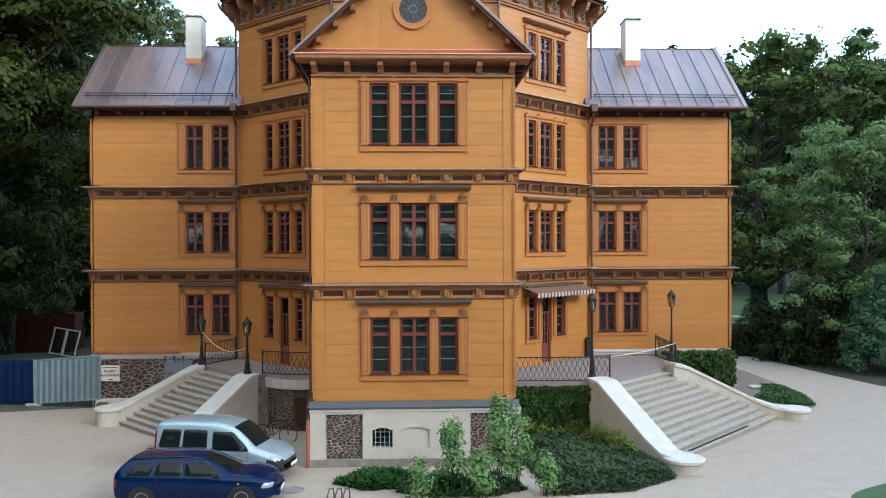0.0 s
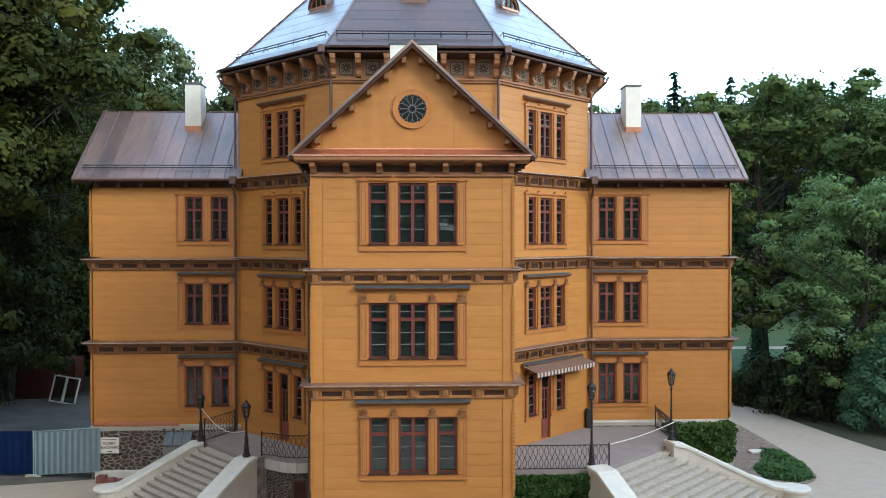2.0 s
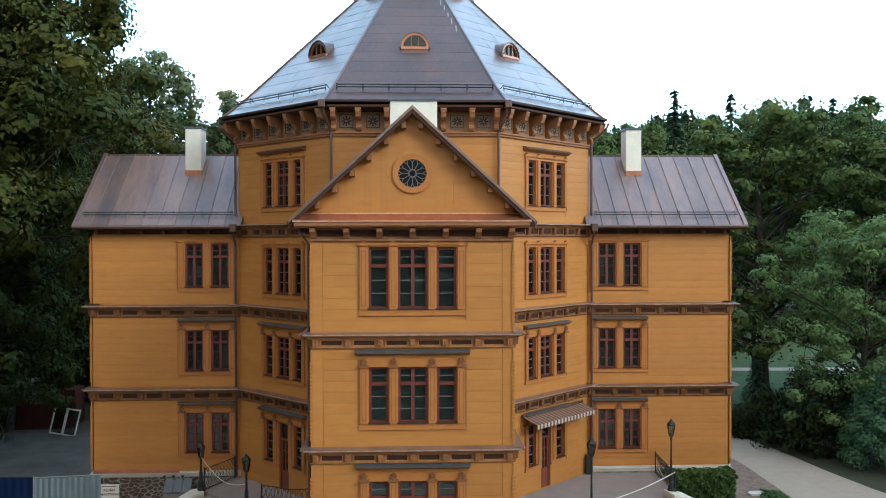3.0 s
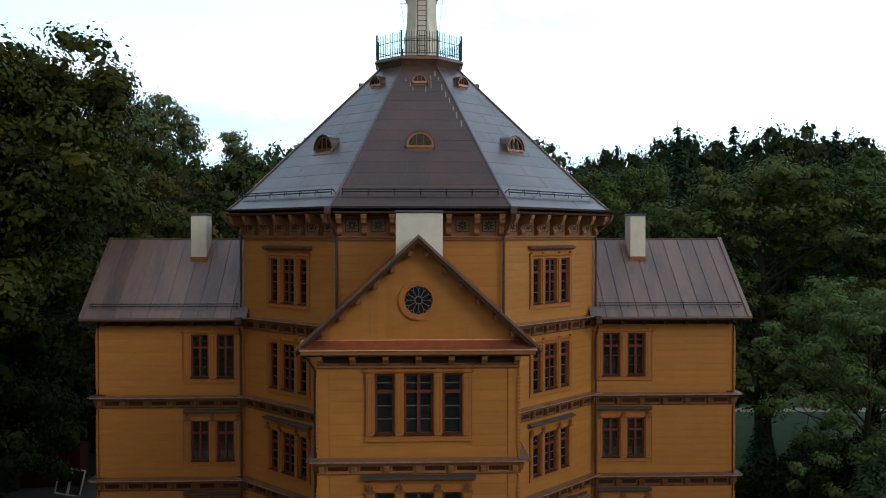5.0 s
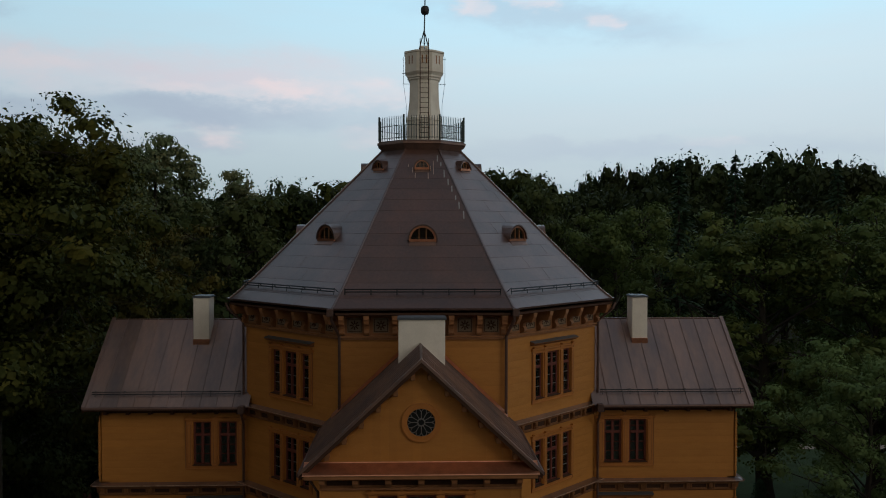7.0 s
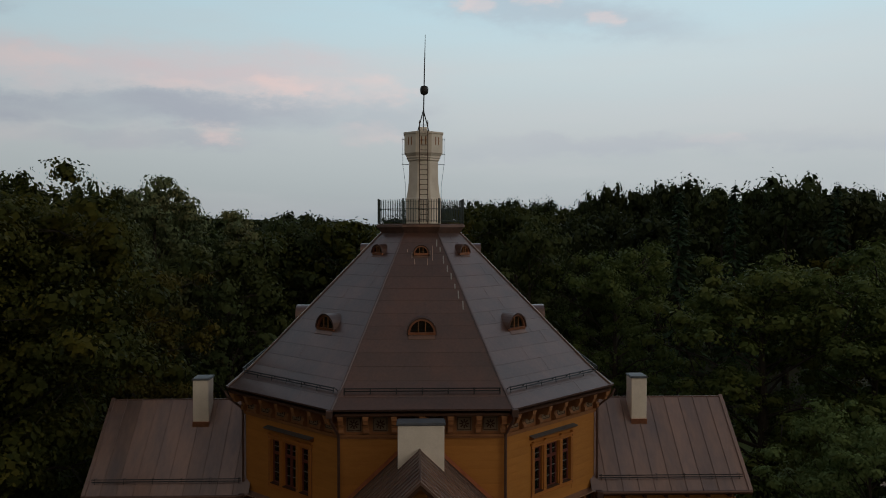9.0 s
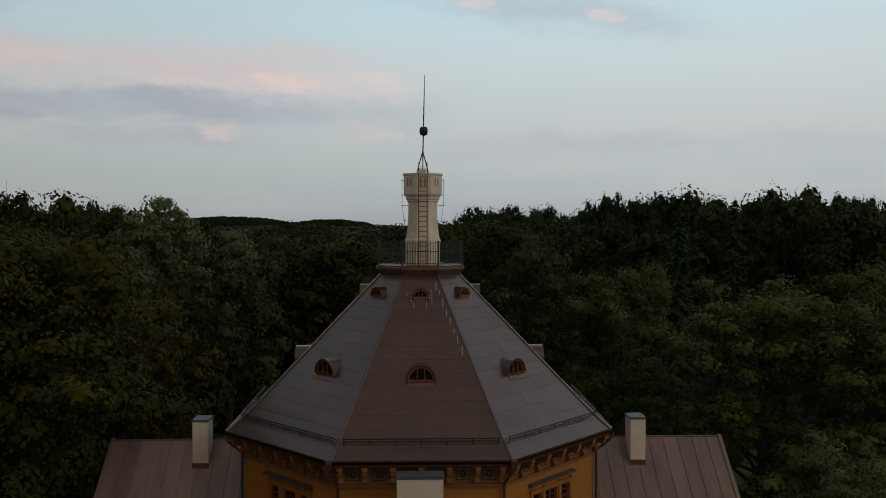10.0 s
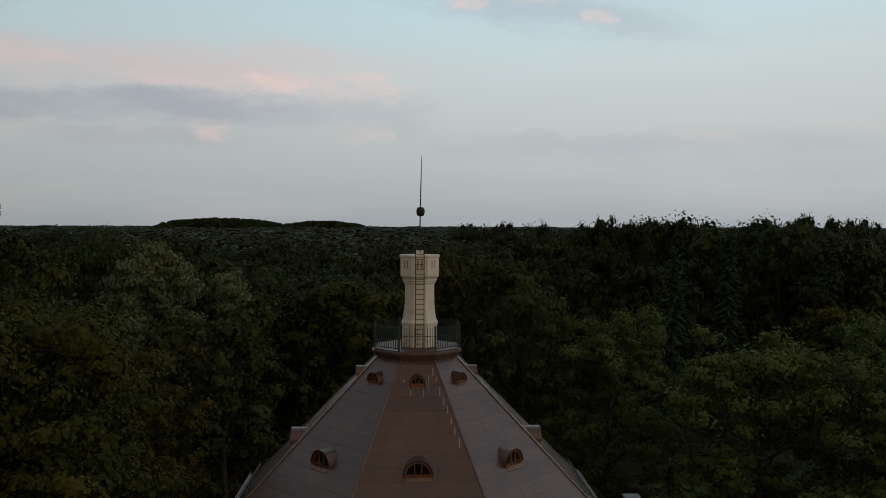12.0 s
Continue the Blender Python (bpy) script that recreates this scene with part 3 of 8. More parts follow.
def window_group(face, uc, za, zb, wins, pil_w, top, hood, bottom=0.13, capital=True, edge=0.17, door=0.0):
    """Pilasters, panel, capitals and hood round a row of windows. wins: (offset, width). Returns the block that it covers."""
    lo, hi = wins[0][0] - wins[0][1] / 2, wins[-1][0] + wins[-1][1] / 2
    m = face.at(uc)
    # flat surround under the windows and between them
    for z0, z1 in ((za - bottom, za - 0.005), (zb + 0.005, top)):
        spans = [(lo - edge, -door), (door, hi + edge)] if door and z0 < za else [(lo - edge, hi + edge)]
        for q0, q1 in spans:
            bm = bmesh.new()
            box(bm, q0, q1, -0.045, 0, z0, z1, m)
            part("surround_board", bm, "ochre_trim", palace)
    gaps = [(lo - edge, lo)] + [(a[0] + a[1] / 2, b[0] - b[1] / 2) for a, b in zip(wins, wins[1:])] + [(hi, hi + edge)]
    for a, b in gaps:
        bm = bmesh.new()
        box(bm, a, b, -0.045, 0, za - 0.005, zb + 0.005, m)
        part("surround_board", bm, "ochre_trim", palace)
    # bottom moulding
    for q0, q1 in ([(lo - edge - 0.02, -door), (door, hi + edge + 0.02)] if door else [(lo - edge - 0.02, hi + edge + 0.02)]):
        bm = bmesh.new()
        box(bm, q0, q1, -0.065, 0, za - bottom - 0.05, za - bottom, m)
        part("apron_moulding", bm, "ochre_trim", palace)
    for q in (lo - edge, hi + edge):
        bm = bmesh.new()
        box(bm, q - 0.012, q + 0.012, -0.06, 0, za - bottom, top, m)
        part("edge_moulding", bm, "brown", palace)
    if not capital:
        bm = bmesh.new()
        prism(bm, [(0, top - 0.10), (-0.075, top - 0.10), (-0.11, top - 0.05), (-0.11, top), (0, top + 0.02)], lo - edge - 0.06, hi + edge + 0.06, m)
        bmesh.ops.recalc_face_normals(bm, faces=bm.faces[:])
        part("entablature", bm, "ochre_trim", palace)
        for a, b in gaps:
            c = (a + b) / 2

            def block(bm):
                box(bm, -0.15, 0.15, -0.125, 0, 0.0, 0.035)
                box(bm, -0.12, 0.12, -0.115, 0, -0.07, 0.0)
                box(bm, -0.02, 0.02, -0.13, 0, 0.035, 0.10)
                box(bm, -0.05, 0.05, -0.127, 0, 0.05, 0.075)
            part("capital", cached("pilaster_block", block, "ochre_trim"), "ochre_trim", palace, matrix=face.at(uc + c, top - 0.02, 0.0))
    for a, b in gaps:
        c, wd = (a + b) / 2, min(b - a, pil_w)

        def pil(bm, wd=wd):
            hh = zb - za
            bevel_box(bm, -wd / 2, wd / 2, -0.05, 0, 0, hh, 0.008)
        pl = part("pilaster", cached(("pilaster", round(wd, 2), round(zb - za, 2)), pil, "ochre_trim"), "ochre_trim", palace, matrix=face.at(uc + c, za, 0.045))
        # flat dark strips paint the shade in the incised border lines
        def groove_shade(bm, wd=wd):
            hh, q = zb - za, wd * 0.30
            v = [(-q, 0.10), (q, 0.10), (q, hh - 0.12), (-q, hh - 0.12)]
            w_ = [(-q + 0.018, 0.118), (q - 0.018, 0.118), (q - 0.018, hh - 0.138), (-q + 0.018, hh - 0.138)]
            o, i_ = [bm.verts.new((x, -0.054, z)) for x, z in v], [bm.verts.new((x, -0.054, z)) for x, z in w_]
            for k in range(4):
                bm.faces.new((o[k], o[(k + 1) % 4], i_[(k + 1) % 4], i_[k]))
        part("inlay_line", cached(("inlay_line", round(wd, 2), round(zb - za, 2)), groove_shade, "bracket"), "bracket", pl)
        if capital:
            def cap(bm, wd=wd):
                box(bm, -wd / 2 - 0.07, wd / 2 + 0.07, -0.11, 0, -0.04, -0.005)
                box(bm, -wd / 2 - 0.04, wd / 2 + 0.04, -0.09, 0, -0.005, 0.03)
                box(bm, -0.018, 0.018, -0.06, 0, 0.03, 0.25)
                for s_ in (-1, 1):
                    tube(bm, [(s_ * 0.02, -0.045, 0.04), (s_ * 0.08, -0.05, 0.10), (s_ * 0.10, -0.05, 0.16), (s_ * 0.06, -0.05, 0.19)], [0.03, 0.028, 0.026, 0.02], 5)
                    tube(bm, [(s_ * 0.01, -0.045, 0.15), (s_ * 0.05, -0.05, 0.22), (s_ * 0.02, -0.05, 0.26)], [0.024, 0.022, 0.018], 5)
            part("capital", cached(("capital", round(wd, 2)), cap, "bracket"), "bracket", palace, matrix=face.at(uc + c, zb + 0.04, 0.045))
    if hood:
        h0, h1, ex = hood
        bm = bmesh.new()
        prism(bm, [(0, h0), (-0.10, h0), (-0.24, h0 + (h1 - h0) * 0.55), (-0.24, h1 - 0.03), (0, h1 + 0.03)], lo - ex, hi + ex, m)
        bmesh.ops.recalc_face_normals(bm, faces=bm.faces[:])
        part("window_hood", bm, "bracket", palace)
        bm = bmesh.new()
        prism(bm, [(-0.01, h1 + 0.032), (-0.26, h1 - 0.028), (-0.26, h1 - 0.012), (-0.01, h1 + 0.05)], lo - ex - 0.02, hi + ex + 0.02, m)
        bmesh.ops.recalc_face_normals(bm, faces=bm.faces[:])
        part("hood_flashing", bm, "lead", palace)
    return (uc + lo - edge, uc + hi + edge, za - bottom, top)


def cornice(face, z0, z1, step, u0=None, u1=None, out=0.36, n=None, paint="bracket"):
    """A string course: thin lip and bead row over a band of brackets and framed sunk panels."""
    u0, u1 = -face.half if u0 is None else u0, face.half if u1 is None else u1
    m = face.at()
    z0 -= 0.03
    z1 += 0.02
    zb = z1 - 0.17
    bm = bmesh.new()
    box(bm, u0, u1, -0.04, 0, z0, zb, m)
    prism(bm, [(0, z0 - 0.06), (-0.06, z0 - 0.06), (-0.10, z0 - 0.02), (-0.10, z0), (0, z0)], u0 - 0.05, u1 + 0.05, m)
    prism(bm, [(0, zb), (-0.17, zb), (-0.17, zb + 0.03), (-0.22, zb + 0.08), (-0.22, z1 - 0.06), (0, z1 - 0.06)], u0 - 0.12, u1 + 0.12, m)
    prism(bm, [(0, z1 - 0.06), (-out + 0.04, z1 - 0.06), (-out, z1 - 0.03), (-out, z1 - 0.012), (0, z1)], u0 - out + 0.1, u1 + out - 0.1, m)
    bmesh.ops.recalc_face_normals(bm, faces=bm.faces[:])
    c = part("cornice", bm, paint, palace, "brown moulded string course with brackets")
    bm = bmesh.new()
    prism(bm, [(0, z1 + 0.055), (-out - 0.02, z1 + 0.005), (-out - 0.02, z1 - 0.004), (0, z1 + 0.045)], u0 - out + 0.1, u1 + out - 0.1, m)
    bmesh.ops.recalc_face_normals(bm, faces=bm.faces[:])
    part("flashing", bm, "copper_wing", c)
    bm = bmesh.new()
    box(bm, u0 - out + 0.1, u1 + out - 0.1, -out - 0.026, -out - 0.0205, z1 - 0.028, z1 + 0.012, m)
    part("drip_edge", bm, "copper_edge", c)
    # bead row
    bm = bmesh.new()
    k = int((u1 - u0) / 0.085)
    for i in range(k):
        u = u0 + (u1 - u0) * (i + 0.5) / k
        box(bm, u - 0.022, u + 0.022, -0.25, -0.22, zb + 0.055, z1 - 0.065, m)
    tagged(part("bead_moulding", bm, "brown", c), kind="stuff")
    n = n or max(1, round((u1 - u0) / step))
    st = (u1 - u0 - 0.2) / n
    ph = zb - z0 - 0.01

    def brk(bm):
        prism(bm, [(0, 0), (-0.07, 0), (-0.10, ph * 0.25), (-0.12, ph * 0.55), (-0.16, ph * 0.8), (-0.16, ph), (0, ph)], -0.08, 0.08)
        for x in (-0.05, 0.0, 0.05):
            box(bm, x - 0.013, x + 0.013, -0.15, -0.08, ph * 0.15, ph * 0.72)
        bmesh.ops.recalc_face_normals(bm, faces=bm.faces[:])
    hx = st / 2 - 0.15

    def pan(bm):
        box(bm, -hx + 0.05, hx - 0.05, -0.006, 0, 0.05, ph - 0.05)

    def frm(bm):
        for s in (-1, 1):
            box(bm, s * (hx - 0.025) - 0.025, s * (hx - 0.025) + 0.025, -0.04, 0, 0.0, ph)
        box(bm, -hx + 0.05, hx - 0.05, -0.04, 0, ph - 0.05, ph)
        box(bm, -hx + 0.05, hx - 0.05, -0.04, 0, 0, 0.05)
    for i in range(n + 1):
        u = u0 + 0.10 + st * i
        part("bracket", cached(("bracket", round(ph, 2), paint), brk, paint), paint, c, matrix=face.at(u, z0 + 0.005, 0.04))
        if i < n:
            part("panel_frame", cached(("panel_frame", round(ph, 2), round(st, 2), paint), frm, paint), paint, c, matrix=face.at(u + st / 2, z0 + 0.005, 0.04))
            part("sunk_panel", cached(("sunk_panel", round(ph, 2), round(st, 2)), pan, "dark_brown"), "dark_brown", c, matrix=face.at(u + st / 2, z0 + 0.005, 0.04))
    return c


def corner_trim(x, y, z0, z1, dx, dy):
    """The carved, toothed board that runs up a corner."""
    bm = bmesh.new()
    box(bm, min(x, x + dx * 0.05), max(x, x + dx * 0.05), min(y, y + dy * 0.05), max(y, y + dy * 0.05), z0, z1)
    n = int((z1 - z0 - 0.5) / 0.13)
    for i in range(n):
        z = z0 + 0.25 + i * 0.13
        cx, cy = x + dx * 0.025, y + dy * 0.025
        box(bm, cx - 0.052, cx + 0.052, cy - 0.052, cy + 0.052, z, z + 0.085)
    part("corner_trim", bm, "ochre", palace)


def corner_board(face, side, z0, z1, w=0.34):
    """The plain upright board that closes the boarding beside a corner."""
    u = side * face.half

    def make(bm):
        bevel_box(bm, 0, w, -0.022, 0, 0, z1 - z0, 0.006)
    part("corner_board", cached(("corner_board", round(z1 - z0, 2), w), make, "ochre"), "ochre", palace, matrix=face.at(u if side < 0 else u - w, z0))


# -- levels: (window foot, window head, top of surround, hood, cornice) --
F_LEV = [(3.00, 4.87, 5.14, (5.29, 5.41, 0.42), (5.55, 5.94)),
         (6.76, 8.61, 8.88, (9.01, 9.13, 0.42), (9.31, 9.68)),
         (10.49, 12.52, 12.66, None, None)]
S_LEV = [(3.22, 5.03, 5.25, (5.36, 5.48, 0.30), (5.68, 6.10)),
         (6.89, 8.72, 8.93, (9.07, 9.20, 0.30), (9.40, 9.80)),
         (10.62, 12.59, 12.75, None, None)]
TRI = [(-1.115, 0.65), (0.0, 0.97), (1.105, 0.65)]
TRI_D = [(-1.02, 0.58), (0.0, 0.86), (1.02, 0.58)]
TRI_DOOR = [(-1.02, 0.58), (0.0, 0.66), (1.02, 0.58)]
PAIR = [(-0.57, 0.79), (0.57, 0.79)]

# front wing
holes = [(u - w / 2, u + w / 2, a, b) for a, b, *_ in F_LEV for u, w in TRI]
fw_wall = wall_shell("front_wall", FRONT, 2.12, 13.3, holes, label="ochre boarded timber wall")
blocks = []
for i, (a, b, top, hood, cor) in enumerate(F_LEV):
    blk = window_group(FRONT, 0, a, b, TRI, 0.24, top, hood, bottom=0.15, capital=(i != 2), edge=0.31)
    blocks.append(blk)
    for k, (u, w) in enumerate(TRI):
        window(FRONT, u, a, b, w, 2 if k == 1 else 1, 3, 0.3)
    if cor:
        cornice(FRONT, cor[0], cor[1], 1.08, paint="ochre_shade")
for z0, z1 in ((2.14, 5.46), (6.0, 9.22), (9.74, 12.70)):
    planks(fw_wall, FRONT, z0, z1, blocks, -WF + 0.36, WF - 0.36)
    for s in (-1, 1):
        corner_board(FRONT, s, z0, z1)
for s in (-1, 1):
    f = Face(FX + s * WF, (YF - R) / 2, s, 0, (-R - YF) / 2)
    w = wall_shell("side_wall", f, 2.12, 13.3, [], label="ochre boarded timber wall")
    for c0, c1 in ((5.55, 5.94), (9.31, 9.68)):
        cornice(f, c0, c1, 1.1)
    planks(w, f, 2.14, 5.48, [])
    planks(w, f, 5.94, 9.20, [])
    planks(w, f, 9.68, 13.0, [])
    for z0, z1 in ((2.2, 5.42), (5.98, 9.18), (9.72, 12.72)):
        corner_trim(FX + s * WF, YF, z0, z1, s, -1)

# side wings
for s, face in ((1, RIGHT), (-1, LEFT)):
    uc = s * 9.285 - face.o.x
    holes = [(uc + u - w / 2, uc + u + w / 2, a, b) for a, b, *_ in S_LEV for u, w in PAIR]
    wl_ = wall_shell("wing_wall", face, 2.42, 13.4, holes, label="ochre boarded timber wall")
    blocks = []
    for i, (a, b, top, hood, cor) in enumerate(S_LEV):
        blocks.append(window_group(face, uc, a, b, PAIR, 0.24, top, hood, edge=0.34, capital=(i != 2)))
        for u, w in PAIR:
            window(face, uc + u, a, b, w, 2, 3, 0.3, bar_paint="sash")
        if cor:
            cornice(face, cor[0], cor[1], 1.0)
    for z0, z1 in ((2.44, 5.62), (6.2, 9.34), (9.92, 13.0)):
        planks(wl_, face, z0, z1, blocks, -face.half + 0.05, face.half - 0.05)
    end = Face(s * XS, 0, s, 0, WS)
    wall_shell("end_wall", end, 2.42, 13.4, [], label="ochre boarded timber wall")
    for c0, c1 in ((5.68, 6.10), (9.40, 9.80)):
        cornice(end, c0, c1, 1.1)
    wall_shell("back_wall", Face(face.o.x, WS, 0, 1, face.half), 2.42, 13.4, [])
    for z0, z1 in ((2.5, 5.68), (6.18, 9.4), (9.92, 12.9)):
        corner_trim(s * XS, -WS, z0, z1, s, -1)

# diagonal faces of the octagon
D_LEV = [(3.25, 5.03, 5.22, (5.36, 5.50, 0.28), (5.72, 6.14)),
         (6.90, 8.66, 8.86, (9.02, 9.16, 0.28), (9.44, 9.86)),
         (10.45, 12.42, 12.62, None, (12.95, 13.38)),
         (14.14, 16.06, 16.26, (16.42, 16.56, 0.28), None)]
for face in (DIAG_R, DIAG_L):
    holes = [(u - w / 2, u + w / 2, (2.15 if (i == 0 and k == 1) else lev[0]), lev[1]) for i, lev in enumerate(D_LEV) for k, (u, w) in enumerate(TRI_D if i else TRI_DOOR)]
    wd = wall_shell("hall_wall", face, 2.0, 18.0, holes, label="ochre boarded timber wall")
    blocks = []
    for i, (a, b, top, hood, cor) in enumerate(D_LEV):
        blocks.append(window_group(face, 0, a, b, TRI_D if i else TRI_DOOR, 0.2, top, hood, capital=(i < 2), door=0.335 if i == 0 else 0.0))
        for k, (u, w) in enumerate(TRI_D if i else TRI_DOOR):
            if i == 0 and k == 1:
                continue
            window(face, u, a, b, w, 2 if k == 1 else 1, 3, 0.3)
        if cor:
            cornice(face, cor[0], cor[1], 0.9)
    # glazed door
    dm = face.at(0, 2.12)
    bm = bmesh.new()
    for x0, x1, z0, z1 in ((-0.33, -0.25, 0, 2.91), (0.25, 0.33, 0, 2.91), (-0.25, 0.25, 2.83, 2.91), (-0.25, 0.25, 2.13, 2.21)):
        box(bm, x0, x1, 0.05, 0.17, z0, z1)
    dr = part("door", bm, "sash", palace, "red-brown glazed timber door", dm)
    bm = bmesh.new()
    bevel_box(bm, -0.25, 0.25, 0.08, 0.14, 0.02, 0.85, 0.01)
    bevel_box(bm, -0.18, 0.18, 0.06, 0.08, 0.12, 0.75, 0.012)
    for x in (-0.22, 0.0, 0.22):
        box(bm, x - 0.03, x + 0.03, 0.08, 0.14, 0.85, 2.13)
    for z in (1.25, 1.68):
        box(bm, -0.25, 0.25, 0.09, 0.13, z - 0.012, z + 0.012)
    part("door_leaf", bm, "door_wood", dr)
    bm = bmesh.new()
    box(bm, -0.25, 0.25, 0.108, 0.114, 0.85, 2.83)
    part("pane", bm, "glass", dr)
    bm = bmesh.new()
    tube(bm, [(0.05, 0.07, 1.0), (0.05, 0.02, 1.0), (-0.06, 0.02, 1.0)], 0.012)
    part("door_handle", bm, "iron", dr)
    blocks.append((-0.35, 0.35, 2.0, 3.3))
    planks(wd, face, 2.16, 5.68, blocks)
    planks(wd, face, 6.16, 9.40, blocks)
    planks(wd, face, 9.88, 12.92, blocks)
    planks(wd, face, 13.42, 16.84, blocks)
wo = wall_shell("hall_wall", OCT_F, 12.0, 18.0, [], label="ochre boarded timber wall")
planks(wo, OCT_F, 13.42, 16.84, [])
for k in (2, 3, 4, 5, 6):
    t = radians(-90 + 45 * k)
    wall_shell("hall_wall", Face(R * math.cos(t), R * math.sin(t), math.cos(t), math.sin(t), A / 2), 2.0, 18.0, [])

# rooms behind the panes: floors and a core keep the house dark inside
for z in (2.0, 5.7, 9.4, 13.1):
    bm = bmesh.new()
    lathe(bm, [(R - 0.36, z - 0.12), (R - 0.36, z)], 8, flat=True)
    box(bm, FX - WF + 0.36, FX + WF - 0.36, YF + 0.36, -R + 0.37, z - 0.12, z)
    for s in (-1, 1):
        box(bm, min(s * (R - 0.37), s * (XS - 0.02)), max(s * (R - 0.37), s * (XS - 0.02)), -WS + 0.36, WS - 0.36, z - 0.12, z)
    part("storey_floor", bm, "room", palace)
bm = bmesh.new()
lathe(bm, [(4.6, 2.0), (4.6, 18.0)], 8, flat=True)
box(bm, FX - WF + 0.4, FX + WF - 0.4, YF + 3.0, YF + 3.1, 2.0, 13.0)
for s in (-1, 1):
    box(bm, min(s * R, s * (XS - 0.4)), max(s * R, s * (XS - 0.4)), -0.6, -0.5, 2.0, 13.0)
part("inner_wall", bm, "room", palace)

# ---- octagon frieze, eaves and roof ----
for k in range(8):
    t = radians(-90 + 45 * k)
    face = Face(R * math.cos(t), R * math.sin(t), math.cos(t), math.sin(t), A / 2)
    m = face.at()
    bm = bmesh.new()
    box(bm, -A / 2, A / 2, -0.04, 0, 17.02, 17.98, m)
    fr = part("frieze", bm, "brown", palace, "ochre frieze with painted square panels")
    bm = bmesh.new()
    prism(bm, [(0, 16.86), (-0.10, 16.86), (-0.10, 16.93), (-0.16, 16.95), (-0.16, 17.018), (0, 17.018)], -A / 2 - 0.05, A / 2 + 0.05, m)
    bmesh.ops.recalc_face_normals(bm, faces=bm.faces[:])
    part("moulding", bm, "brown", fr)
    bm = bmesh.new()
    prism(bm, [(0, 17.80), (-0.78, 17.90), (-0.78, 17.98), (0, 18.0)], -A / 2 - 0.15, A / 2 + 0.15, m)
    bmesh.ops.recalc_face_normals(bm, faces=bm.faces[:])
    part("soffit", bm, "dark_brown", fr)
    us = [-3.2, -2.22, -1.11, 0, 1.11, 2.22, 3.2]

    def corbel(bm):
        pr = [(0, 0), (-0.08, 0.0), (-0.19, 0.04), (-0.24, 0.12), (-0.21, 0.21), (-0.14, 0.28), (-0.16, 0.38), (-0.26, 0.45), (-0.40, 0.47), (-0.53, 0.45), (-0.61, 0.50), (-0.64, 0.60), (-0.70, 0.69), (-0.70, 0.80), (0, 0.80)]
        prism(bm, pr, -0.1, 0.1)
        box(bm, -0.12, 0.12, -0.72, 0, 0.78, 0.84)
        for z in (0.12, 0.22, 0.32):
            box(bm, -0.105, 0.105, -0.165, -0.1, z, z + 0.03)
        bmesh.ops.recalc_face_normals(bm, faces=bm.faces[:])

    def panel(bm):
        box(bm, -0.3, 0.3, -0.03, 0, 0, 0.58)

    def motif(bm):
        for i in range(8):
            a = i * math.pi / 4
            box(bm, -0.025, 0.025, -0.012, 0, 0.05, 0.19, Matrix.Translation((0, 0, 0.29)) @ Matrix.Rotation(a, 4, "Y"))
        for s in (-1, 1):
            box(bm, s * 0.26 - 0.012, s * 0.26 + 0.012, -0.012, 0, 0.03, 0.55)
        box(bm, -0.26, 0.26, -0.012, 0, 0.03, 0.054)
        box(bm, -0.26, 0.26, -0.012, 0, 0.526, 0.55)
    for u in us:
        part("corbel", cached("corbel", corbel, "brown"), "brown", fr, matrix=face.at(u, 17.03, 0.04))
    for ua, ub in zip(us, us[1:]):
        part("painted_panel", cached("painted_panel", panel, "stencil"), "stencil", fr, matrix=face.at((ua + ub) / 2, 17.14, 0.04))
        part("stencil_ornament", cached("stencil_ornament", motif, "dark_brown"), "dark_brown", fr, matrix=face.at((ua + ub) / 2, 17.14, 0.071))

ROOF = [(8.57, 18.12), (8.10, 18.53), (7.52, 19.08)]
PITCH = 1.04
while ROOF[-1][0] > 2.3:
    ROOF.append((ROOF[-1][0] - 0.475, ROOF[-1][1] + 0.475 * PITCH))
ROOF.append((1.74, ROOF[-1][1] + (ROOF[-1][0] - 1.74) * PITCH))
T8 = math.tan(math.pi / 8)


def roof_z(r):
    for (r0, z0), (r1, z1) in zip(ROOF, ROOF[1:]):
        if r1 <= r <= r0:
            return z0 + (z1 - z0) * (r0 - r) / (r0 - r1)
    return ROOF[0][1]


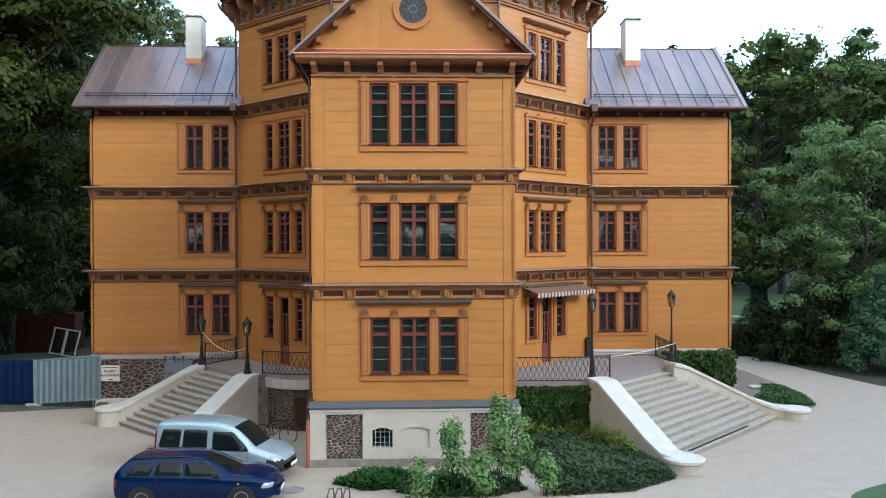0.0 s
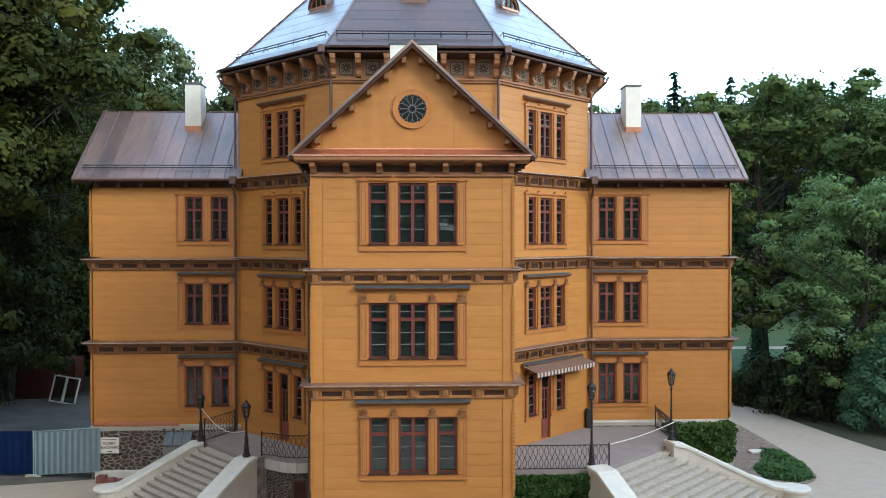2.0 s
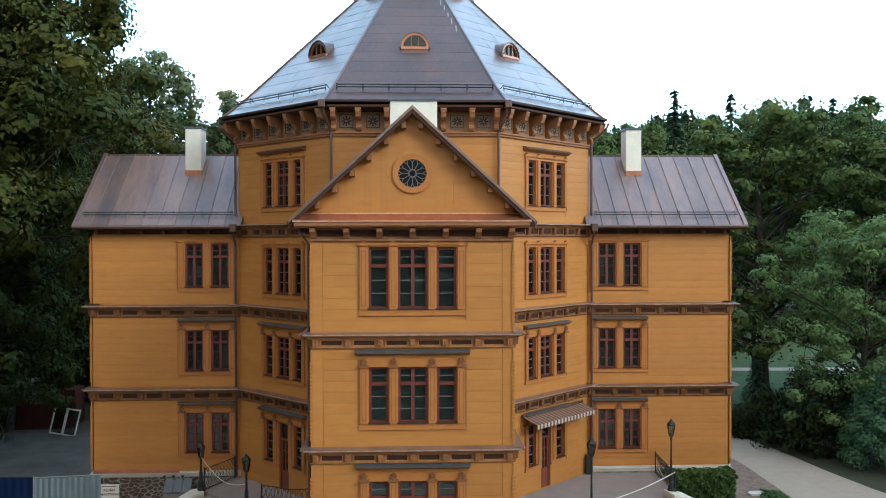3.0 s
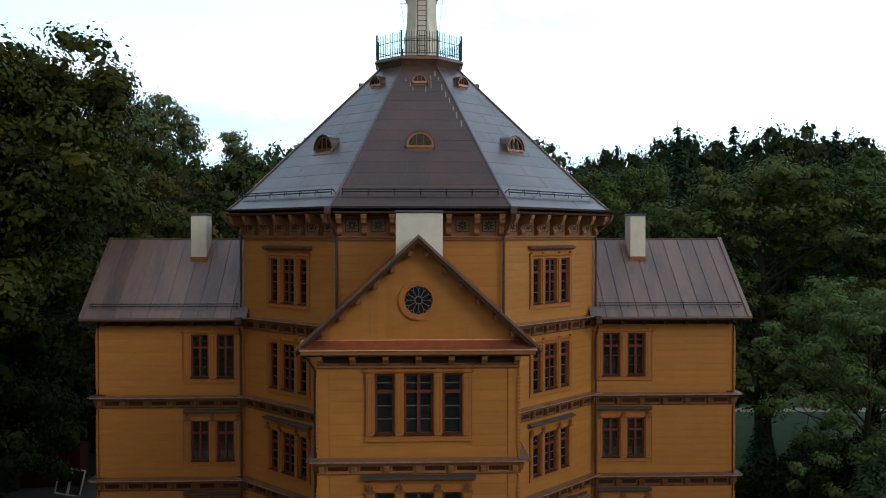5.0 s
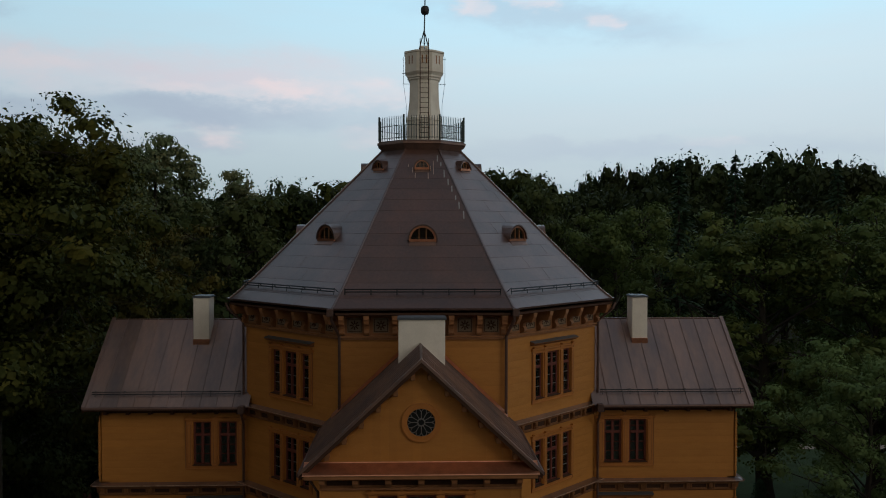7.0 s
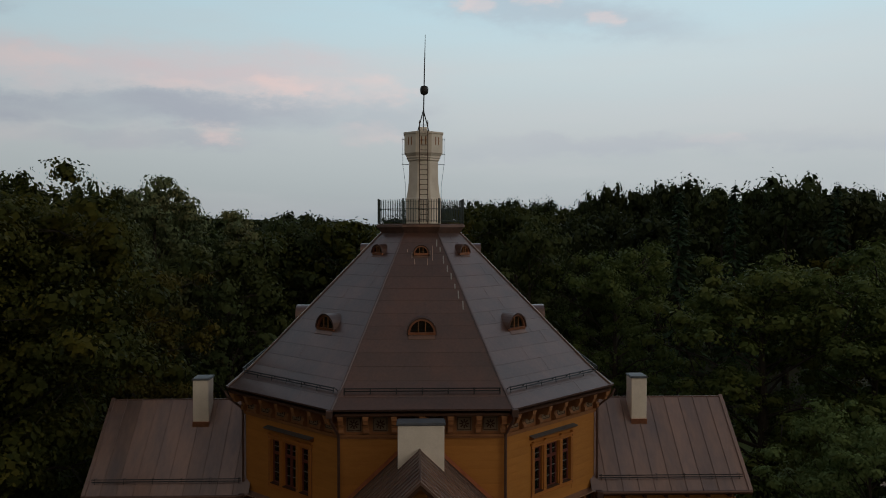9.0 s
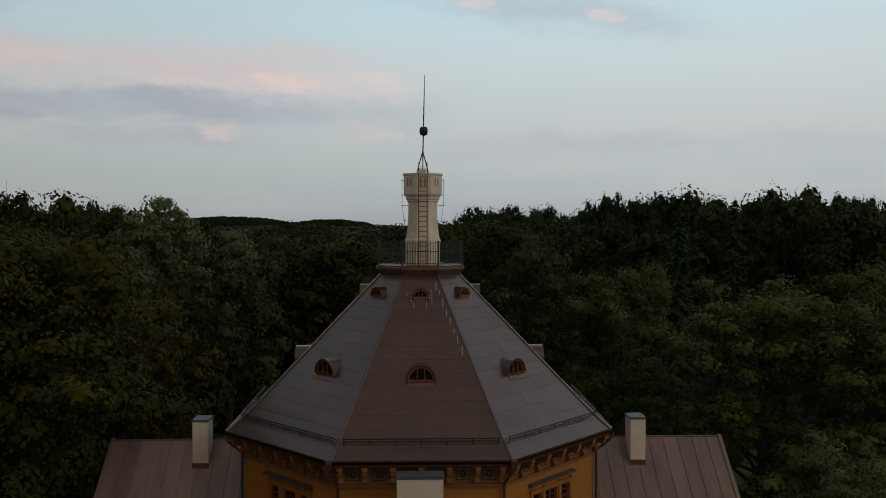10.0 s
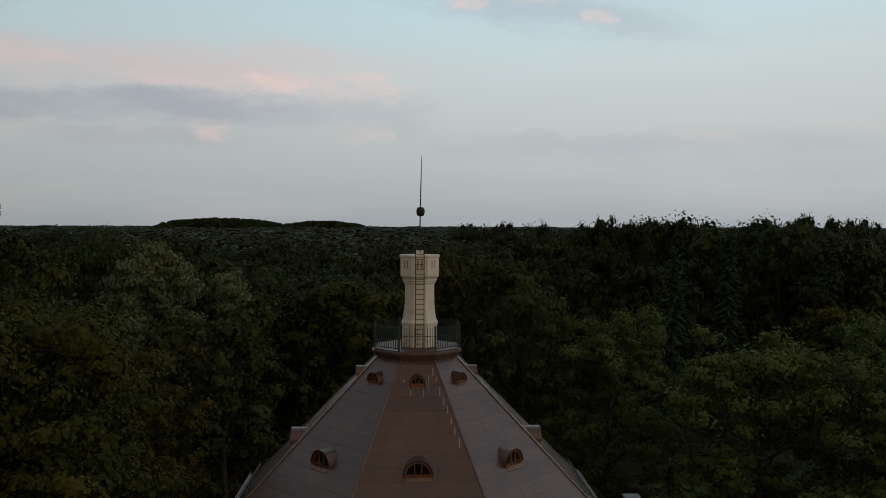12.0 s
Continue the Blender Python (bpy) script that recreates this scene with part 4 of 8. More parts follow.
def sheet_mesh(i):
    (r0, z0), (r1, z1) = ROOF[i], ROOF[i + 1]

    def make(bm):
        """One course of copper: a thin sheet that swells a little between its lap and its head, with hand-dressed waves."""
        d, rows, cols = 0.006, 5, 14
        grid = []
        for b in range(rows + 1):
            v = b / rows
            r, z = r0 + (r1 - r0) * v, z0 + (z1 - z0) * v
            line = []
            for a in range(cols + 1):
                u = -1 + 2 * a / cols
                lift = d * (1 - v) ** 0.8 + 0.0020 * math.sin(math.pi * min(1, v * 1.15)) + 0.0045 * noise.noise((u * r * 1.5, i * 7.3, v * 1.2)) * min(1, v * 3)
                if abs(u) == 1:
                    lift = d * (1 - v)
                line.append(bm.verts.new((u * r * T8, -r - lift * 0.72, z + lift * 0.69)))
            grid.append(line)
        for p, q in zip(grid, grid[1:]):
            for a in range(cols):
                f = bm.faces.new((p[a], p[a + 1], q[a + 1], q[a]))
                f.smooth = True
        lip = [bm.verts.new(v.co) for v in grid[0]]
        foot = [bm.verts.new((v.co.x, -r0, z0 - 0.03)) for v in grid[0]]
        for a in range(cols):
            bm.faces.new((foot[a], foot[a + 1], lip[a + 1], lip[a]))
        bm.faces.new([bm.verts.new(v.co) for v in grid[-1]] + foot[::-1])
        # a flat upright welt where two sheets of the course meet
        u = (0.34, -0.42, 0.08, -0.18, 0.52)[i % 5]
        a, b = Vector((u * r0 * T8, -r0 - 0.02, z0 + 0.02)), Vector((u * r0 * T8, -r1 - 0.012, z1 + 0.012))
        if abs(b.x) < r1 * T8:
            tube(bm, [a, a.lerp(b, 0.5) + Vector((0, -0.006, 0.006)), b], 0.004, 4, False)
    return cached(("sheet", i), make, "copper")


for k in range(8):
    rot = Matrix.Rotation(radians(45 * k), 4, "Z")
    bm = bmesh.new()
    r0, z0 = ROOF[0]
    prism(bm, [(-r0, z0 - 0.05), (-r0 - 0.10, z0 - 0.03), (-r0 - 0.12, z0 + 0.05), (-r0 - 0.10, z0 + 0.05), (-r0, z0)], -(r0 + 0.1) * T8, (r0 + 0.1) * T8, rot)
    bmesh.ops.recalc_face_normals(bm, faces=bm.faces[:])
    rf = part("roof", bm, "gutter", palace, "weathered copper sheet roof slope with a gutter")
    for i in range(len(ROOF) - 1):
        part("copper_sheet", sheet_mesh(i), "copper", rf, matrix=rot)
    bm = bmesh.new()
    tube(bm, [rot @ Vector((r * T8, -r, z + 0.02)) for r, z in ROOF], 0.05, 6)
    part("hip_cap", bm, "copper", rf)
    # snow guard
    bm = bmesh.new()
    rg, zg = 8.0, roof_z(8.0)
    for dz in (0.14, 0.24):
        tube(bm, [rot @ Vector((-rg * T8 * 0.93, -rg - 0.05, zg + dz)), rot @ Vector((rg * T8 * 0.93, -rg - 0.05, zg + dz))], 0.026, 5)
    for q in range(7):
        u = (-0.93 + 1.86 * q / 6) * rg * T8
        tube(bm, [rot @ Vector((u, -rg + 0.12, roof_z(7.88) + 0.02)), rot @ Vector((u, -rg - 0.05, zg + 0.27)), rot @ Vector((u, -rg - 0.08, zg + 0.02))], 0.022, 4)
    part("snow_guard", bm, "iron", rf)


def dormer(rot, r, z, w, h, side):
    """An eyebrow dormer: arched copper hood, moulded arch, half-round pane."""
    n = 14
    back = r - h / PITCH - 0.35
    bm = bmesh.new()
    prof = [(math.cos(math.pi * i / n), math.sin(math.pi * i / n)) for i in range(n + 1)]
    outer_f = [bm.verts.new(rot @ Vector((c * (w / 2 + 0.06), -r - 0.04, z + s * (h + 0.06)))) for c, s in prof]
    outer_b = [bm.verts.new(rot @ Vector((c * (w / 2 + 0.06), -back, z + s * (h + 0.06)))) for c, s in prof]
    in_f = [bm.verts.new(rot @ Vector((c * w / 2, -r - 0.04, z + s * h))) for c, s in prof]
    in_b = [bm.verts.new(rot @ Vector((c * w / 2, -r + 0.2, z + s * h))) for c, s in prof]
    for q in range(n):
        bm.faces.new((outer_f[q], outer_f[q + 1], outer_b[q + 1], outer_b[q]))
        bm.faces.new((in_f[q], in_f[q + 1], outer_f[q + 1], outer_f[q]))
        bm.faces.new((in_b[q], in_b[q + 1], in_f[q + 1], in_f[q]))
    bmesh.ops.recalc_face_normals(bm, faces=bm.faces[:])
    d = part("dormer", bm, "copper", palace, "arched copper eyebrow dormer with a half-round window")
    bm = bmesh.new()
    fw = w * 0.07
    a = [bm.verts.new(rot @ Vector((c * w / 2, -r + 0.02, z + s * h))) for c, s in prof]
    b = [bm.verts.new(rot @ Vector((c * (w / 2 - fw), -r + 0.02, z + s * (h - fw)))) for c, s in prof]
    b2 = [bm.verts.new(rot @ Vector((c * (w / 2 - fw), -r + 0.12, z + s * (h - fw)))) for c, s in prof]
    for q in range(n):
        bm.faces.new((a[q], a[q + 1], b[q + 1], b[q]))
        bm.faces.new((b[q], b[q + 1], b2[q + 1], b2[q]))
    box(bm, -w / 2, w / 2, -r - 0.02, -r + 0.10, z - 0.07, z + 0.03, rot)
    part("arch_frame", bm, "copper_new", d)
    for x in (-w * 0.13, w * 0.13):
        bm = bmesh.new()
        box(bm, x - 0.016, x + 0.016, -r + 0.03, -r + 0.08, z, z + h * 0.9, rot)
        part("glazing_bar", bm, "brown", d)
    # dark sheet added behind the pane in place of the unlit attic
    bm = bmesh.new()
    bm.faces.new([bm.verts.new(rot @ Vector((c * (w / 2 + 0.01), -r + 0.22, z + s * (h + 0.01)))) for c, s in prof])
    box(bm, -w / 2, w / 2, -r + 0.10, -r + 0.22, z - 0.2, z, rot)
    part("attic_board", bm, "dark_brown", d)
    bm = bmesh.new()
    bm.faces.new([bm.verts.new(rot @ Vector((c * (w / 2 - 0.02), -r + 0.09, z + s * (h - 0.02)))) for c, s in prof])
    part("pane", bm, "glass", d)
    bm = bmesh.new()
    r_in = r - 0.05
    while roof_z(r_in) < z - 0.08 and r_in > 2.0:
        r_in -= 0.02
    r_out = r_in + h * 0.32
    prism(bm, [(-r_in, roof_z(r_in) + 0.03), (-r_out, roof_z(r_out) + 0.03), (-r_out, roof_z(r_out)), (-r_in, roof_z(r_in))], -w / 2 + 0.02, w / 2 - 0.02, rot)
    bmesh.ops.recalc_face_normals(bm, faces=bm.faces[:])
    part("dormer_flashing", bm, "copper_stain", d)


for k in range(8):
    rot = Matrix.Rotation(radians(45 * k), 4, "Z")
    dormer(rot, 5.98, 20.79, 1.15, 0.60, k)
    dormer(rot, 2.88, 24.02, 0.66, 0.36, k)

# dull patches of solder down the front hips and below the platform
r7 = random.Random(12)
for i in range(8):
    rr = 2.15 + 0.36 * i + 0.1 * r7.random()
    L = 0.16 + 0.18 * r7.random()
    bm = bmesh.new()
    u = rr * T8 - 0.16 - 0.05 * r7.random()
    prism(bm, [(-rr, roof_z(rr) + 0.035), (-rr - L, roof_z(rr + L) + 0.035), (-rr - L, roof_z(rr + L)), (-rr, roof_z(rr))], u - 0.025, u + 0.025)
    bmesh.ops.recalc_face_normals(bm, faces=bm.faces[:])
    part("solder_patch", bm, "solder", palace)

for u, ra, L in ((-0.42, 2.75, 0.22), (-0.30, 3.02, 0.20), (0.28, 3.00, 0.26), (0.40, 2.70, 0.20), (0.52, 2.45, 0.62), (-0.62, 2.60, 0.12)):
    bm = bmesh.new()
    prism(bm, [(-ra, roof_z(ra) + 0.03), (-ra - L, roof_z(ra + L) + 0.03), (-ra - L, roof_z(ra + L)), (-ra, roof_z(ra))], u - 0.014, u + 0.014)
    bmesh.ops.recalc_face_normals(bm, faces=bm.faces[:])
    part("rain_streak", bm, "copper_edge", palace)

# ---- the tower on the roof ----
TCX = 0.13
bm = bmesh.new()
lathe(bm, [(1.86, 24.90), (1.97, 25.08), (2.03, 25.18), (2.11, 25.23), (2.11, 25.32), (2.04, 25.36), (0.3, 25.37)], 8, flat=True)
plat = part("platform", bm, "copper_stain", palace, "octagonal copper-edged lookout platform")
PZ = 25.40
bm = bmesh.new()
lathe(bm, [(2.03, 25.365), (2.03, 25.395), (0.3, 25.40)], 8, flat=True)
part("platform_deck", bm, "gutter", plat)
bm = bmesh.new()
rr = 2.02
for k in range(8):
    a0, a1 = radians(-112.5 + 45 * k), radians(-67.5 + 45 * k)
    q = rr / math.cos(math.pi / 8)
    p0, p1 = Vector((q * math.cos(a0), q * math.sin(a0), PZ)), Vector((q * math.cos(a1), q * math.sin(a1), PZ))
    for z in (0.12, 0.68):
        tube(bm, [p0 + Vector((0, 0, z)), p1 + Vector((0, 0, z))], 0.016, 5)
    tube(bm, [p0, p0 + Vector((0, 0, 1.17))], 0.045, 6)
    for i in range(1, 14):
        p = p0.lerp(p1, i / 14)
        tube(bm, [p + Vector((0, 0, 0.05)), p + Vector((0, 0, 1.06)), p + Vector((0, 0, 1.14))], [0.014, 0.014, 0.005], 4)
part("railing", bm, "rail_green", plat, "spiked iron railing")
bm = bmesh.new()
lathe(bm, [(0.83, 25.35), (0.83, 26.45), (0.87, 26.48), (0.87, 26.60), (0.82, 26.64), (0.765, 26.95), (0.715, 27.4), (0.70, 28.0), (0.70, 28.40), (0.76, 28.45), (0.76, 28.52), (0.81, 28.56), (0.81, 28.64),
           (0.88, 28.74), (0.92, 28.79), (0.92, 29.68), (0.96, 29.71), (0.96, 29.79), (0.5, 29.81)], 8, flat=True, cx=TCX)
tower = part("tower", bm, "cream", palace, "cream plastered octagonal chimney tower")
for k in range(8):
    rot = Matrix.Translation((TCX, 0, 0)) @ Matrix.Rotation(radians(45 * k), 4, "Z")
    for u in (-0.10, 0.10):
        bm = bmesh.new()
        box(bm, u - 0.03, u + 0.03, -0.924, -0.88, 29.16, 29.55, rot)
        part("vent_slot", bm, "brown", tower)
bm = bmesh.new()
for x in (-0.2, 0.2):
    tube(bm, [(TCX + x, -1.06, PZ), (TCX + x, -1.06, 30.28)], 0.022, 5)
for i in range(20):
    z = PZ + 0.2 + i * 0.235
    tube(bm, [(TCX - 0.2, -1.06, z), (TCX + 0.2, -1.06, z)], 0.014, 5)
for z in (26.5, 28.5, 29.6):
    for x in (-0.2, 0.2):
        tube(bm, [(TCX + x, -1.06, z), (TCX + x, -0.7, z)], 0.014, 5)
part("ladder", bm, "dark_brown", tower, "rusty iron ladder")
for x, w_ in ((-0.10, 0.09), (0.10, 0.07)):
    bm = bmesh.new()
    bevel_box(bm, TCX + x - w_, TCX + x + w_, -0.72, -0.58, 29.80, 30.02, 0.02)
    part("floodlight", bm, "white", tower, "small white floodlight")
MZ = 29.90
bm = bmesh.new()
for k in range(3):
    a = radians(90 + 120 * k)
    tube(bm, [(TCX + 0.36 * math.cos(a + math.pi), 0.36 * math.sin(a + math.pi), MZ - 0.15), (TCX, 0, MZ + 1.0)], 0.028, 5)
tube(bm, [(TCX, 0, MZ + 0.6), (TCX + 0.03, 0, MZ + 1.9), (TCX + 0.05, 0, MZ + 3.0), (TCX + 0.09, 0, MZ + 4.66)], [0.03, 0.03, 0.028, 0.012], 6)
mast = part("mast", bm, "iron", tower, "slender dark lightning mast on a tripod")
bm = bmesh.new()
lathe(bm, [(0.05, MZ + 1.74), (0.16, MZ + 1.79), (0.2, MZ + 1.9), (0.205, MZ + 2.0), (0.19, MZ + 2.1), (0.14, MZ + 2.17), (0.04, MZ + 2.19)], 12, cx=TCX + 0.04)
part("mast_ball", bm, "iron", mast)
bm = bmesh.new()
for s in (-1, 1):
    for z in (29.45, 28.75, 28.25):
        tube(bm, [(TCX + s * 0.7, -0.3, z), (TCX + s * 1.05, -0.3, z)], 0.012, 4)
    tube(bm, [(TCX + s * 1.0, -0.3, 29.55), (TCX + s * 1.0, -0.3, 28.3), (TCX + s * 0.86, -0.3, 27.2), (TCX + s * 0.88, -0.3, 25.5)], 0.008, 4)
part("lightning_cable", bm, "iron", tower)

# ---- wing roofs ----
RIDGE, FRONT_RIDGE, EAVE = 16.84, 16.97, 13.35
OV = 0.63


def wing_roof(rot, length0, length1, half, ridge, front=False):
    """A gabled copper roof; local y runs out along the wing, from length0 at the hall to length1 at the gable."""
    slope_w = half + OV
    bm = bmesh.new()
    tube(bm, [rot @ Vector((0, length0, ridge)), rot @ Vector((0, length1, ridge))], 0.05, 6)
    rf = part("wing_roof", bm, "gutter", palace, "standing-seam weathered copper gable roof")
    n = round((length1 - length0) / (0.45 if front else 0.74))
    st = (length1 - length0) / n
    for s in (-1, 1):
        for i in range(n):
            y0 = length0 + i * st

            def sh(bm, s=s):
                a, b = Vector((s * slope_w, 0, EAVE)), Vector((0, 0, ridge))
                nrm = Vector((s * (ridge - EAVE), 0, slope_w)).normalized()
                q = [a, a + Vector((0, st, 0)), b + Vector((0, st, 0)), b]
                lo = [bm.verts.new(p - nrm * 0.02) for p in q]
                hi = [bm.verts.new(p + nrm * 0.012) for p in q]
                for f in range(4):
                    bm.faces.new((lo[f], lo[(f + 1) % 4], hi[(f + 1) % 4], hi[f]))
                bm.faces.new(lo[::-1])
                bm.faces.new(hi)
                sv = [bm.verts.new(p) for p in (a + nrm * 0.012 - Vector((0, 0.012, 0)), a + nrm * 0.012 + Vector((0, 0.012, 0)), b + nrm * 0.012 + Vector((0, 0.012, 0)), b + nrm * 0.012 - Vector((0, 0.012, 0)))]
                st2 = [bm.verts.new(v.co + nrm * 0.04) for v in sv]
                for f in range(4):
                    bm.faces.new((sv[f], sv[(f + 1) % 4], st2[(f + 1) % 4], st2[f]))
                bm.faces.new(st2)
                bmesh.ops.recalc_face_normals(bm, faces=bm.faces[:])
            part("copper_sheet", cached(("wing_sheet", s, round(st, 4), round(slope_w, 3), ridge), sh, "copper_wing"), "copper_wing", rf, matrix=rot @ pose(0, y0, 0))
        # gutter, fascia, soffit
        bm = bmesh.new()
        x = s * slope_w
        tube(bm, [rot @ Vector((x + s * 0.05, length0 + 0.4, EAVE - 0.03)), rot @ Vector((x + s * 0.05, length1, EAVE - 0.03))], 0.075, 8)
        part("gutter", bm, "gutter", rf)
        bm = bmesh.new()
        box(bm, min(s * half, s * (slope_w - 0.062)), max(s * half, s * (slope_w - 0.062)), length0 + 0.3, length1 - 0.02, EAVE - 0.12, EAVE - 0.06, rot)
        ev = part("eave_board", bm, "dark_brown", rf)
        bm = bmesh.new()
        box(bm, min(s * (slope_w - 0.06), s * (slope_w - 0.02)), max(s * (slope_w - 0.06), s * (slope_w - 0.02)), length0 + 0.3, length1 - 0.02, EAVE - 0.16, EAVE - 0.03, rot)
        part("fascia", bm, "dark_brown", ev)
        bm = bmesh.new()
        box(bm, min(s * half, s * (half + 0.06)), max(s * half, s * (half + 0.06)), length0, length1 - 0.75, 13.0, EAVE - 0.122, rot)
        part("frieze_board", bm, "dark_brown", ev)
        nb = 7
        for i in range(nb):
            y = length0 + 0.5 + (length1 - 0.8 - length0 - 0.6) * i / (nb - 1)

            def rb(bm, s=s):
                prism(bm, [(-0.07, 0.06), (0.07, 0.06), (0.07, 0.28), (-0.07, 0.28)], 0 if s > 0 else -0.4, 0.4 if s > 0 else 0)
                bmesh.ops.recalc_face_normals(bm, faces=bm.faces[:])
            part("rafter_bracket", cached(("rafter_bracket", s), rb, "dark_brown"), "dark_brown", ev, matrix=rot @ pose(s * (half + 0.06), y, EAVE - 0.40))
        # snow guard
        bm = bmesh.new()
        tx = slope_w - 0.47
        zx = EAVE + (ridge - EAVE) * 0.47 / slope_w
        for dz in (0.11, 0.21):
            tube(bm, [rot @ Vector((s * (tx + 0.05), length0 + 0.4, zx + dz)), rot @ Vector((s * (tx + 0.05), length1 - 0.25, zx + dz))], 0.022, 5)
        for i in range(6):
            y = length0 + 0.5 + (length1 - length0 - 0.9) * i / 5
            tube(bm, [rot @ Vector((s * (tx - 0.2), y, zx + 0.2)), rot @ Vector((s * (tx + 0.06), y, zx + 0.26)), rot @ Vector((s * (tx + 0.08), y, zx))], 0.014, 4)
        if not front:
            part("snow_guard", bm, "iron", rf)
        # rake board with its purlin ends
        bm = bmesh.new()
        for yy, z_off in ((length1 - 0.06, 0.0),):
            a, b = Vector((s * (slope_w + 0.04), 0, EAVE - 0.03)), Vector((0, 0, ridge + 0.01))
            for (y0, y1, t0, t1) in ((length1 - 0.06, length1 + 0.02, 0.05, -0.17),):
                v = [bm.verts.new(rot @ Vector((p.x, y, p.z + t))) for y in (y0, y1) for p, t in ((a, t0), (b, t0), (b, t1), (a, t1))]
                for f in ((0, 1, 2, 3), (7, 6, 5, 4), (0, 4, 5, 1), (1, 5, 6, 2), (2, 6, 7, 3), (3, 7, 4, 0)):
                    bm.faces.new([v[i] for i in f])
        bmesh.ops.recalc_face_normals(bm, faces=bm.faces[:])
        part("bargeboard", bm, "dark_brown", rf)
        bm = bmesh.new()
        a, b = Vector((s * (slope_w + 0.06), 0, EAVE + 0.0)), Vector((0, 0, ridge + 0.05))
        v = [bm.verts.new(rot @ Vector((p.x, y, p.z + t))) for y in (length1 - 0.12, length1 + 0.05) for p, t in ((a, 0.055), (b, 0.055), (b, -0.06), (a, -0.06))]
        for f in ((0, 1, 2, 3), (7, 6, 5, 4), (0, 4, 5, 1), (1, 5, 6, 2), (2, 6, 7, 3), (3, 7, 4, 0)):
            bm.faces.new([v[i] for i in f])
        bmesh.ops.recalc_face_normals(bm, faces=bm.faces[:])
        part("verge_flashing", bm, "copper_wing", rf)
        bm = bmesh.new()
        a, b = Vector((s * (slope_w + 0.03), 0, EAVE - 0.02)), Vector((0, 0, ridge))
        v = [bm.verts.new(rot @ Vector((p.x, y, p.z - 0.10))) for y in (length1 - 0.78, length1 - 0.06) for p in (a, b)]
        bm.faces.new((v[0], v[1], v[3], v[2]))
        v2 = [bm.verts.new(w_.co + Vector((0, 0, 0.06))) for w_ in v]
        bm.faces.new((v2[0], v2[2], v2[3], v2[1]))
        part("verge_soffit", bm, "brown", rf)
        for i in range(7):
            f = (i + 0.5) / 7
            px, pz = s * slope_w * (1 - f), EAVE + (ridge - EAVE) * f

            def pe(bm):
                bevel_box(bm, -0.075, 0.075, -0.62, 0, -0.09, 0.1, 0.012)
            part("purlin_end", cached("purlin_end", pe, "bracket"), "bracket", rf, matrix=rot @ pose(px, length1 - 0.08, pz - 0.27))
    return rf


def gable(rot, y, half, ridge):
    bm = bmesh.new()
    zc = EAVE + OV * (ridge - EAVE) / (half + OV) - 0.1
    v = [(-half, 13.3), (half, 13.3), (half, zc), (0, ridge - 0.12), (-half, zc)]
    a = [bm.verts.new(rot @ Vector((x, y, z))) for x, z in v]
    b = [bm.verts.new(rot @ Vector((x, y - 0.3, z))) for x, z in v]
    bm.faces.new(a)
    bm.faces.new(b[::-1])
    for i in range(5):
        bm.faces.new((a[i], b[i], b[(i + 1) % 5], a[(i + 1) % 5]))
    bmesh.ops.recalc_face_normals(bm, faces=bm.faces[:])
    return part("gable_wall", bm, "ochre", palace, "ochre gable of upright boards")


def turn(deg):
    return Matrix.Rotation(radians(deg), 4, "Z")


# local +y outward: front wing is turned by 180 degrees, right by -90, left by 90
WINGS = ((180, R - 0.2, -YF, WF), (-90, R - 0.2, XS, WS), (90, R - 0.2, XS, WS), (0, R - 0.2, XS, WS))
for deg, l0, l1, half in WINGS:
    ridge = FRONT_RIDGE if deg == 180 else RIDGE
    m = Matrix.Translation((FX if deg == 180 else 0, 0, 0)) @ turn(deg)
    wing_roof(m, l0, l1 + (0.46 if deg == 180 else 0.54), half, ridge, deg == 180)
    g = gable(m, l1, half, ridge)
    if deg == 180:
        front_gable = g
# copper flashing where the front roof meets the hall
for s in (-1, 1):
    bm = bmesh.new()
    p0, p1 = Vector((FX, -R - 0.06, FRONT_RIDGE + 0.05)), Vector((FX + s * (WF + OV - 0.4), -R - 0.06, EAVE + 0.4))
    v = [bm.verts.new(p + q) for p in (p0, p1) for q in (Vector((0, 0, 0)), Vector((0, 0, 0.16)), Vector((0, -0.25, 0.02)))]
    for f in ((0, 1, 4, 3), (0, 3, 5, 2), (1, 2, 5, 4), (0, 2, 1), (3, 4, 5)):
        bm.faces.new([v[i] for i in f])
    bmesh.ops.recalc_face_normals(bm, faces=bm.faces[:])
    part("roof_flashing", bm, "copper_new", palace)
# upright boards and round window of the front gable
for i in range(24):
    u0 = -3.2 + i * 0.267
    uc_ = u0 + 0.13
    zt = FRONT_RIDGE - 0.22 - (abs(uc_) + 0.13) * (FRONT_RIDGE - EAVE) / (WF + OV)

    def vb(bm, hh=zt - 13.55):
        prism(bm, [(0.0, 0), (-0.016, 0), (-0.016, hh), (0, hh)], 0, 0.262)
        bmesh.ops.recalc_face_normals(bm, faces=bm.faces[:])
    if zt > 13.8:
        part("board", cached(("board", i), vb, "ochre"), "ochre", front_gable, matrix=FRONT.at(u0, 13.55))
rose = FRONT.at(0, 14.92)


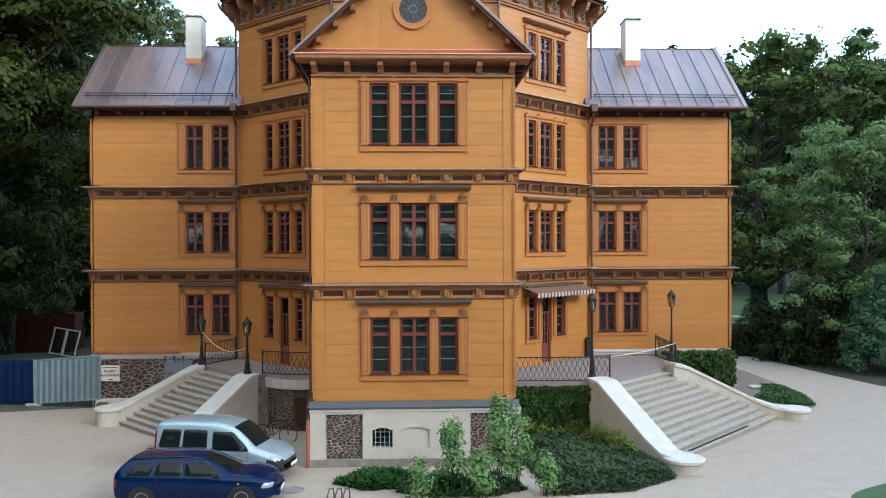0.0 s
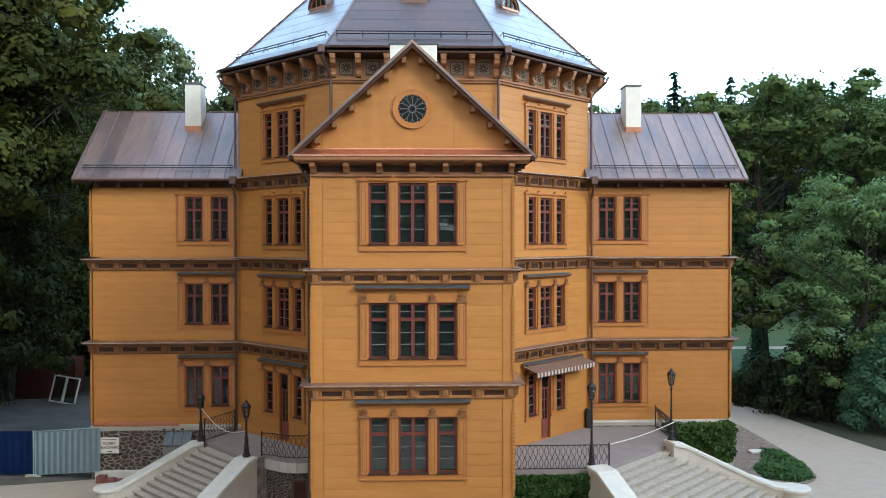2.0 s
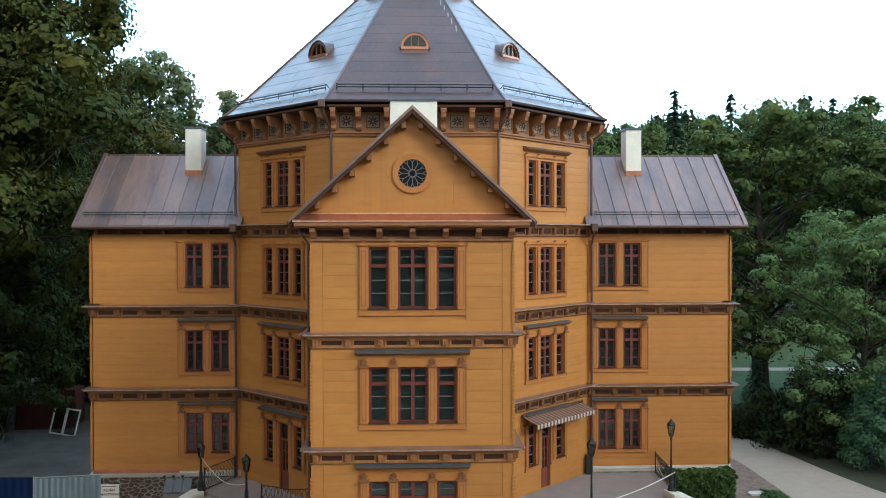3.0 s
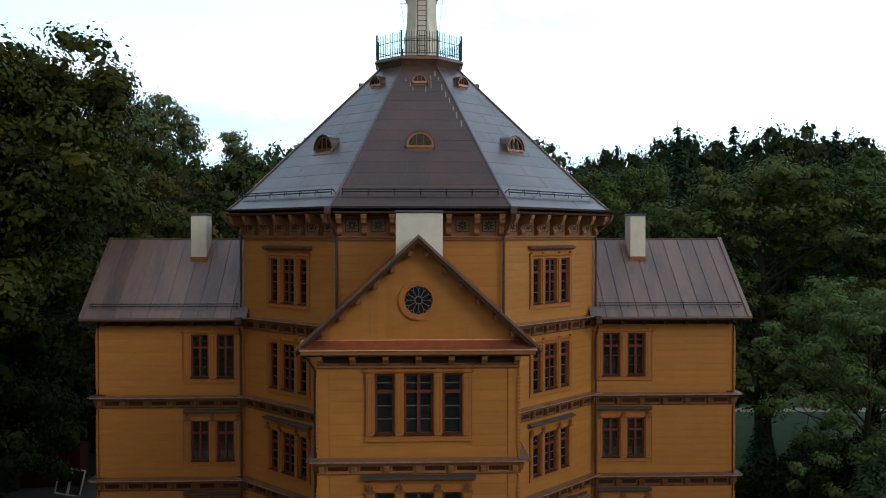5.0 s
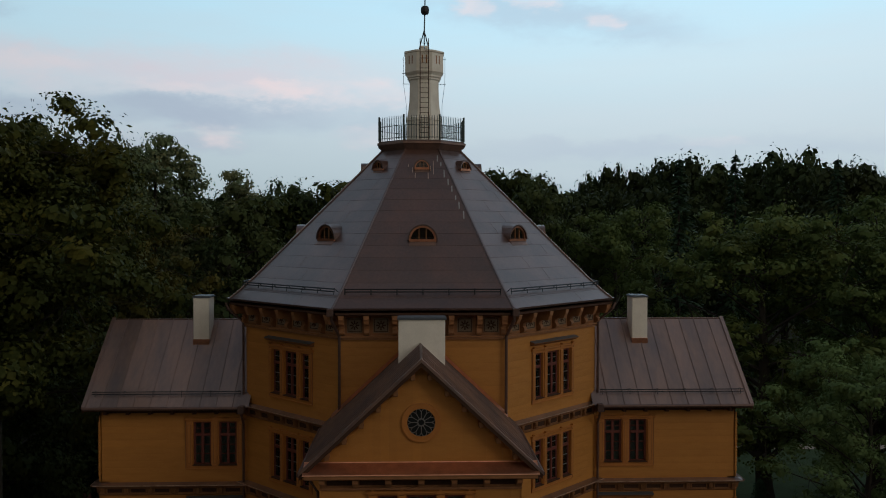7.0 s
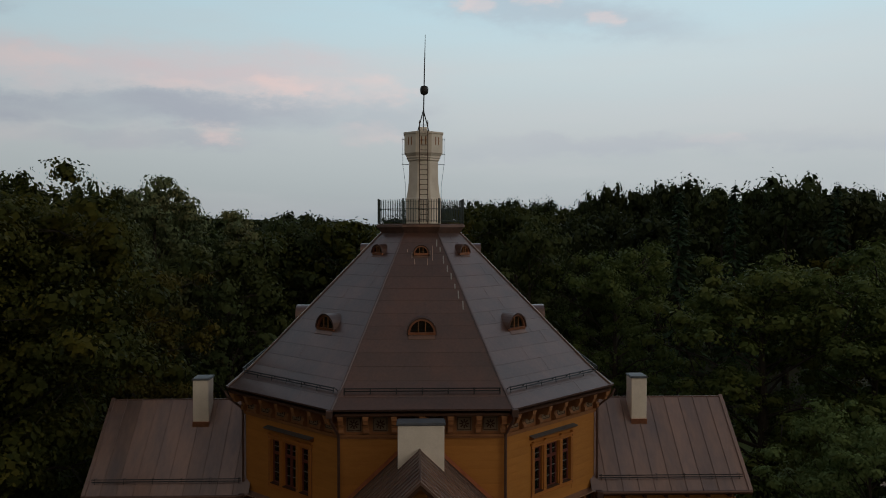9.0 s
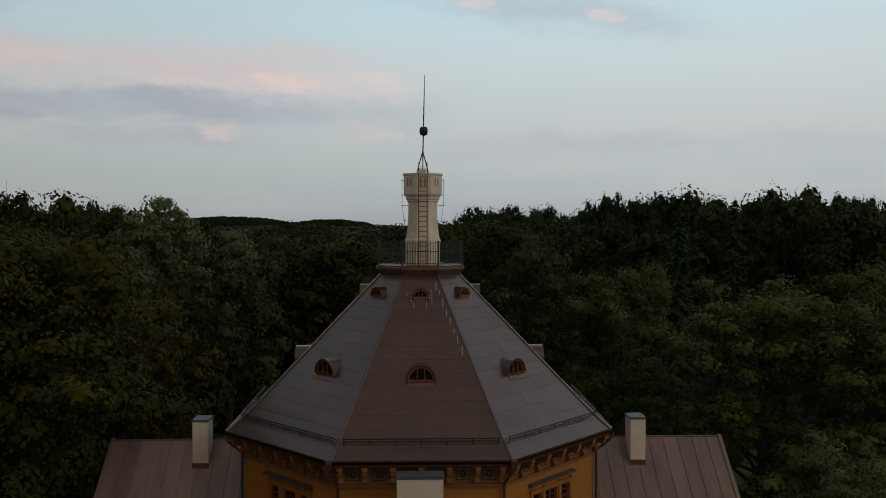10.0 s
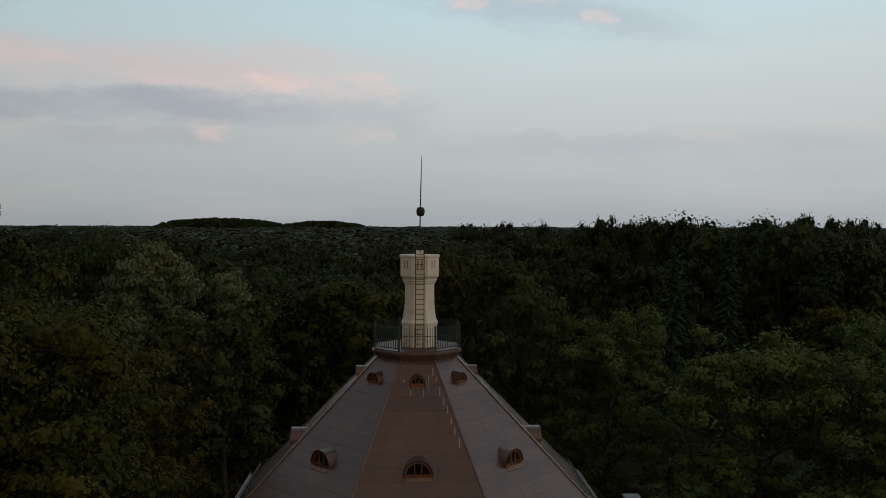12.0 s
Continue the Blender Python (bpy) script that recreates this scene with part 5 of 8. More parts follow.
def ring(bm, r0, r1, y0, y1, m, n=40):
    for i in range(n):
        a0, a1 = 2 * math.pi * i / n, 2 * math.pi * (i + 1) / n
        pts = [(r, a, y) for a in (a0, a1) for r in (r0, r1) for y in (y0, y1)]
        v = [bm.verts.new(m @ Vector((r * math.cos(a), y, r * math.sin(a)))) for r, a, y in pts]
        for f in ((0, 2, 6, 4), (2, 3, 7, 6), (0, 4, 5, 1)):
            bm.faces.new([v[j] for j in f])
    bmesh.ops.remove_doubles(bm, verts=bm.verts[:], dist=1e-4)
    bmesh.ops.recalc_face_normals(bm, faces=bm.faces[:])


bm = bmesh.new()
ring(bm, 0.46, 0.62, -0.075, 0.0, rose)
ring(bm, 0.60, 0.645, -0.09, 0.0, rose)
rw = part("round_window", bm, "ochre_trim", palace, "round rose window with petal tracery")
# dark disc over the boards stands in for an unlit attic behind glass
bm = bmesh.new()
bm.faces.new([bm.verts.new(rose @ Vector((0.47 * math.cos(2 * math.pi * i / 40), -0.031, 0.47 * math.sin(2 * math.pi * i / 40)))) for i in range(40)])
part("pane", bm, "dark_pane", rw)
bm = bmesh.new()
for i in range(12):
    a = 2 * math.pi * i / 12
    tube(bm, [rose @ Vector((0.12 * math.cos(a), -0.045, 0.12 * math.sin(a))), rose @ Vector((0.34 * math.cos(a), -0.045, 0.34 * math.sin(a)))], 0.012, 4)
    c0 = a + math.pi / 12
    tube(bm, [rose @ Vector((0.34 * math.cos(a), -0.045, 0.34 * math.sin(a))), rose @ Vector((0.43 * math.cos(a + 0.12), -0.045, 0.43 * math.sin(a + 0.12))), rose @ Vector((0.46 * math.cos(c0), -0.045, 0.46 * math.sin(c0))),
              rose @ Vector((0.43 * math.cos(a + math.pi / 6 - 0.12), -0.045, 0.43 * math.sin(a + math.pi / 6 - 0.12))), rose @ Vector((0.34 * math.cos(a + math.pi / 6), -0.045, 0.34 * math.sin(a + math.pi / 6)))], 0.012, 4)
ring(bm, 0.10, 0.135, -0.06, -0.03, rose, 20)
part("tracery", bm, "pale_bar", rw)
for s in (-1, 1):
    bm = bmesh.new()
    tri = [(WF, 13.24), (WF + 0.55, 13.24), (WF + 0.55, 13.38), (WF, 13.80)]
    fa, fb = [[bm.verts.new((FX + s * x, y, z)) for x, z in tri] for y in (YF - 0.02, YF + 0.4)]
    bm.faces.new(fa)
    bm.faces.new(fb[::-1])
    for i in range(4):
        bm.faces.new((fa[i], fb[i], fb[(i + 1) % 4], fa[(i + 1) % 4]))
    bmesh.ops.recalc_face_normals(bm, faces=bm.faces[:])
    part("eave_return", bm, "bracket", palace)
# pediment foot: copper skirt over a bracketed frieze
m = FRONT.at()
bm = bmesh.new()
prism(bm, [(0, 13.62), (-0.62, 13.36), (-0.62, 13.34), (0, 13.56)], -WF - 0.55, WF + 0.55, m)
bmesh.ops.recalc_face_normals(bm, faces=bm.faces[:])
skirt = part("skirt_roof", bm, "copper_new", palace, "bright new copper skirt roof below the gable")
# bright tubes stand in for the glint along both skirt edges
for y, z in ((-0.625, 13.352), (-0.03, 13.615)):
    bm = bmesh.new()
    tube(bm, [m @ Vector((-WF - 0.55, y, z)), m @ Vector((WF + 0.55, y, z))], 0.02, 6)
    part("rolled_edge", bm, "copper_glint", skirt)
bm = bmesh.new()
prism(bm, [(0, 13.14), (-0.55, 13.18), (-0.60, 13.22), (-0.60, 13.33), (0, 13.33)], -WF - 0.5, WF + 0.5, m)
bmesh.ops.recalc_face_normals(bm, faces=bm.faces[:])
fc = part("frieze", bm, "brown", palace, "brown bracketed frieze")
bm = bmesh.new()
box(bm, -WF - 0.03, WF + 0.03, -0.05, 0, 12.80, 13.14, m)
part("frieze_board", bm, "brown", fc)
bm = bmesh.new()
box(bm, -WF - 0.05, WF + 0.05, -0.10, 0, 12.72, 12.797, m)
part("moulding", bm, "brown", fc)


def fbr(bm):
    prism(bm, [(0, 0), (-0.1, 0), (-0.2, 0.12), (-0.4, 0.2), (-0.42, 0.32), (0, 0.32)], -0.09, 0.09)
    bmesh.ops.recalc_face_normals(bm, faces=bm.faces[:])


def fpn(bm):
    box(bm, -0.42, 0.42, -0.012, 0, 0, 0.2)


for i in range(7):
    u = -3.21 + i * 1.07
    part("bracket", cached("frieze_bracket", fbr, "brown"), "brown", fc, matrix=FRONT.at(u, 12.82, 0.05))
    if i < 6:
        part("sunk_panel", cached("frieze_panel", fpn, "dark_brown"), "dark_brown", fc, matrix=FRONT.at(u + 0.54, 12.87, 0.05))


# chimneys
def chimney(x, y, w, d, z0, z1):
    bm = bmesh.new()
    bevel_box(bm, x - w / 2, x + w / 2, y - d / 2, y + d / 2, z0, z1, 0.015)
    c = part("chimney", bm, "white", palace, "white plastered chimney with a dark cap")
    bm = bmesh.new()
    bevel_box(bm, x - w / 2 - 0.05, x + w / 2 + 0.05, y - d / 2 - 0.05, y + d / 2 + 0.05, z1, z1 + 0.05, 0.01)
    bevel_box(bm, x - w / 2 - 0.02, x + w / 2 + 0.02, y - d / 2 - 0.02, y + d / 2 + 0.02, z1 + 0.05, z1 + 0.09, 0.01)
    part("chimney_cap", bm, "lead", c)
    return c


for s in (-1, 1):
    cx = 10.50 if s > 0 else -10.41
    c = chimney(cx, -0.65, 0.74, 1.0, 15.6, 17.98)
    bm = bmesh.new()
    box(bm, cx - 0.38, cx + 0.38, -1.22, -0.10, 15.7, 16.02)
    part("chimney_flashing", bm, "copper_new", c)
c = chimney(-0.07, -9.75, 1.74, 0.75, 15.6, 17.88)

# plinths
bm = bmesh.new()
prism(bm, [(0.02, 2.10), (0.02, 2.14), (-0.19, 1.96), (-0.19, 1.93), (0.02, 1.93)], -WF - 0.16, WF + 0.16, FRONT.at())
bmesh.ops.recalc_face_normals(bm, faces=bm.faces[:])
part("plinth_flashing", bm, "lead", palace, "grey metal flashing over the plinth")
PL = Face(-0.085, YF - 0.10, 0, -1, 3.44)
pholes = [(-1.42, -0.76, 0.62, 1.27), (-0.47, 0.45, 0.62, 1.28), (0.80, 1.41, 0.62, 1.27), (-2.94, -1.73, 0.1, 1.72), (1.78, 2.95, 0.1, 1.72)]
bm = bmesh.new()
us = sorted({-PL.half, PL.half, *[h[0] for h in pholes], *[h[1] for h in pholes]})
for ua, ub in zip(us, us[1:]):
    z = 0.26
    for h in [h for h in pholes if h[0] <= ua + 1e-6 and h[1] >= ub - 1e-6]:
        if h[2] > z:
            box(bm, ua, ub, 0, 0.3, z, h[2], PL.at())
        z = h[3]
    box(bm, ua, ub, 0, 0.3, z, 1.93, PL.at())
box(bm, -0.47, 0.45, 0.07, 0.3, 0.62, 1.28, PL.at())
box(bm, -PL.half - 0.02, PL.half + 0.02, -0.03, 0, 1.80, 1.88, PL.at())
for s in (-1, 1):
    box(bm, FX + s * (WF - 0.05) - 0.15, FX + s * (WF - 0.05) + 0.15, YF + 0.2, -R, -0.2, 1.93)
plinth = part("plinth", bm, "plaster", palace, "pale plastered plinth with stone windows")
for u0, u1 in ((-2.94, -1.73), (1.78, 2.95)):
    bm = bmesh.new()
    box(bm, u0, u1, 0.10, 0.32, 0.262, 1.72, PL.at())
    part("mortar_bed", bm, "mortar", plinth)
bm = bmesh.new()
bevel_box(bm, -PL.half - 0.02, PL.half + 0.02, -0.025, 0.32, -0.2, 0.26, 0.02, PL.at())
part("plinth_foot", bm, "dirty_plaster", plinth, "damp grey weathered plaster foot")
for u0, u1, z0, z1 in ((-1.42, -0.76, 0.62, 1.27), (-0.47, 0.45, 0.62, 1.28), (0.80, 1.41, 0.62, 1.27)):
    # plaster corners that round the heads off to a flat arch
    for s in (-1, 1):
        xe, xm = (u0, u0 + (u1 - u0) * 0.5) if s < 0 else (u1, u1 - (u1 - u0) * 0.5)
        bm = bmesh.new()
        shape = [(xe, z1), (xm, z1), (xe + (xm - xe) * 0.5, z1 - 0.025), (xe, z1 - 0.09)]
        fa, fb = [[bm.verts.new(PL.at() @ Vector((x, y, z))) for x, z in shape] for y in (0.004, 0.068)]
        bm.faces.new(fa)
        bm.faces.new(fb[::-1])
        for i in range(4):
            bm.faces.new((fa[i], fb[i], fb[(i + 1) % 4], fa[(i + 1) % 4]))
        bmesh.ops.recalc_face_normals(bm, faces=bm.faces[:])
        part("arch_corner", bm, "plaster", plinth)
for u in (-1.09, 1.105):
    bm = bmesh.new()
    for k in range(4):
        x = u - 0.3 + 0.6 * (k + 0.5) / 4
        box(bm, x - 0.009, x + 0.009, 0.072, 0.09, 0.62, 1.27, PL.at())
    for z in (0.78, 0.95, 1.12):
        box(bm, u - 0.3, u + 0.3, 0.075, 0.085, z - 0.008, z + 0.008, PL.at())
    part("cellar_grille", bm, "zinc_sheet", plinth, "barred cellar window")
for s in (-1, 1):
    bm = bmesh.new()
    f = Face(s * (R + XS) / 2, -WS - 0.06, 0, -1, (XS - R) / 2 + 0.05)
    box(bm, -f.half, f.half, 0, 6.7, 2.18, 2.42, f.at())
    box(bm, -f.half - 0.03, f.half + 0.03, -0.05, 6.7, 2.30, 2.36, f.at())
    part("plinth_band", bm, "plaster", palace)
    bm = bmesh.new()
    box(bm, -f.half, f.half, 0.03, 6.6, -0.2, 2.18, f.at())
    sp = part("stone_plinth", bm, "dull_mortar", palace, "dark rubble stone plinth in pale mortar")
    if s < 0:
        left_plinth, LP = sp, f
bm = bmesh.new()
lathe(bm, [(R - 0.02, -0.2), (R - 0.02, 2.0)], 8, flat=True)
part("stone_plinth", bm, "rubble", palace)

# downpipes
def pipe(name, pts, r=0.055, material="gutter", label=""):
    bm = bmesh.new()
    tube(bm, pts, r, 8)
    return part(name, bm, material, palace, label)


for s in (-1, 1):
    cxn, cyn = A / 2 + 0.12, -R - 0.12
    pipe("downpipe", [(s * (8.6 * T8), -8.68, 17.95), (s * (8.6 * T8), -8.60, 17.7), (s * (A / 2 + 0.05), -R - 0.16, 17.0), (s * (A / 2 + 0.05), -R - 0.16, 13.9)], 0.06)
    pipe("downpipe", [(s * 8.72, -8.7 * T8, 17.95), (s * 8.6, -8.7 * T8 - 0.05, 17.7), (s * (R + 0.12), -A / 2 - 0.12, 17.1), (s * (R + 0.12), -A / 2 - 0.12, 13.6)], 0.06)
    pipe("downpipe", [(s * (R + 0.1), -WS - 0.75, 13.35), (s * (R + 0.1), -WS - 0.7, 13.0), (s * (R + 0.12), -WS - 0.16, 12.5), (s * (R + 0.12), -WS - 0.16, 2.2)], 0.055)
    bm = bmesh.new()
    bevel_box(bm, s * (8.7 * T8) - 0.13, s * (8.7 * T8) + 0.13, -8.86, -8.60, 17.86, 18.16, 0.02)
    part("rainwater_head", bm, "gutter", palace)
    bm = bmesh.new()
    bevel_box(bm, s * (R + 0.1) - 0.14, s * (R + 0.1) + 0.14, -WS - 0.92, -WS - 0.62, 13.1, 13.45, 0.02)
    part("rainwater_head", bm, "gutter", palace)
pipe("downpipe", [(FX - WF - 0.5, YF - 0.05, 13.25), (FX - WF - 0.12, YF + 0.1, 12.6), (FX - WF - 0.12, YF + 0.1, 2.3), (FX - WF - 0.2, YF - 0.12, 1.95), (FX - WF - 0.2, YF - 0.12, 1.55)], 0.05)
pipe("downpipe", [(FX - WF - 0.2, YF - 0.12, 1.55), (FX - WF - 0.2, YF - 0.12, 0.0)], 0.065, "terracotta", "bright orange-brown lower downpipe")

# ---- ground and drives ----
def sheet(name, pts, z, material, label, category):
    bm = bmesh.new()
    f = bm.faces.new([bm.verts.new((x, y, z)) for x, y in pts])
    bmesh.ops.recalc_face_normals(bm, faces=[f])
    if f.normal.z < 0:
        bmesh.ops.reverse_faces(bm, faces=[f])
    return tagged(part(name, bm, material), label, category, kind="structure")


sheet("ground", [(-2500, -600), (2500, -600), (2500, 4200), (-2500, 4200)], -0.012, "forest_floor", "dark woodland floor with leaf litter", "ground")


def curve_pts(ctrl, n=10):
    """A smooth closed outline through control points."""
    out, k = [], len(ctrl)
    for i in range(k):
        p0, p1, p2, p3 = (Vector(ctrl[(i + j - 1) % k]) for j in range(4))
        for q in range(n):
            t = q / n
            out.append(tuple(0.5 * ((2 * p1) + (p2 - p0) * t + (2 * p0 - 5 * p1 + 4 * p2 - p3) * t * t + (3 * p1 - p0 - 3 * p2 + p3) * t ** 3)))
    return out


drive = curve_pts([(-21, -3), (-26, -14), (-24, -30), (-8, -34), (14, -33), (40, -24), (60, -8), (52, -4), (30, -3.6), (24.4, -1.2), (22.9, 2.6), (21.9, 8.4), (20.6, 14), (17.4, 30), (15.2, 29.5),
                   (17.2, 12), (16.6, 1), (15.3, -2.6), (14.4, -4), (3, -6), (-10, -4), (-15, -2.6)], 8)
sheet("road", drive, 0.0, "gravel", "pale gravel drive round the palace", "drive")
sheet("lawn", curve_pts([(12.2, -18.2), (14.8, -16.3), (20, -13.2), (28, -11.5), (36, -13), (34, -20), (20, -24), (12.6, -21)], 8), 0.02, "lawn", "mown lawn edged by the drive", "lawn")
sheet("lawn", curve_pts([(22.5, 14), (26, 10.5), (38, 16), (70, 34), (74, 62), (50, 72), (30, 60), (20, 38), (20, 24)], 8), 0.015, "lawn", "sunlit clearing of mown grass between trees", "lawn")
# yard and woodland drive take the gravel colour darkened for shade
sheet("yard", curve_pts([(-40, -3.5), (-14.6, -3.4), (-14.6, 4), (-15.5, 16), (-24, 19), (-40, 18)], 6), 0.006, "yard", "grey gravel yard darkened in colour for the shade of the trees", "yard")
sheet("path", [(-70, 43), (-14, 45.5), (-14, 49.0), (-70, 48)], 0.02, "yard", "grey woodland drive seen between the trunks, shade put into its colour", "path")
sheet("path", [(20, 39.2), (85, 37.4), (85, 39.0), (20, 41.2)], 0.03, "gravel", "pale footpath across the clearing", "path")
sheet("lawn", curve_pts([(14.4, -4.4), (16.0, -5.6), (17.7, -4.8), (18.4, -2.0), (18.5, 2.0), (18.4, 6.6), (17.4, 7.0), (16.0, 5.0), (14.6, 3.0)], 8), 0.03, "soil", "bare brown soil bed beside the wing", "flower bed")

# ---- terraces and stairs ----
TZ = 2.12


def terrace(pts, label):
    t = thing("terrace", label, "terrace", kind="structure")
    bm = bmesh.new()
    poly_slab(bm, pts, TZ - 0.22, TZ)
    part("paving", bm, "paving", t, "dull pink paving")
    bm = bmesh.new()
    poly_slab(bm, [(x * 0.995, y * 0.995) for x, y in pts], -0.2, TZ - 0.22)
    part("retaining_wall", bm, "dull_mortar", t, "rubble stone retaining wall")
    return t


arc = [(-5.95 + 2.66 * i / 8, -7.85 - 0.75 * math.sin(math.pi * i / 8)) for i in range(9)]
terrace([(3.10, -6.0), (3.10, -10.55), (6.9, -10.5), (7.3, -10.0), (10.5, -6.8), (11.0, -6.6), (11.0, -3.37), (7.0, -3.37)], "right terrace paved in dull pink stone")
tl = terrace([(-7.0, -3.37), (-9.6, -3.37), (-9.3, -5.0), (-8.75, -5.6), (-6.7, -8.1), (-6.3, -8.3), *arc, (-3.31, -7.8), (-3.31, -6.0)], "left terrace with a curved stone wall")
bm = bmesh.new()
for (x0, y0), (x1, y1) in zip(arc, arc[1:]):
    d = Vector((y1 - y0, x0 - x1, 0)).normalized() * 0.06
    if d.y > 0:
        d = -d
    v = [bm.verts.new(p) for p in ((x0, y0, 1.62), (x1, y1, 1.62), (x1 + d.x, y1 + d.y, 1.62), (x0 + d.x, y0 + d.y, 1.62), (x0, y0, 2.0), (x1, y1, 2.0), (x1 + d.x, y1 + d.y, 2.0), (x0 + d.x, y0 + d.y, 2.0))]
    for f in ((0, 1, 2, 3), (4, 7, 6, 5), (3, 2, 6, 7), (0, 3, 7, 4), (1, 5, 6, 2)):
        bm.faces.new([v[i] for i in f])
part("plaster_band", bm, "plaster", tl)


def stair(top0, top1, bot0, bot1, n, label):
    """A flight whose treads widen downwards, from the line top0-top1 to bot0-bot1. Each step is a slab."""
    s = thing("staircase", label, "stairs", kind="structure")
    t0, t1, b0, b1 = (Vector((*p, 0)) for p in (top0, top1, bot0, bot1))
    down = ((b0 + b1) / 2 - (t0 + t1) / 2).normalized()
    for i in range(n):
        f0, f1 = (i + 0) / n, (i + 1) / n
        z1 = TZ - TZ * (i + 1) / (n + 1)
        a0, a1 = t0.lerp(b0, f0) - down * 0.25, t1.lerp(b1, f0) - down * 0.25
        c0, c1 = t0.lerp(b0, f1), t1.lerp(b1, f1)
        bm = bmesh.new()
        d = down * 0.06
        lay = [(a0, z1), (a1, z1), (c1 + d, z1), (c0 + d, z1), (c0 + d, z1 - 0.04), (c1 + d, z1 - 0.04), (c1, z1 - 0.044), (c0, z1 - 0.044), (c0, z1 - 0.20), (c1, z1 - 0.20), (a1, z1 - 0.2), (a0, z1 - 0.2)]
        v = [bm.verts.new((p.x, p.y, z)) for p, z in lay]
        for f in ((0, 1, 2, 3), (3, 2, 5, 4), (4, 5, 6, 7), (7, 6, 9, 8), (8, 9, 10, 11), (0, 3, 4, 7, 8, 11), (1, 10, 9, 6, 5, 2)):
            bm.faces.new([v[j] for j in f])
        bmesh.ops.recalc_face_normals(bm, faces=bm.faces[:])
        part("step", bm, "step", s)
    bm = bmesh.new()
    v = [bm.verts.new(p) for p in ((t0.x, t0.y, TZ - 0.22), (t1.x, t1.y, TZ - 0.22), (b1.x, b1.y, -0.1), (b0.x, b0.y, -0.1), (t0.x, t0.y, -0.15), (t1.x, t1.y, -0.15))]
    for f in ((0, 1, 2, 3), (0, 4, 5, 1), (0, 3, 4), (1, 5, 2)):
        bm.faces.new([v[j] for j in f])
    part("stair_core", bm, "step", s)
    return s


def parapet(stairs, line, half, label="white plastered stair parapet with a rounded coping"):
    """A sloping wall along points (x, y, top height), with an overhanging coping and a round end."""
    pts = [Vector(p) for p in line]

    def strip(bm, hw, dz0, dz1, foot):
        secs = []
        for i, p in enumerate(pts):
            d = (pts[min(i + 1, len(pts) - 1)] - pts[max(i - 1, 0)])
            d.z = 0
            d.normalize()
            nrm = Vector((-d.y, d.x, 0)) * hw
            zt, zb = p.z + dz1, (-0.15 if foot else p.z + dz0)
            secs.append([bm.verts.new((p.x + nrm.x, p.y + nrm.y, zb)), bm.verts.new((p.x - nrm.x, p.y - nrm.y, zb)), bm.verts.new((p.x - nrm.x, p.y - nrm.y, zt)), bm.verts.new((p.x + nrm.x, p.y + nrm.y, zt))])
        for a, b in zip(secs, secs[1:]):
            for k in range(4):
                bm.faces.new((a[k], a[(k + 1) % 4], b[(k + 1) % 4], b[k]))
        bm.faces.new(secs[0])
        bm.faces.new(secs[-1][::-1])
    bm = bmesh.new()
    strip(bm, half, 0, -0.14, True)
    e = pts[-1]
    lathe(bm, [(half * 1.55, -0.15), (half * 1.55, e.z - 0.141)], 24, cx=e.x, cy=e.y)
    bmesh.ops.recalc_face_normals(bm, faces=bm.faces[:])
    w = part("parapet", bm, "plaster", stairs, label)
    bm = bmesh.new()
    strip(bm, half + 0.06, -0.14, 0.0, False)
    lathe(bm, [(half * 1.55 + 0.05, e.z - 0.14), (half * 1.55 + 0.08, e.z - 0.11), (half * 1.55 + 0.08, e.z - 0.03), (half * 1.55 + 0.03, e.z + 0.004)], 24, cx=e.x, cy=e.y)
    bmesh.ops.recalc_face_normals(bm, faces=bm.faces[:])
    bmesh.ops.bevel(bm, geom=[ed for ed in bm.edges if ed.calc_face_angle(0) > 1.2], offset=0.02, segments=1, affect="EDGES")
    part("coping", bm, "coping", w)


sr = stair((7.2, -10.15), (10.55, -6.75), (8.7, -13.9), (15.1, -7.1), 12, "wide flared flight of worn grey stone steps")
parapet(sr, [(6.66, -10.5, 2.32), (6.92, -11.1, 2.24), (7.84, -14.0, 0.86), (8.08, -14.65, 0.56), (8.44, -15.08, 0.46)], 0.37)
parapet(sr, [(10.38, -7.25, 2.38), (11.05, -7.1, 2.22), (13.95, -6.98, 0.82), (14.8, -7.1, 0.52), (15.55, -7.35, 0.46)], 0.37)
sl = stair((-8.85, -5.7), (-6.85, -8.1), (-12.25, -6.75), (-8.8, -10.5), 12, "flight of worn grey stone steps")
parapet(sl, [(-9.0, -5.45, 2.2), (-9.4, -5.6, 2.14), (-11.5, -6.5, 1.02), (-12.0, -6.75, 0.78), (-12.4, -6.95, 0.72)], 0.33)
parapet(sl, [(-6.5, -8.3, 2.25), (-6.72, -8.7, 2.2), (-7.95, -10.6, 1.0), (-8.3, -11.1, 0.72), (-8.5, -11.5, 0.66)], 0.36)


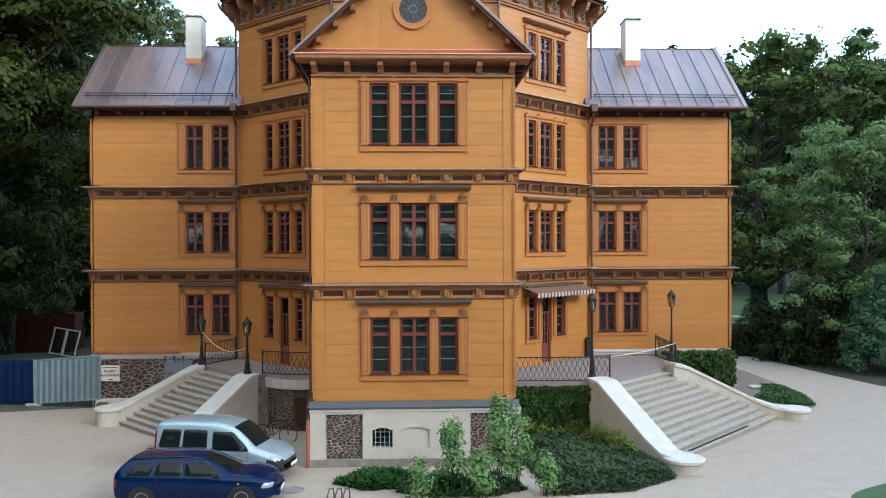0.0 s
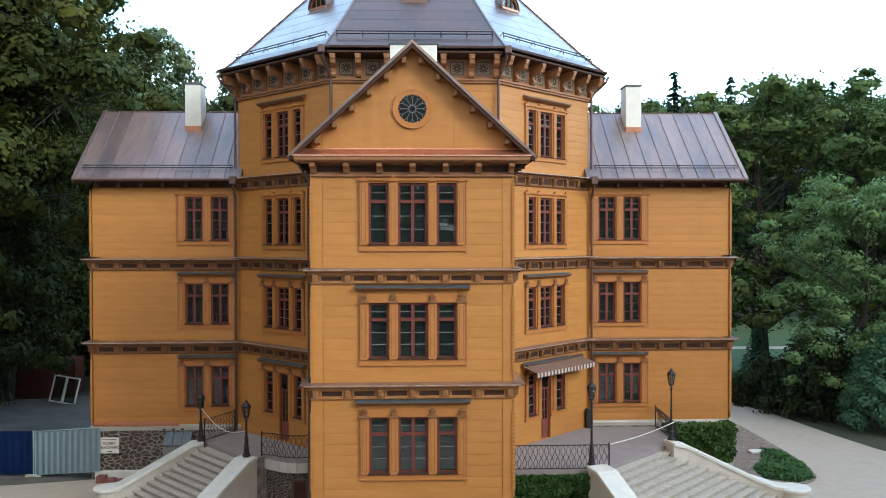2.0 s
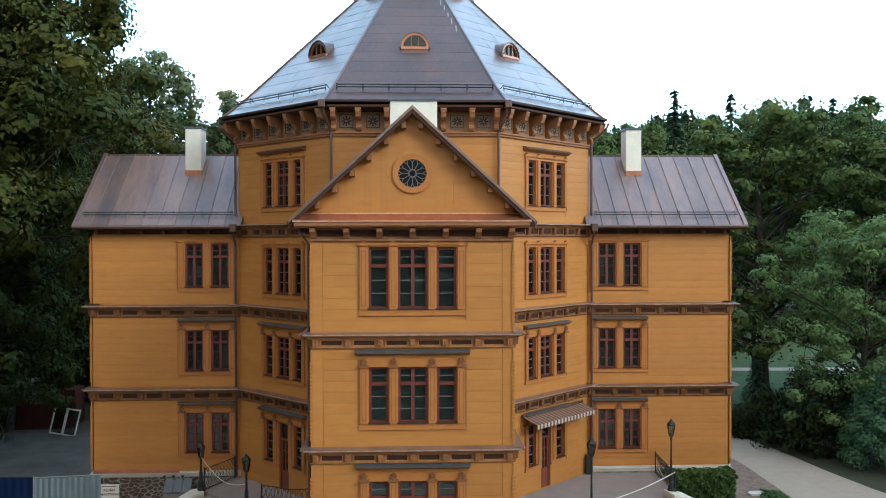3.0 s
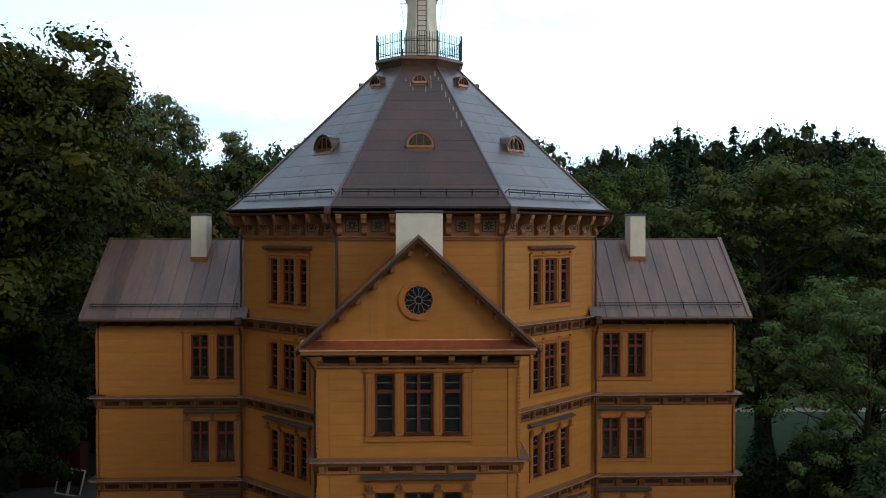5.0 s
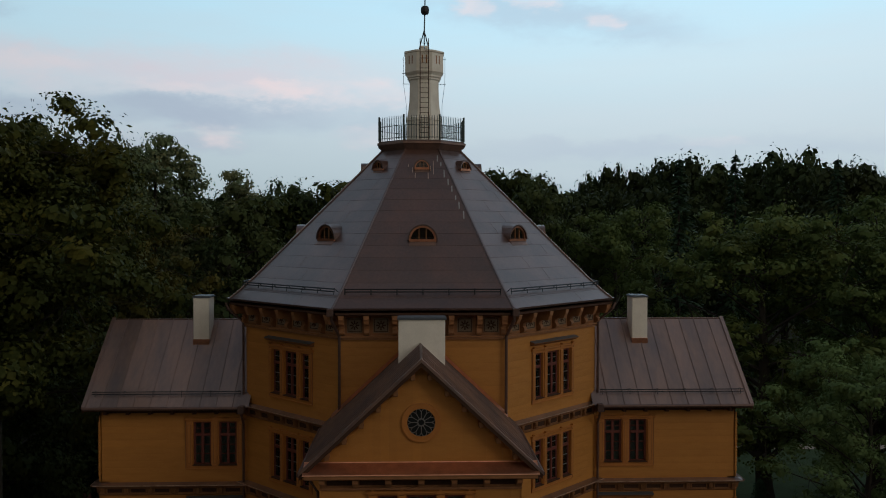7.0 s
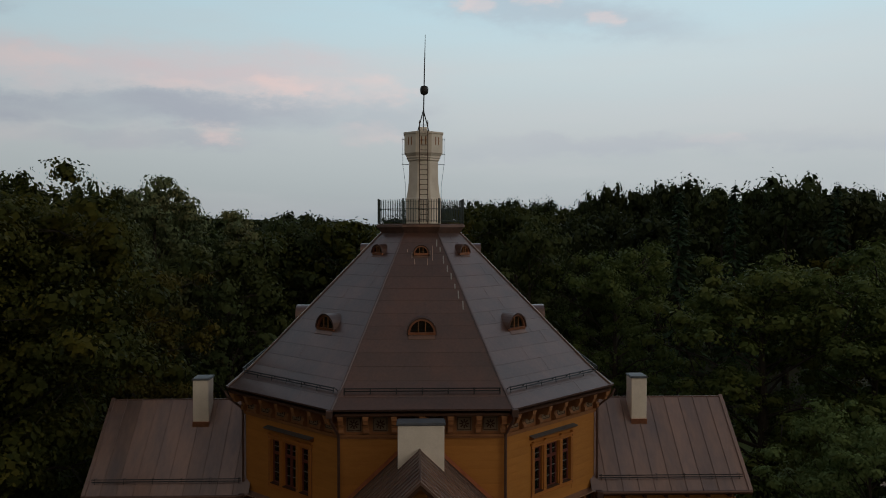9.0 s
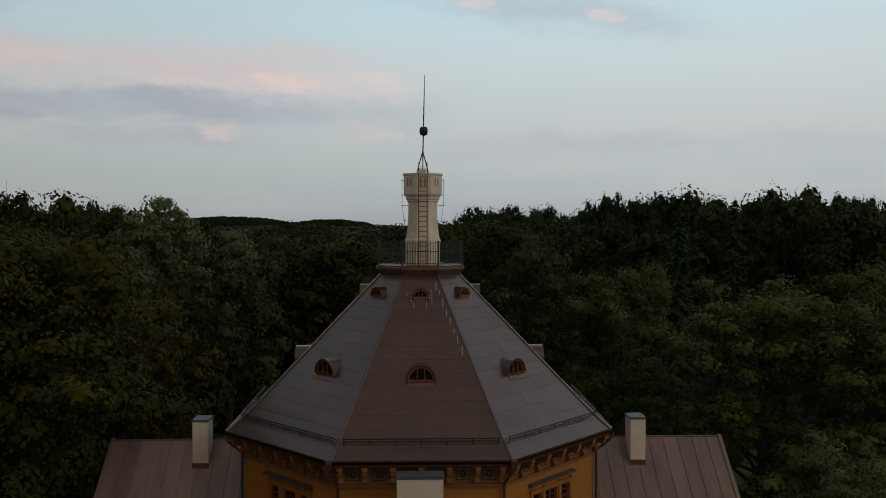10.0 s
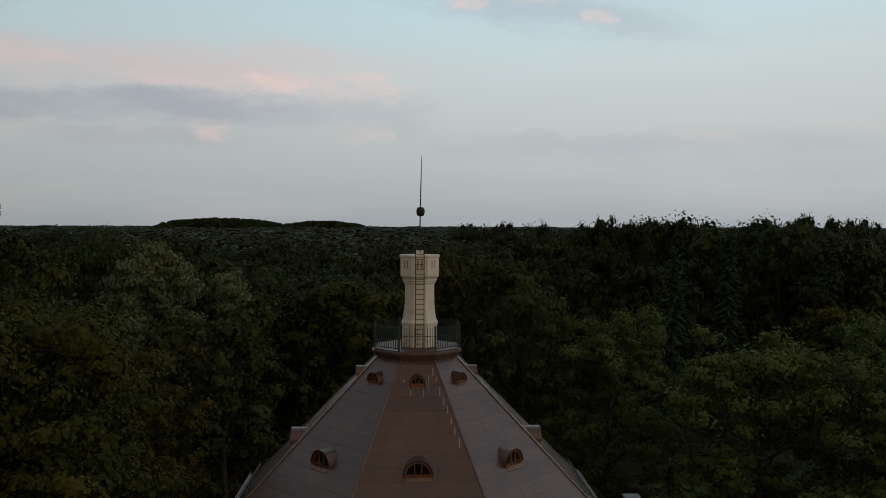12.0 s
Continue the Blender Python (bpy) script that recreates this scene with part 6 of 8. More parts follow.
# ---- wrought-iron railings and street lamps ----
def railing(pts, h, name_label):
    r = thing("railing", name_label, "railing")
    bm = bmesh.new()
    P = [Vector((x, y, TZ)) for x, y in pts]
    up = Vector((0, 0, 1))
    for z in (0.06, h):
        tube(bm, [p + up * z for p in P], 0.02, 5)
    part("handrail", bm, "iron", r)
    for p in (P[0], P[-1]):
        bm = bmesh.new()
        tube(bm, [p, p + up * (h + 0.08)], 0.03, 6)
        part("post", bm, "iron", r)
    segs = [(a, b) for a, b in zip(P, P[1:])]
    total = sum((b - a).length for a, b in segs)
    n = max(2, round(total / 0.2))
    for i in range(n):
        d = total * (i + 0.5) / n
        for a, b in segs:
            if d <= (b - a).length:
                break
            d -= (b - a).length
        dr_ = (b - a).normalized()
        c = a + dr_ * d
        out = Vector((dr_.y, -dr_.x, 0))
        bm = bmesh.new()
        for s in (-1, 1):
            tube(bm, [c + up * (0.06 + (h - 0.06) * q / 10) + dr_ * s * 0.075 * math.sin(math.pi * 2 * q / 10) * (1 if q < 6 else 1.1) + out * 0.10 * math.sin(math.pi * q / 10) ** 2 for q in range(11)], 0.011, 4, False)
        part("baluster", bm, "iron", r)
    return r


railing([(3.28, -10.45), (5.2, -10.45), (7.15, -10.45)], 0.92, "black wrought-iron railing along the terrace edge")
railing([(10.75, -6.9), (10.85, -5.0), (10.9, -3.5)], 0.92, "black wrought-iron railing beside the stairs")
railing([(-6.1, -7.9), *[(x, y + 0.12) for x, y in arc[1:]]], 0.92, "curved black wrought-iron railing on the terrace wall")
railing([(-8.95, -5.35), (-8.5, -4.4), (-8.05, -3.5)], 0.92, "black wrought-iron railing at the stair head")


def street_lamp(x, y, z, h):
    l_ = thing("street_lamp", "black cast-iron street lamp with a six-sided lantern", "lamp", "stair lamps", m=pose(x, y, z))
    bm = bmesh.new()
    lathe(bm, [(0.16, 0), (0.16, 0.06), (0.12, 0.1), (0.10, 0.3), (0.12, 0.34), (0.085, 0.4), (0.07, 0.7), (0.085, 0.73), (0.05, 0.8)], 8)
    part("base", bm, "iron", l_)
    bm = bmesh.new()
    lathe(bm, [(0.05, 0.78), (0.042, 1.2), (0.055, 1.22), (0.04, 1.26), (0.035, h - 0.72), (0.06, h - 0.68), (0.03, h - 0.58), (0.08, h - 0.51)], 10)
    part("pole", bm, "iron", l_)
    bm = bmesh.new()
    lathe(bm, [(0.09, h - 0.50), (0.16, h - 0.10)], 6)
    part("lantern_glass", bm, "lamp_glass", l_).visible_shadow = False
    bm = bmesh.new()
    for i in range(6):
        a = 2 * math.pi * i / 6
        tube(bm, [(0.095 * math.cos(a), 0.095 * math.sin(a), h - 0.51), (0.165 * math.cos(a), 0.165 * math.sin(a), h - 0.09)], 0.015, 4)
    lathe(bm, [(0.10, h - 0.55), (0.10, h - 0.49)], 6)
    lathe(bm, [(0.18, h - 0.10), (0.19, h - 0.06), (0.10, h + 0.05), (0.06, h + 0.07), (0.05, h + 0.12), (0.02, h + 0.16)], 6)
    part("lantern_frame", bm, "iron", l_)
    return l_


for x, y, z, h in ((6.50, -10.42, 2.30, 2.96), (10.56, -6.95, 2.36, 2.80), (-6.60, -8.4, 2.25, 2.03), (-9.06, -5.5, 2.20, 1.90)):
    street_lamp(x, y, z, h)


# ---- trees ----
def leaf_quads(rng, centres, per, size, flat=0.6, core=0.0):
    """Vertices and faces of small pointed leaf sprays; each clump is a flattened, frayed cushion whose leaves lie like shingles.
    core: share of broad inner sprays that close the clump against the light."""
    vs, fs = [], []
    for c, rad in centres:
        tilt = Vector((rng.gauss(0, 0.2), rng.gauss(0, 0.2), 0))
        inner = int(per * core)
        for i in range(per + inner):
            d = Vector((rng.gauss(0, 1), rng.gauss(0, 1), rng.gauss(0, 0.9) + 0.3)).normalized()
            deep = i >= per
            q = d * (rng.uniform(0.15, 0.60) if deep else rng.random() ** 0.38) * rad * (1 + 0.32 * noise.noise(d * 2.2 + c))
            p = c + Vector((q.x, q.y, q.z * flat + q.x * tilt.x + q.y * tilt.y))
            s = min(rad * 0.55, size * rng.uniform(1.7, 2.4)) if deep else size * rng.uniform(0.6, 1.35)
            j = 0.16 if deep else 0.24
            nrm = (d + Vector((rng.gauss(0, j), rng.gauss(0, j), rng.gauss(0, j) + 0.22))).normalized()
            a = nrm.cross(Vector((rng.gauss(0, 1), rng.gauss(0, 1), rng.gauss(0, 1)))).normalized()
            b = nrm.cross(a)
            k = len(vs)
            w = 0.45 if deep else 0.34
            vs += [p - a * s * 0.5, p + b * s * w, p + a * s * 0.55, p - b * s * w]
            fs.append((k, k + 1, k + 2, k + 3))
    return vs, fs


def mesh_from(name, vs, fs, material):
    me = bpy.data.meshes.new(name)
    me.from_pydata([tuple(v) for v in vs], [], fs)
    me.materials.append(M[material])
    return me


def broadleaf(seed, h, spread, base, leaf, clumps, per, size, trunk_r=None, twigs=3, clump=0.070, core=0.14):
    """A tapered trunk, limbs that fork twice, and leaf clumps at their ends with gaps between."""
    rng = random.Random(seed)
    bm = bmesh.new()
    tr = trunk_r or h * 0.016
    top = Vector((rng.uniform(-1, 1) * h * 0.03, rng.uniform(-1, 1) * h * 0.03, h * 0.86))
    spine = [Vector((0, 0, -0.2)).lerp(top, f) + Vector((rng.uniform(-1, 1), rng.uniform(-1, 1), 0)) * h * 0.008 for f in (0, 0.1, 0.25, 0.45, 0.65, 0.85, 1.0)]
    tube(bm, spine, [tr * 1.5, tr * 1.1, tr, tr * 0.8, tr * 0.55, tr * 0.3, tr * 0.08], 7)
    ends = []
    nl = clumps
    for i in range(nl):
        f = base + (0.97 - base) * ((i + rng.random() * 0.8) / nl)
        q = f * (len(spine) - 1) / 1.0
        k = min(int(q), len(spine) - 2)
        p0 = spine[k].lerp(spine[k + 1], q - k)
        az = i * 2.4 + rng.uniform(-0.5, 0.5)
        g = (f - base) / (1 - base)
        rad = spread * (0.55 + 0.6 * math.sin(math.pi * min(1, 0.18 + g * 0.78))) * rng.uniform(0.55, 1.1) * (1.0 if g < 0.8 else (1.25 - g) * 2.2)
        out = Vector((math.cos(az), math.sin(az), rng.uniform(0.1, 0.55) + g * 0.4))
        p2 = p0 + out * rad
        p1 = p0.lerp(p2, 0.5) + Vector((0, 0, rad * 0.08))
        tube(bm, [p0, p1, p2], [tr * 0.42 * (1.1 - g), tr * 0.25 * (1.1 - g), tr * 0.05], 5, False)
        cr = h * clump * rng.uniform(0.75, 1.3)
        ends.append((p2, cr))
        for _ in range(twigs):
            p3 = p0.lerp(p2, rng.uniform(0.35, 1.0)) + Vector((rng.gauss(0, 1), rng.gauss(0, 1), rng.gauss(0, 0.6) + 0.2)) * rad * 0.30
            if twigs > 2:
                tube(bm, [p1.lerp(p2, 0.3), p3], [tr * 0.12, tr * 0.03], 3, False)
            ends.append((p3, cr * rng.uniform(0.6, 1.0)))
    ends += [(top, h * 0.044), (spine[-2].lerp(top, 0.7) + Vector((h * 0.025, 0, 0)), h * 0.05), (spine[-2].lerp(top, 0.5) - Vector((h * 0.035, 0, 0)), h * 0.055), (spine[-2].lerp(top, 0.1) + Vector((h * 0.02, h * 0.02, 0)), h * 0.06)]
    trunk_me = bpy.data.meshes.new("trunk")
    bm.to_mesh(trunk_me)
    bm.free()
    trunk_me.materials.append(M["bark"])
    vs, fs = leaf_quads(rng, ends, per, size, core=core)
    return trunk_me, mesh_from("crown", vs, fs, leaf), max(v.z for v in vs)


def spruce(seed, h, spread, per, size):
    rng = random.Random(seed)
    bm = bmesh.new()
    tube(bm, [(0, 0, -0.2), (0, 0, h * 0.5), (0, 0, h)], [h * 0.014, h * 0.009, 0.02], 6)
    vs, fs = [], []
    z = h * 0.12
    while z < h * 0.985:
        g = (z / h - 0.12) / 0.88
        nb = 9
        for i in range(nb):
            az = rng.uniform(0, 6.28)
            zb = z + rng.uniform(-0.5, 0.5) * h * 0.03
            L = spread * (1 - g) ** 0.85 * rng.uniform(0.7, 1.1) + 0.15
            for q in range(per):
                f = (q + rng.random()) / per
                p = Vector((math.cos(az) * L * f, math.sin(az) * L * f, zb - L * f * 0.28 + rng.uniform(-0.1, 0.1)))
                a = Vector((math.cos(az + rng.uniform(-0.9, 0.9)), math.sin(az + rng.uniform(-0.9, 0.9)), -0.35 + rng.uniform(-0.2, 0.2))).normalized()
                b = a.cross(Vector((rng.gauss(0, 0.3), rng.gauss(0, 0.3), 1))).normalized()
                s = size * rng.uniform(0.6, 1.2) * (1.1 - 0.5 * g)
                k = len(vs)
                vs += [p - a * s * 0.4, p + b * s * 0.22, p + a * s * 0.6, p - b * s * 0.22]
                fs.append((k, k + 1, k + 2, k + 3))
        z += h * 0.028 * (1.15 - 0.5 * g)
    me = bpy.data.meshes.new("trunk")
    bm.to_mesh(me)
    bm.free()
    me.materials.append(M["bark"])
    return me, mesh_from("crown", vs, fs, "needle")


def plant(proto, x, y, s=1.0, rz=0.0, sz=None, name="tree", label="", group="", category="tree"):
    t = thing(name, label, category, group)
    t.matrix_world = Matrix.Translation((x, y, 0)) @ Matrix.Rotation(rz, 4, "Z") @ Matrix.Diagonal((s, s, sz or s, 1))
    part("trunk", proto[0], None, t)
    part("crown", proto[1], None, t)
    return t


OAK = [broadleaf(11, 24, 6.5, 0.24, "leaf_oak", 40, 130, 0.26, twigs=4, clump=0.062, trunk_r=0.52, core=0.22), broadleaf(12, 26, 6.0, 0.28, "leaf_oak", 38, 130, 0.26, twigs=4, clump=0.062, core=0.22)]
LIME = [broadleaf(21, 27, 5.6, 0.2, "leaf_lime", 40, 120, 0.26, twigs=4, clump=0.062, core=0.25), broadleaf(22, 25, 5.2, 0.15, "leaf_lime", 38, 120, 0.26, twigs=4, clump=0.062, core=0.25)]
POPLAR = broadleaf(23, 27, 2.2, 0.15, "leaf_aspen", 40, 80, 0.27, twigs=3, clump=0.042, core=0.08)
NEAR_LIME = broadleaf(21, 27, 5.6, 0.14, "leaf_lime", 56, 165, 0.215, twigs=5, clump=0.066, core=0.22)
TALL_LIME = broadleaf(26, 27, 6.0, 0.52, "leaf_lime", 60, 170, 0.215, trunk_r=0.24, twigs=5, clump=0.066, core=0.36)
AUTUMN = broadleaf(24, 24, 5.0, 0.2, "leaf_autumn", 40, 110, 0.24, twigs=4, clump=0.062, core=0.22)
LIGHT = broadleaf(31, 17, 5.2, 0.24, "leaf_light", 36, 150, 0.23, twigs=4, clump=0.064, core=0.08)
FINE = [broadleaf(45, 23, 5.0, 0.25, "leaf_wood", 26, 56, 0.34, core=0.30), broadleaf(46, 25, 4.4, 0.3, "leaf_lime", 26, 56, 0.34, core=0.30)]
MID = [broadleaf(41, 23, 5.0, 0.3, "leaf_wood", 26, 36, 0.44, twigs=2, clump=0.096, core=0.45), broadleaf(42, 25, 4.4, 0.35, "leaf_far", 26, 36, 0.44, twigs=2, clump=0.096, core=0.45), broadleaf(43, 22, 5.2, 0.3, "leaf_far", 26, 36, 0.44, twigs=2, clump=0.096, core=0.45)]
UNSEEN_TREE = broadleaf(44, 23, 5.5, 0.15, "leaf_far", 20, 8, 1.5, twigs=2, core=0.4)
SPRUCE = spruce(51, 26, 3.6, 9, 0.9)
YOUNG_SPRUCE = spruce(52, 5.2, 1.6, 10, 0.32)

# ---- shrubs, creepers and beds ----
def bush(name, label, category, x, y, clumps, per, size, leaf, z=0.0):
    r2 = random.Random(int(abs(x * 31 + y * 17) * 10))
    t = thing(name, label, category, m=pose(x, y, z))
    bm = bmesh.new()
    for dx, dy, dz, rad in clumps[:8]:
        tube(bm, [(dx * 0.2, dy * 0.2, -0.05), (dx * 0.6, dy * 0.6, dz * 0.5), (dx, dy, dz)], [0.016, 0.012, 0.006], 5, False)
    part("stem", bm, "bark", t)
    vs, fs = leaf_quads(r2, [(Vector(c[:3]), c[3]) for c in clumps], per, size, 1.0)
    vs = [Vector((v.x, v.y, max(v.z, 0.01))) for v in vs]
    part("foliage", mesh_from("foliage", vs, fs, leaf), None, t)
    return t


def wall_leaves(r2, n, p0, du, dv, nrm, size, vs, fs, bulge=0.12):
    for _ in range(n):
        a, b = r2.random(), r2.random()
        d = bulge * (0.5 + 0.5 * noise.noise((a * 9, b * 5, 1.7))) * r2.uniform(0.2, 1.3)
        p = p0 + du * a + dv * b + nrm * d
        s = size * r2.uniform(0.6, 1.3)
        u = (nrm * 0.4 + Vector((r2.gauss(0, 1), r2.gauss(0, 1), -abs(r2.gauss(0, 1))))).normalized()
        w = u.cross(nrm + Vector((r2.gauss(0, 0.5), r2.gauss(0, 0.5), r2.gauss(0, 0.5)))).normalized()
        k = len(vs)
        vs += [p - u * s * 0.5, p + w * s * 0.42, p + u * s * 0.55, p - w * s * 0.42]
        fs.append((k, k + 1, k + 2, k + 3))


r4 = random.Random(4)
vs, fs = [], []
wall_leaves(r4, 5200, Vector((3.22, -10.58, 0.0)), Vector((3.42, 0, 0)), Vector((0, 0, 1.98)), Vector((0, -1, 0)), 0.13, vs, fs, 0.22)
wall_leaves(r4, 500, Vector((3.22, -10.62, 1.9)), Vector((3.4, 0, 0)), Vector((0, 0.25, 0.1)), Vector((0, -0.5, 0.7)), 0.13, vs, fs, 0.1)
tagged(part("ivy", mesh_from("ivy", vs, fs, "ivy"), None), "dense dark green ivy covering the terrace wall", "ivy", kind="stuff")
bm = bmesh.new()
box(bm, 11.0, 14.2, -4.25, -3.42, -0.1, 2.12)
bevel_box(bm, 10.95, 14.26, -4.32, -3.42, 2.12, 2.2, 0.02)
tagged(part("planter_wall", bm, "plaster"), "pale plastered wall below the wing", "wall", kind="structure")
vs, fs = [], []
wall_leaves(r4, 2600, Vector((11.1, -4.34, 0.75)), Vector((3.0, 0, 0)), Vector((0, 0, 1.65)), Vector((0, -1, 0)), 0.15, vs, fs, 0.35)
wall_leaves(r4, 500, Vector((14.12, -4.4, 1.0)), Vector((0, 1.0, 0)), Vector((0, 0, 1.4)), Vector((1, 0, 0)), 0.15, vs, fs, 0.25)
wall_leaves(r4, 900, Vector((11.1, -4.5, 2.2)), Vector((3.0, 0, 0)), Vector((0, 0.9, 0)), Vector((0, -0.2, 1)), 0.15, vs, fs, 0.25)
tagged(part("ivy", mesh_from("ivy", vs, fs, "ivy"), None), "clipped ivy hedge below the wing", "ivy", kind="stuff")


def mound(name, outline, peak, n, size, leaf, label, category, seed):
    """A low spreading shrub: sprigs over a swelling bed inside an outline."""
    r2 = random.Random(seed)
    xs, ys = [p[0] for p in outline], [p[1] for p in outline]

    def inside(x, y):
        c = False
        for (x0, y0), (x1, y1) in zip(outline, outline[1:] + outline[:1]):
            if (y0 > y) != (y1 > y) and x < (x1 - x0) * (y - y0) / (y1 - y0) + x0:
                c = not c
        return c

    def edge(x, y):
        d = 9.0
        for (x0, y0), (x1, y1) in zip(outline, outline[1:] + outline[:1]):
            ex, ey = x1 - x0, y1 - y0
            t = max(0, min(1, ((x - x0) * ex + (y - y0) * ey) / (ex * ex + ey * ey)))
            d = min(d, math.hypot(x - x0 - t * ex, y - y0 - t * ey))
        return d
    vs, fs = [], []
    while len(fs) < n:
        x, y = r2.uniform(min(xs), max(xs)), r2.uniform(min(ys), max(ys))
        if not inside(x, y):
            continue
        h = peak * min(1.0, edge(x, y) / 0.8) ** 0.5 * (0.75 + 0.4 * noise.noise((x * 1.1, y * 1.1, seed)))
        p = Vector((x, y, max(0.02, h * r2.uniform(0.55, 1.08))))
        s = size * r2.uniform(0.6, 1.4)
        az = r2.uniform(0, 6.28)
        a = Vector((math.cos(az), math.sin(az) - 0.3, r2.uniform(-0.1, 0.8))).normalized()
        b = a.cross(Vector((r2.gauss(0, 0.4), r2.gauss(0, 0.4), 1))).normalized()
        k = len(vs)
        vs += [p - a * s * 0.4, p + b * s * 0.16, p + a * s * 0.6, p - b * s * 0.16]
        fs.append((k, k + 1, k + 2, k + 3))
    return tagged(part(name, mesh_from(name, vs, fs, leaf), None), label, category, kind="stuff")


BED = [(3.55, -10.75), (6.7, -10.8), (7.6, -13.2), (8.0, -14.6), (7.9, -15.9), (6.2, -17.2), (3.9, -17.5), (3.5, -14.0)]
sheet("lawn", [(x, y) for x, y in BED], 0.025, "soil", "dark soil under the creeping shrubs", "flower bed")
mound("creeping_shrub", BED, 0.60, 30000, 0.17, "cotoneaster", "spreading grey-green evergreen shrub by the stairs", "shrub", 3)
mound("yellow_shrub", [(5.9, -12.0), (6.5, -11.7), (7.35, -14.3), (7.0, -14.9), (6.4, -13.9)], 1.9, 2000, 0.15, "leaf_yellow", "yellow-leaved spindle shrubs against the parapet", "shrub", 8)
mound("groundcover", [(3.7, -11.2), (6.2, -11.4), (6.5, -10.85), (3.7, -10.8)], 1.8, 1500, 0.15, "leaf_yellow", "yellow-green creeper along the foot of the ivy", "shrub", 9)
mound("grass_tuft", [(15.5, -4.6), (16.6, -5.3), (17.7, -4.7), (18.3, -2.4), (18.3, 0.2), (17.4, 0.6), (16.6, -1.6), (15.6, -3.0)], 0.34, 8000, 0.22, "grass_blade", "rough tuft of long grass on the bed", "grass", 12)
mound("juniper", [(-2.6, -15.9), (-1.6, -16.7), (-0.5, -16.5), (0.1, -15.7), (-0.8, -15.1), (-2.0, -15.2)], 0.62, 4200, 0.24, "juniper", "low bright green juniper by the plinth", "shrub", 5)
mound("juniper", [(-0.7, -16.9), (0.4, -17.5), (2.2, -17.4), (3.2, -16.8), (2.6, -15.9), (0.8, -15.8), (-0.3, -16.1)], 0.55, 4600, 0.24, "juniper", "low bright green juniper by the plinth", "shrub", 6)
for x, y, h, n, sd in ((0.95, -17.3, 2.05, 5, 1), (2.25, -17.4, 2.75, 9, 2), (2.9, -17.0, 2.2, 5, 3), (0.1, -17.6, 0.9, 3, 4), (3.6, -17.5, 1.0, 4, 5), (1.7, -17.8, 1.2, 4, 6)):
    r5 = random.Random(sd)
    cl = [(r5.uniform(-0.28, 0.28) * (1.2 - i / n), r5.uniform(-0.25, 0.25), h * (0.3 + 0.66 * i / max(1, n - 1)), 0.40) for i in range(n)]
    bush("sapling", "young sapling with large light green leaves", "sapling", x, y, cl, 210, 0.105, "leaf_sapling")
cone = []
for i in range(46):
    z = 0.4 + 4.9 * (i / 46)
    rr = 2.5 * (1 - (z / 5.8) ** 1.6) ** 0.8
    a = i * 2.4
    cone.append((rr * math.cos(a) * 0.8, rr * math.sin(a) * 0.8, z, 0.75))
bush("conifer_shrub", "large rounded dark green conifer beside the drive", "shrub", 26.2, 4.6, cone, 430, 0.17, "thuja")
for x, y, w, h, sd in ((21.3, 12.6, 1.0, 1.5, 1), (23.0, 8.4, 1.5, 4.6, 2), (24.0, 6.6, 1.3, 4.8, 3), (22.4, 10.4, 1.2, 3.2, 4), (25.0, 8.6, 1.5, 5.2, 5), (28.6, 11.0, 2.0, 4.2, 6), (-27.0, 4.5, 1.8, 4.0, 8), (-20.5, 20.0, 1.6, 3.0, 11), (-17.6, 17.5, 1.6, 4.6, 9)):
    r5 = random.Random(sd + 40)
    cl = [(r5.gauss(0, 0.45) * w, r5.gauss(0, 0.45) * w, h * r5.uniform(0.12, 0.95), 0.85) for i in range(20)]
    bush("shrub", "dense dark green shrub at the edge of the wood", "shrub", x, y, cl, 150, 0.24, "leaf_far")


for x, y, w, h, sd in ((-31.5, 30.0, 4.0, 8.0, 21), (-27.5, 27.0, 3.6, 7.0, 22), (-36.0, 33.0, 4.0, 9.0, 23), (-24.0, 31.0, 3.6, 7.0, 24), (-33.0, 20.0, 3.4, 6.0, 25)):
    r5 = random.Random(sd)
    cl = [(r5.gauss(0, 0.45) * w, r5.gauss(0, 0.45) * w, h * r5.uniform(0.08, 0.95), 1.5) for i in range(24)]
    bush("shrub", "tall dark shrub in the shade of the wood", "shrub", x, y, cl, 90, 0.42, "leaf_far")


# ---- hoarding, sign and builders' things beside the left wing ----
fence = thing("site_fence", "dark blue sheet-metal site fence", "fence")
for i in range(3):
    bm = bmesh.new()
    x0, y0, x1, y1 = -17.2 - 2.1 * (i + 1), -2.75 + 0.1 * (i + 1), -17.2 - 2.1 * i, -2.75 + 0.1 * i
    n, prev = 24, None
    for k in range(n + 1):
        f0 = k / n
        d = 0.02 if (k // 2) % 2 else 0.0
        c_ = Vector((x0 + (x1 - x0) * f0, y0 + (y1 - y0) * f0 - d, 0))
        q = [bm.verts.new((c_.x, c_.y, 0.12)), bm.verts.new((c_.x, c_.y, 2.06))]
        if prev:
            bm.faces.new((prev[0], q[0], q[1], prev[1]))
        prev = q
    bmesh.ops.solidify(bm, geom=bm.faces[:], thickness=0.012)
    pn = part("fence_panel", bm, "blue_sheet", fence)
    bm = bmesh.new()
    tube(bm, [(x1, y1 - 0.05, 0.0), (x1, y1 - 0.05, 2.12)], 0.025, 6)
    part("post", bm, "zinc_sheet", pn)
    bm = bmesh.new()
    bevel_box(bm, x1 - 0.35, x1 + 0.35, y1 - 0.15, y1 + 0.1, 0.0, 0.12, 0.02)
    part("foot_block", bm, "step", pn)
bm = bmesh.new()
bevel_box(bm, -19.45, -19.15, -2.75, -2.70, 1.35, 1.62, 0.005)
part("notice", bm, "white", fence)
